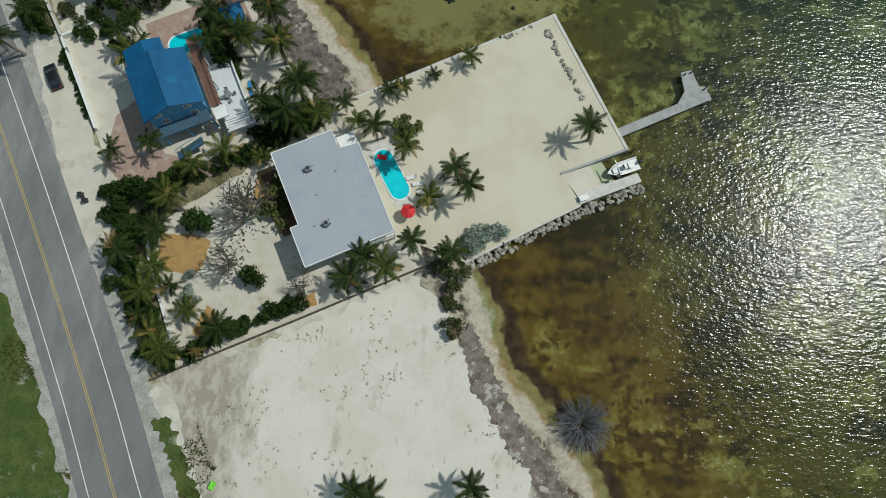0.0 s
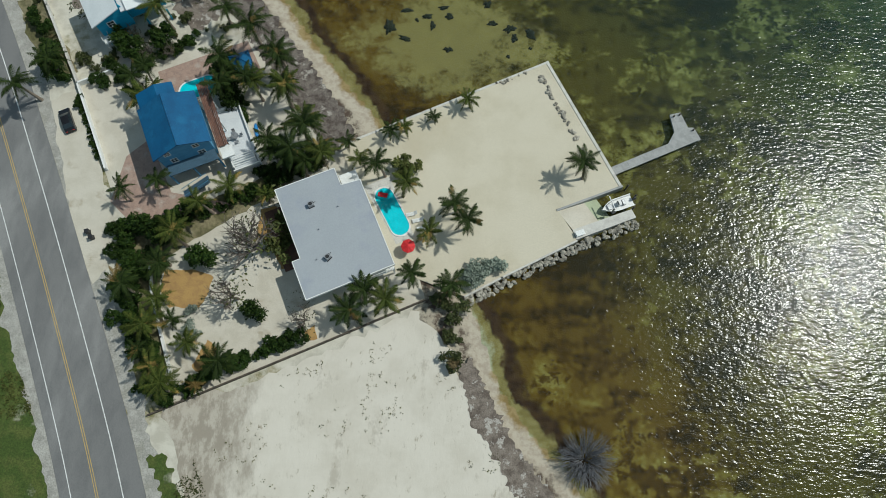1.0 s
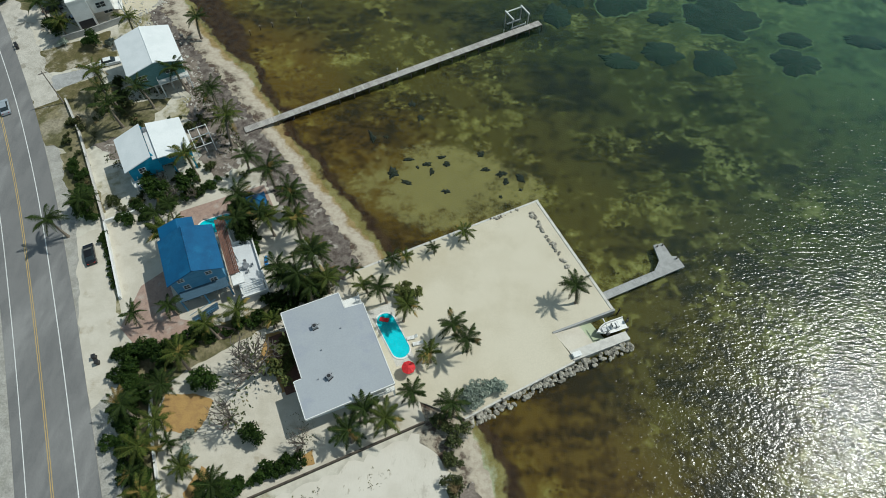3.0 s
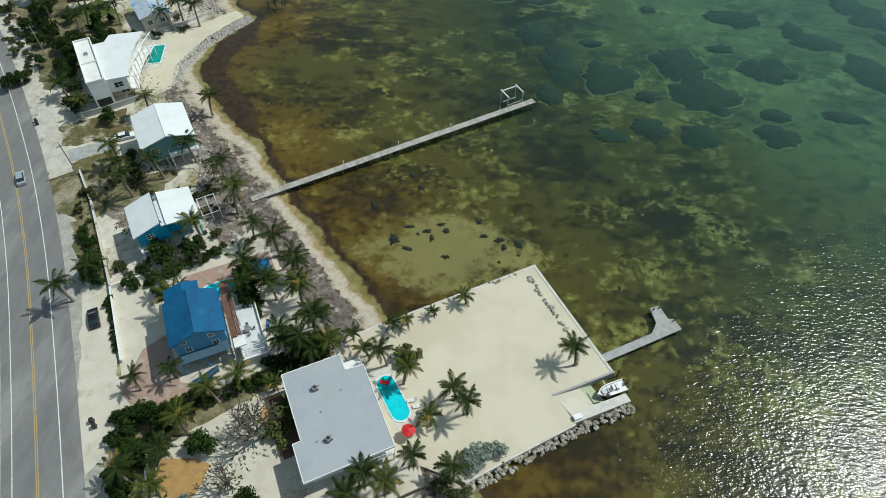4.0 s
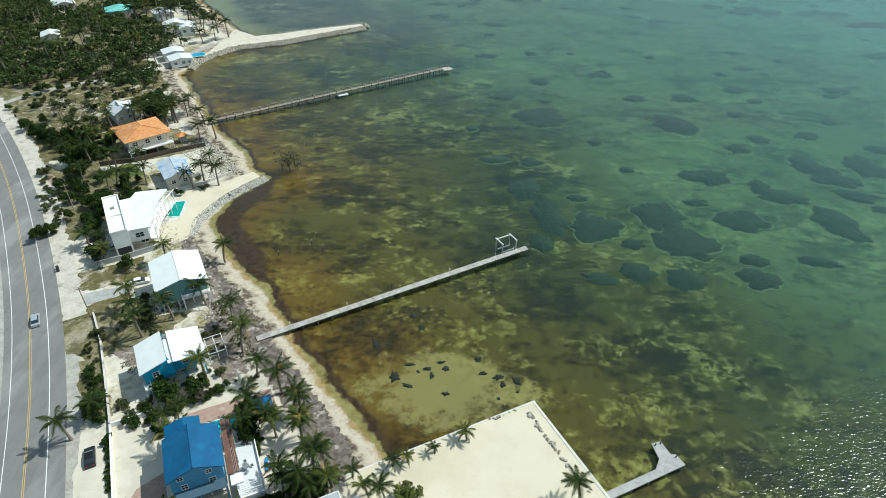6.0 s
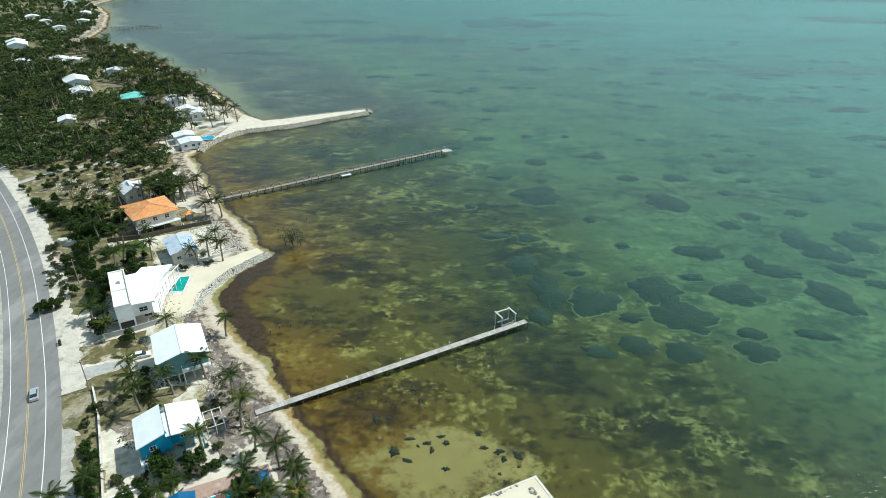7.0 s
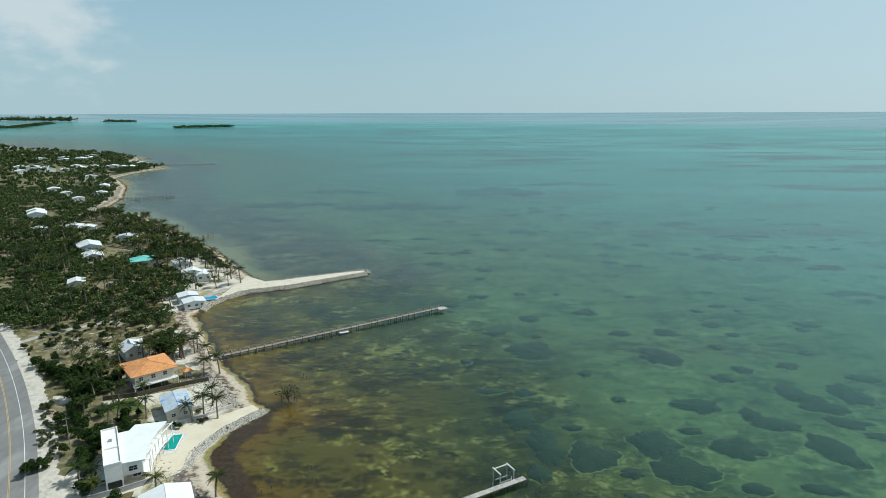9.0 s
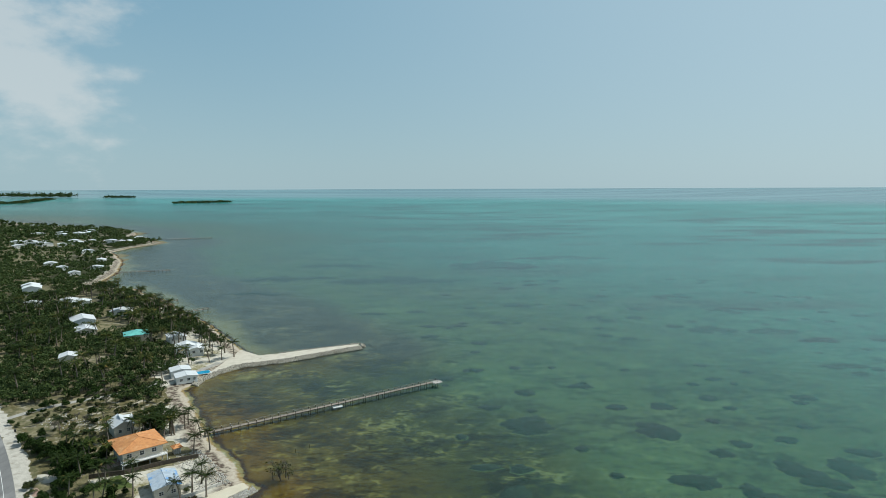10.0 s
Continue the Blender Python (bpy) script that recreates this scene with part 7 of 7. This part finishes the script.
rng = random.Random(31)
p1 = pier("bleached timber pier running out from the beach", (-43.6, 111.6), (20.4, 148.4), 1.7, 0.35, 3.4, 0.0, M_WOOD_GREY, rails=False)
lift = thing("boat_lift", pose(15.5, 147.4, 0, 0, 0, 30), "white frame of a boat lift at the pier's end", "boat lift")
for x in (-2.2, 2.2):
    for y in (0, 3.2):
        part("post", tube(bmesh.new(), (x, y, -3.2), (x, y, 2.6), 0.13, seg=7), M_WOOD_GREY, lift)
    part("beam", boxed(x - 0.12, x + 0.12, -0.3, 3.5, 2.6, 2.85), M_PLASTIC, lift)
part("top_beam", boxed(-2.2, 2.2, 3.1, 3.3, 2.4, 2.6), M_PLASTIC, lift)
part("cradle", boxed(-2.0, 2.0, 0.5, 0.8, -0.6, -0.35), M_METAL, lift); part("cradle", boxed(-2.0, 2.0, 2.4, 2.7, -0.6, -0.35), M_METAL, lift)
for x in (8, 22, 36, 50, 64, 70):
    lp = thing("dock_lamp", p1.matrix_basis @ pose(x, 0.75, 0.35), "small white lamp post on the pier", "lamp", "pier lamps")
    part("pole", tube(bmesh.new(), (0, 0, 0), (0, 0, 0.9), 0.04, seg=6), M_PLASTIC, lp); part("shade", tube(bmesh.new(), (0, 0, 0.9), (0, 0, 1.1), 0.12, 0.06, 8), M_PLASTIC, lp)
p2 = pier("long grey timber pier with tall piles", (-93.5, 229.0), (-3.4, 291.8), 1.9, 0.6, 3.3, 1.15, M_WOOD, boards=False, post_out=0.05)
part("end_platform", boxed(107, 111.5, -3.0, 1.2, 0.45, 0.62), M_WOOD_GREY, p2)
fl = thing("floating_dock", pose(-47.1, 260.5, SEA, 0, 0, 30), "white floating dock beside the pier", "floating dock")
part("deck", boxed(-2.2, 2.2, -1.2, 1.2, 0.1, 0.5, 0.06), M_PLASTIC, fl)
for x in (-1.6, 1.6):
    part("float", tube(bmesh.new(), (x, -1.1, -0.05), (x, 1.1, -0.05), 0.3, seg=10), M_BLUE, fl)
for a, b in (((-216, 444), (-186.5, 473.5)), ((-256, 489), (-226, 509.6)), ((-374, 677), (-316, 696))):
    pier("distant timber pier on dark piles", a, b, 1.8, 0.6, 4.0, 1.2, M_WOOD, boards=False)
part_far = pier("distant rock and timber jetty", (-560, 1110), (-440, 1150), 5, 0.3, 12, 0.2, M_WOOD, rails=False, boards=False)

dock = thing("concrete_dock", pose(28.6, 74.4, 0, 0, 0, 25.5), "grey concrete L-shaped dock on piles", "dock")
n = 11
for i in range(n):
    part("slab", boxed(-1.4 + i * 1.22, -1.4 + (i + 1) * 1.22 - 0.02, 0.0, 1.5, -0.45, -0.15 + 0.004 * (i % 2)), M_CONC_GREY, dock)
part("head", prism(bmesh.new(), [(10.4, 1.52), (12.1, 0.0), (15.9, 0.0), (15.9, 2.4), (15.0, 2.8), (15.2, 5.9), (13.3, 6.2), (12.4, 3.0)], -0.46, -0.14), M_CONC_GREY, dock)
for x in (0, 4, 8, 12, 15.3):
    for y in (0.25, 1.25):
        part("post", tube(bmesh.new(), (x, y, -3.2), (x, y, -0.45), 0.16, seg=8), M_CONC_GREY, dock)
for x, y in ((13.7, 5.6), (14.8, 5.5), (15.5, 2.0)):
    part("post", tube(bmesh.new(), (x, y, -3.2), (x, y, 0.35), 0.14, seg=8), M_PILE, dock)


# ---- pools ----
def pool(name, pts, material, label, z=0.19, kerb=0.3):
    """A sunk basin with a pale rim, seen through still water."""
    p = thing(name, pose(*pts[0], 0), label, "pool")
    c = Vector((sum(q[0] for q in pts) / len(pts), sum(q[1] for q in pts) / len(pts)))
    q = ccw([tuple(v) for v in pts])
    o = Vector(pts[0])
    bm = bmesh.new()
    inn = [Vector(v) for v in q]
    out = [v + (v - c).normalized() * kerb for v in inn]
    n = len(inn)
    def ring(pp, zz):
        return [bm.verts.new((v.x - o.x, v.y - o.y, zz)) for v in pp]
    a, b, e = ring(out, 0.0), ring(out, z + 0.1), ring(inn, z + 0.1)
    g = ring(inn, z + 0.025)
    for i in range(n):
        j = (i + 1) % n
        bm.faces.new((a[i], a[j], b[j], b[i])); bm.faces.new((b[i], b[j], e[j], e[i])); bm.faces.new((e[i], e[j], g[j], g[i]))
    part("rim", bm, M_WHITE, p, "white pool rim")
    bm = bmesh.new()
    bm.faces.new(ring(inn, z + 0.03))
    part("basin", bm, material, p)
    bm = bmesh.new()
    bm.faces.new(ring(inn, z + 0.07))
    w = part("pool_water", bm, M_POOL_WATER, p)
    return p


def stadium(a, b, r, n=10):
    a, b = Vector(a), Vector(b)
    d = (b - a).normalized()
    t = math.atan2(d.y, d.x)
    return [tuple(b + Vector((r * math.cos(t - math.pi / 2 + k * math.pi / n), r * math.sin(t - math.pi / 2 + k * math.pi / n)))) for k in range(n + 1)] + \
           [tuple(a + Vector((r * math.cos(t + math.pi / 2 + k * math.pi / n), r * math.sin(t + math.pi / 2 + k * math.pi / n)))) for k in range(n + 1)]


patch("pool_deck", [(-14.2, 70.2), (-10, 72.2), (-5.2, 61.8), (-8.2, 60.4), (-8.8, 61.6)], 0.12, M_CONC, "pale pool surround", "paving")
pool("swimming_pool", stadium((-10.6, 68.5), (-7.75, 63.5), 1.55), M_POOL_LINER, "turquoise swimming pool with rounded ends")
pool("swimming_pool", stadium((-45.7, 86.9), (-42.7, 88.3), 1.75), M_POOL_LINER, "turquoise pool behind the blue house")
pool("swimming_pool", [(-84.2, 170.0), (-81.2, 170.6), (-79.9, 162.2), (-83.2, 161.6)], M_POOL_GREEN, "green rectangular pool beside the white house")
pool("swimming_pool", [(-129.5, 309.5), (-124.0, 312.5), (-121.0, 308.0), (-126.5, 305.0)], M_POOL_BLUE, "blue pool beside the beach house")
patch("pool_terrace", [(-87.6, 168.5), (-84.6, 171.5), (-79.9, 171.8), (-78.9, 160.8), (-83, 158.4), (-85.5, 160)], 0.1, M_CONC, "pale pool terrace", "paving")


# ---- things on the lot ----
def lounger(m):
    s = thing("sun_lounger", m, "white plastic sun lounger on the sand", "sun lounger", "sun loungers")
    for i in range(6):
        part("slat", boxed(-0.95 + i * 0.22, -0.95 + i * 0.22 + 0.19, -0.32, 0.32, 0.32, 0.36), M_PLASTIC, s)
    bk = bmesh.new(); box(bk, 0, 0.7, -0.32, 0.32, 0, 0.05); bmesh.ops.rotate(bk, verts=bk.verts, cent=(0, 0, 0), matrix=Matrix.Rotation(radians(-35), 3, "Y")); bmesh.ops.translate(bk, verts=bk.verts, vec=(0.36, 0, 0.33))
    part("backrest", bk, M_PLASTIC, s)
    for x in (-0.85, 0.3):
        for y in (-0.3, 0.24):
            part("leg", boxed(x, x + 0.06, y, y + 0.06, 0, 0.32), M_PLASTIC, s)
    return s


l1 = lounger(pose(-5.9, 65.6, 0.1, 0, 0, 15))
copy_thing(l1, pose(-4.8, 64.6, 0.1, 0, 0, 14)); copy_thing(l1, pose(-4.0, 63.3, 0.1, 0, 0, 16))

um = thing("parasol", pose(-6.1, 59.6, 0.1), "open red canvas parasol beside the pool", "parasol")
part("pole", tube(bmesh.new(), (0, 0, 0), (0, 0, 2.4), 0.03, seg=8), M_METAL, um)
part("base", tube(bmesh.new(), (0, 0, 0), (0, 0, 0.1), 0.28, 0.24, 14), M_CONC_GREY, um)
for k in range(8):
    bm = bmesh.new()
    a0, a1 = k * math.tau / 8, (k + 1) * math.tau / 8
    v = [bm.verts.new((0, 0, 2.55)), bm.verts.new((1.15 * math.cos(a0), 1.15 * math.sin(a0), 2.05)), bm.verts.new((1.08 * math.cos((a0 + a1) / 2), 1.08 * math.sin((a0 + a1) / 2), 2.0)), bm.verts.new((1.15 * math.cos(a1), 1.15 * math.sin(a1), 2.05))]
    bm.faces.new(v)
    part("canopy_panel", bm, M_RED, um)
    part("rib", tube(bmesh.new(), (0, 0, 2.5), (1.14 * math.cos(a0), 1.14 * math.sin(a0), 2.03), 0.012, seg=4), M_METAL, um)
tbl = thing("garden_table", pose(-6.1, 59.6, 0.1) @ pose(0.25, 0, 0), "small white garden table under the parasol", "table")
part("tabletop", tube(bmesh.new(), (0, 0, 0.68), (0, 0, 0.72), 0.45, seg=16), M_PLASTIC, tbl); part("leg", tube(bmesh.new(), (0.2, 0, 0), (0.2, 0, 0.68), 0.04, seg=6), M_PLASTIC, tbl)
fm = thing("pool_float", pose(-10.9, 68.8, 0.265, 0, 0, -10), "red inflatable pool float on the water", "pool float")
part("mattress", boxed(-0.8, 0.8, -0.38, 0.38, 0, 0.14, 0.06), M_RED, fm); part("pillow", boxed(0.5, 0.8, -0.36, 0.36, 0.14, 0.24, 0.04), M_RED, fm)
gc = thing("crate", pose(-32.8, 17.6, 0.02, 0, 0, 70), "lime green plastic crate lying on the fill", "crate")
part("body", boxed(-0.55, 0.55, -0.35, 0.35, 0, 0.5, 0.06), M_LIME, gc); part("lid", boxed(-0.6, 0.6, -0.4, 0.4, 0.5, 0.58, 0.02), M_LIME, gc)

bt = thing("motorboat", pose(28.1, 68.7, -0.2, 0, 0, 202), "white open motorboat with a centre console in the slip", "boat")
bm = bmesh.new()
sec = []
for i in range(9):
    s = i / 8
    hw = 1.08 * (1 - max(0, (s - 0.5) / 0.5) ** 2.2) + 0.02
    x = -2.7 + 5.5 * s
    z = 0.12 * s * s
    sec.append([bm.verts.new(p) for p in ((x, 0, -0.55 + 0.35 * max(0, s - 0.6)), (x, hw * 0.8, -0.3 + 0.2 * s), (x, hw, 0.35 + z), (x, hw * 0.86, 0.35 + z), (x, hw * 0.8, 0.0), (x, -hw * 0.8, 0.0), (x, -hw * 0.86, 0.35 + z), (x, -hw, 0.35 + z), (x, -hw * 0.8, -0.3 + 0.2 * s))])
for p, q in zip(sec, sec[1:]):
    for k in range(9):
        bm.faces.new((p[k], p[(k + 1) % 9], q[(k + 1) % 9], q[k]))
bm.faces.new(sec[0][::-1]); bm.faces.new(sec[-1])
bmesh.ops.recalc_face_normals(bm, faces=bm.faces)
part("hull", bm, M_PLASTIC, bt)
part("console", boxed(-0.5, 0.15, -0.4, 0.4, 0.0, 0.95, 0.06), M_PLASTIC, bt); part("windscreen", boxed(0.12, 0.2, -0.36, 0.36, 0.95, 1.3), M_GLASS, bt)
part("seat", boxed(-1.3, -0.8, -0.5, 0.5, 0.0, 0.6, 0.05), M_METAL, bt); part("bow_cushion", boxed(1.0, 1.8, -0.45, 0.45, 0.0, 0.3, 0.05), M_METAL, bt)
om = part("outboard", boxed(-3.15, -2.72, -0.2, 0.2, 0.25, 0.95, 0.08), M_BLACK, bt); part("outboard_leg", boxed(-3.0, -2.85, -0.07, 0.07, -0.7, 0.25), M_BLACK, om)
for y in (-0.75, 0.75):
    part("grab_rail", tube(bmesh.new(), (0.6, y, 0.62), (2.3, y * 0.35, 0.7), 0.025, seg=5), M_METAL, bt)
bl = thing("boat_hoist", pose(27.0, 67.2, 0.2, 0, 0, 22), "grey metal boat hoist arm beside the slip", "hoist")
part("post", boxed(-0.12, 0.12, -0.12, 0.12, 0, 2.0), M_METAL, bl); part("arm", boxed(-0.07, 0.07, -0.1, 2.2, 1.9, 2.05), M_METAL, bl); part("winch", boxed(-0.3, 0.3, -0.45, -0.12, 0.5, 0.95, 0.04), M_BLACK, bl)
bx = thing("dock_box", pose(21.6, 63.3, 0.2, 0, 0, 22), "white dock box at the slip", "storage box")
part("body", boxed(-0.7, 0.7, -0.4, 0.4, 0, 0.5, 0.03), M_PLASTIC, bx); part("lid", boxed(-0.75, 0.75, -0.45, 0.45, 0.5, 0.6, 0.02), M_PLASTIC, bx)
for x, y in ((29.8, 71.9), (31.0, 70.2), (30.6, 68.1)):
    pp = thing("mooring_pile", pose(x, y, 0), "dark timber mooring pile in the water", "pile", "mooring piles")
    part("shaft", tube(bmesh.new(), (0, 0, -3), (0, 0, 0.9), 0.15, 0.13, 8), M_PILE, pp)


for x, y in [(-38.4, 154.6), (-39.1, 150.9), (-35.7, 148.7), (-44.2, 146.4), (-46.9, 145.3), (-49.0, 143.4), (-50.5, 219.6), (-52.9, 212.6), (-54.8, 215.5)]:
    pp = thing("mooring_pile", pose(x, y, 0), "short weathered stake standing in the shallows", "pile", "stakes in the shallows")
    part("shaft", tube(bmesh.new(), (0, 0, -2.6), (0.05, 0, 0.15), 0.13, 0.10, 7), M_PILE, pp)
    part("cap", tube(bmesh.new(), (0.05, 0, 0.15), (0.05, 0, 0.24), 0.14, 0.05, 7), M_CONC, pp)


# ---- vehicles ----
def car(m, mat, label, pickup=False, L=4.6, W=1.8):
    c = thing("car", m, label, "car")
    bm = bmesh.new()
    prof = [(-L / 2, 0.35), (-L / 2 + 0.05, 0.8), (-L / 2 + 0.9, 0.95), (L / 2 - 1.2, 0.92), (L / 2 - 0.1, 0.72), (L / 2, 0.4)]
    lo = [[bm.verts.new((x, y, z)) for x, z in prof] + [bm.verts.new((L / 2, y, 0.25)), bm.verts.new((-L / 2, y, 0.25))] for y in (-W / 2, -W / 2 + 0.12, W / 2 - 0.12, W / 2)]
    for q in (0, 3):
        for v in lo[q]:
            if v.co.z > 0.6:
                v.co.z -= 0.07
    for p, q in zip(lo, lo[1:]):
        for k in range(8):
            bm.faces.new((p[k], p[(k + 1) % 8], q[(k + 1) % 8], q[k]))
    bm.faces.new(lo[0][::-1]); bm.faces.new(lo[3])
    bmesh.ops.recalc_face_normals(bm, faces=bm.faces)
    part("body", bm, mat, c)
    x0, x1 = (-0.4, 1.0) if pickup else (-L / 2 + 0.7, 0.95)
    bm = bmesh.new()
    b = [bm.verts.new(p) for p in ((x0 - 0.15, -W / 2 + 0.1, 0.9), (x1 + 0.35, -W / 2 + 0.1, 0.9), (x1 + 0.35, W / 2 - 0.1, 0.9), (x0 - 0.15, W / 2 - 0.1, 0.9))]
    t = [bm.verts.new(p) for p in ((x0 + 0.4, -W / 2 + 0.28, 1.42), (x1 - 0.5, -W / 2 + 0.28, 1.42), (x1 - 0.5, W / 2 - 0.28, 1.42), (x0 + 0.4, W / 2 - 0.28, 1.42))]
    for i in range(4):
        bm.faces.new((b[i], b[(i + 1) % 4], t[(i + 1) % 4], t[i]))
    bm.faces.new(t)
    part("greenhouse", bm, M_GLASS, c, "dark tinted glass")
    part("roof", boxed(x0 + 0.42, x1 - 0.52, -W / 2 + 0.27, W / 2 - 0.27, 1.40, 1.47, 0.03), mat, c)
    for x in (-L / 2 + 0.85, L / 2 - 0.9):
        for y in (-W / 2 + 0.02, W / 2 - 0.22):
            wl = part("wheel", tube(bmesh.new(), (x, y, 0.32), (x, y + 0.2, 0.32), 0.32, seg=14), M_TYRE, c)
            part("rim", tube(bmesh.new(), (x, y - 0.01, 0.32), (x, y + 0.21, 0.32), 0.19, seg=10), M_METAL, wl)
    for y in (-0.7, 0.45):
        part("headlight", boxed(L / 2 - 0.1, L / 2 + 0.01, y, y + 0.25, 0.55, 0.7, 0.02), M_PLASTIC, c)
        part("tail_light", boxed(-L / 2 - 0.01, -L / 2 + 0.05, y, y + 0.25, 0.65, 0.8, 0.01), M_RED, c)
    return c


car(pose(-65.6, 80.2, 0.04, 0, 0, 118), M_CAR_BLACK, "black car parked on the sandy strip")
car(pose(-96.2, 116.3, 0.136, 0, 0, 121), M_CAR_SILVER, "silver car driving on the road")
car(pose(-98.3, 149.6, 0.04, 0, 0, 30), M_CAR_BLACK, "black car parked by the white house")
car(pose(-91.0, 146.2, 0.04, 0, 0, 35), M_CAR_SILVER, "silver car parked by the white house")
car(pose(-78.3, 131.2, 0.04, 0, 0, 25), M_CAR_WHITE, "white car parked beside the stilt house")
car(pose(-205, 271.5, 0.04, 0, 0, 40), M_CAR_RED, "red pickup truck parked by the road", True, 5.2)
ky = thing("kayak", pose(-83.2, 145.2, 0.03, 0, 0, 20), "orange kayak lying on the ground", "kayak")
bm = bmesh.new(); bmesh.ops.create_uvsphere(bm, u_segments=14, v_segments=7, radius=1, matrix=Matrix.Translation((0, 0, 0.2)) @ Matrix.Diagonal((1.7, 0.36, 0.2, 1)))
part("hull", bm, M_ORANGE, ky, smooth=True); part("cockpit", tube(bmesh.new(), (0, 0, 0.36), (0, 0, 0.41), 0.3, seg=12), M_BLACK, ky)
ky2 = thing("kayak", pose(-33.2, 79.6, 0.03, 0, 0, 105), "light blue kayak lying on the sand", "kayak")
bm = bmesh.new(); bmesh.ops.create_uvsphere(bm, u_segments=14, v_segments=7, radius=1, matrix=Matrix.Translation((0, 0, 0.2)) @ Matrix.Diagonal((1.6, 0.36, 0.2, 1)))
part("hull", bm, M_BLUE, ky2, smooth=True); part("cockpit", tube(bmesh.new(), (0, 0, 0.36), (0, 0, 0.41), 0.3, seg=12), M_BLACK, ky2)


def bin_at(m):
    b = thing("wheelie_bin", m, "dark wheeled rubbish bin at the roadside", "bin", "roadside bins")
    part("body", boxed(-0.3, 0.3, -0.33, 0.33, 0.05, 1.0, 0.05), M_BLACK, b); part("lid", boxed(-0.33, 0.33, -0.38, 0.36, 1.0, 1.07, 0.02), M_BLACK, b)
    for x in (-0.28, 0.2):
        part("wheel", tube(bmesh.new(), (x, 0.33, 0.12), (x + 0.08, 0.33, 0.12), 0.12, seg=8), M_TYRE, b)
    return b


b0 = bin_at(pose(-58.2, 60.5, 0.02, 0, 0, 20))
for x, y in ((-57.4, 59.6), (-101.3, 135.4), (-101.9, 136.3), (-130.6, 181.5), (-134.8, 191.0), (-170, 232)):
    copy_thing(b0, pose(x, y, 0.03, 0, 0, 25))


# ---- poles along the road ----
def pole_at(x, y, turn):
    p = thing("utility_pole", pose(x, y, 0, 0, 0, turn), "grey timber utility pole beside the road", "pole", "utility poles")
    part("shaft", tube(bmesh.new(), (0, 0, -0.2), (0, 0, 9.0), 0.15, 0.1, 8), M_WOOD, p)
    part("crossarm", boxed(-0.9, 0.9, -0.06, 0.06, 8.3, 8.42), M_WOOD, p)
    for k in (-0.8, 0.8):
        part("insulator", tube(bmesh.new(), (k, 0, 8.42), (k, 0, 8.6), 0.05, 0.03, 6), M_CONC, p)
    return p


for x, y in ((-84.5, 118.5), (-112.5, 165.0)):
    pole_at(x, y, 30)
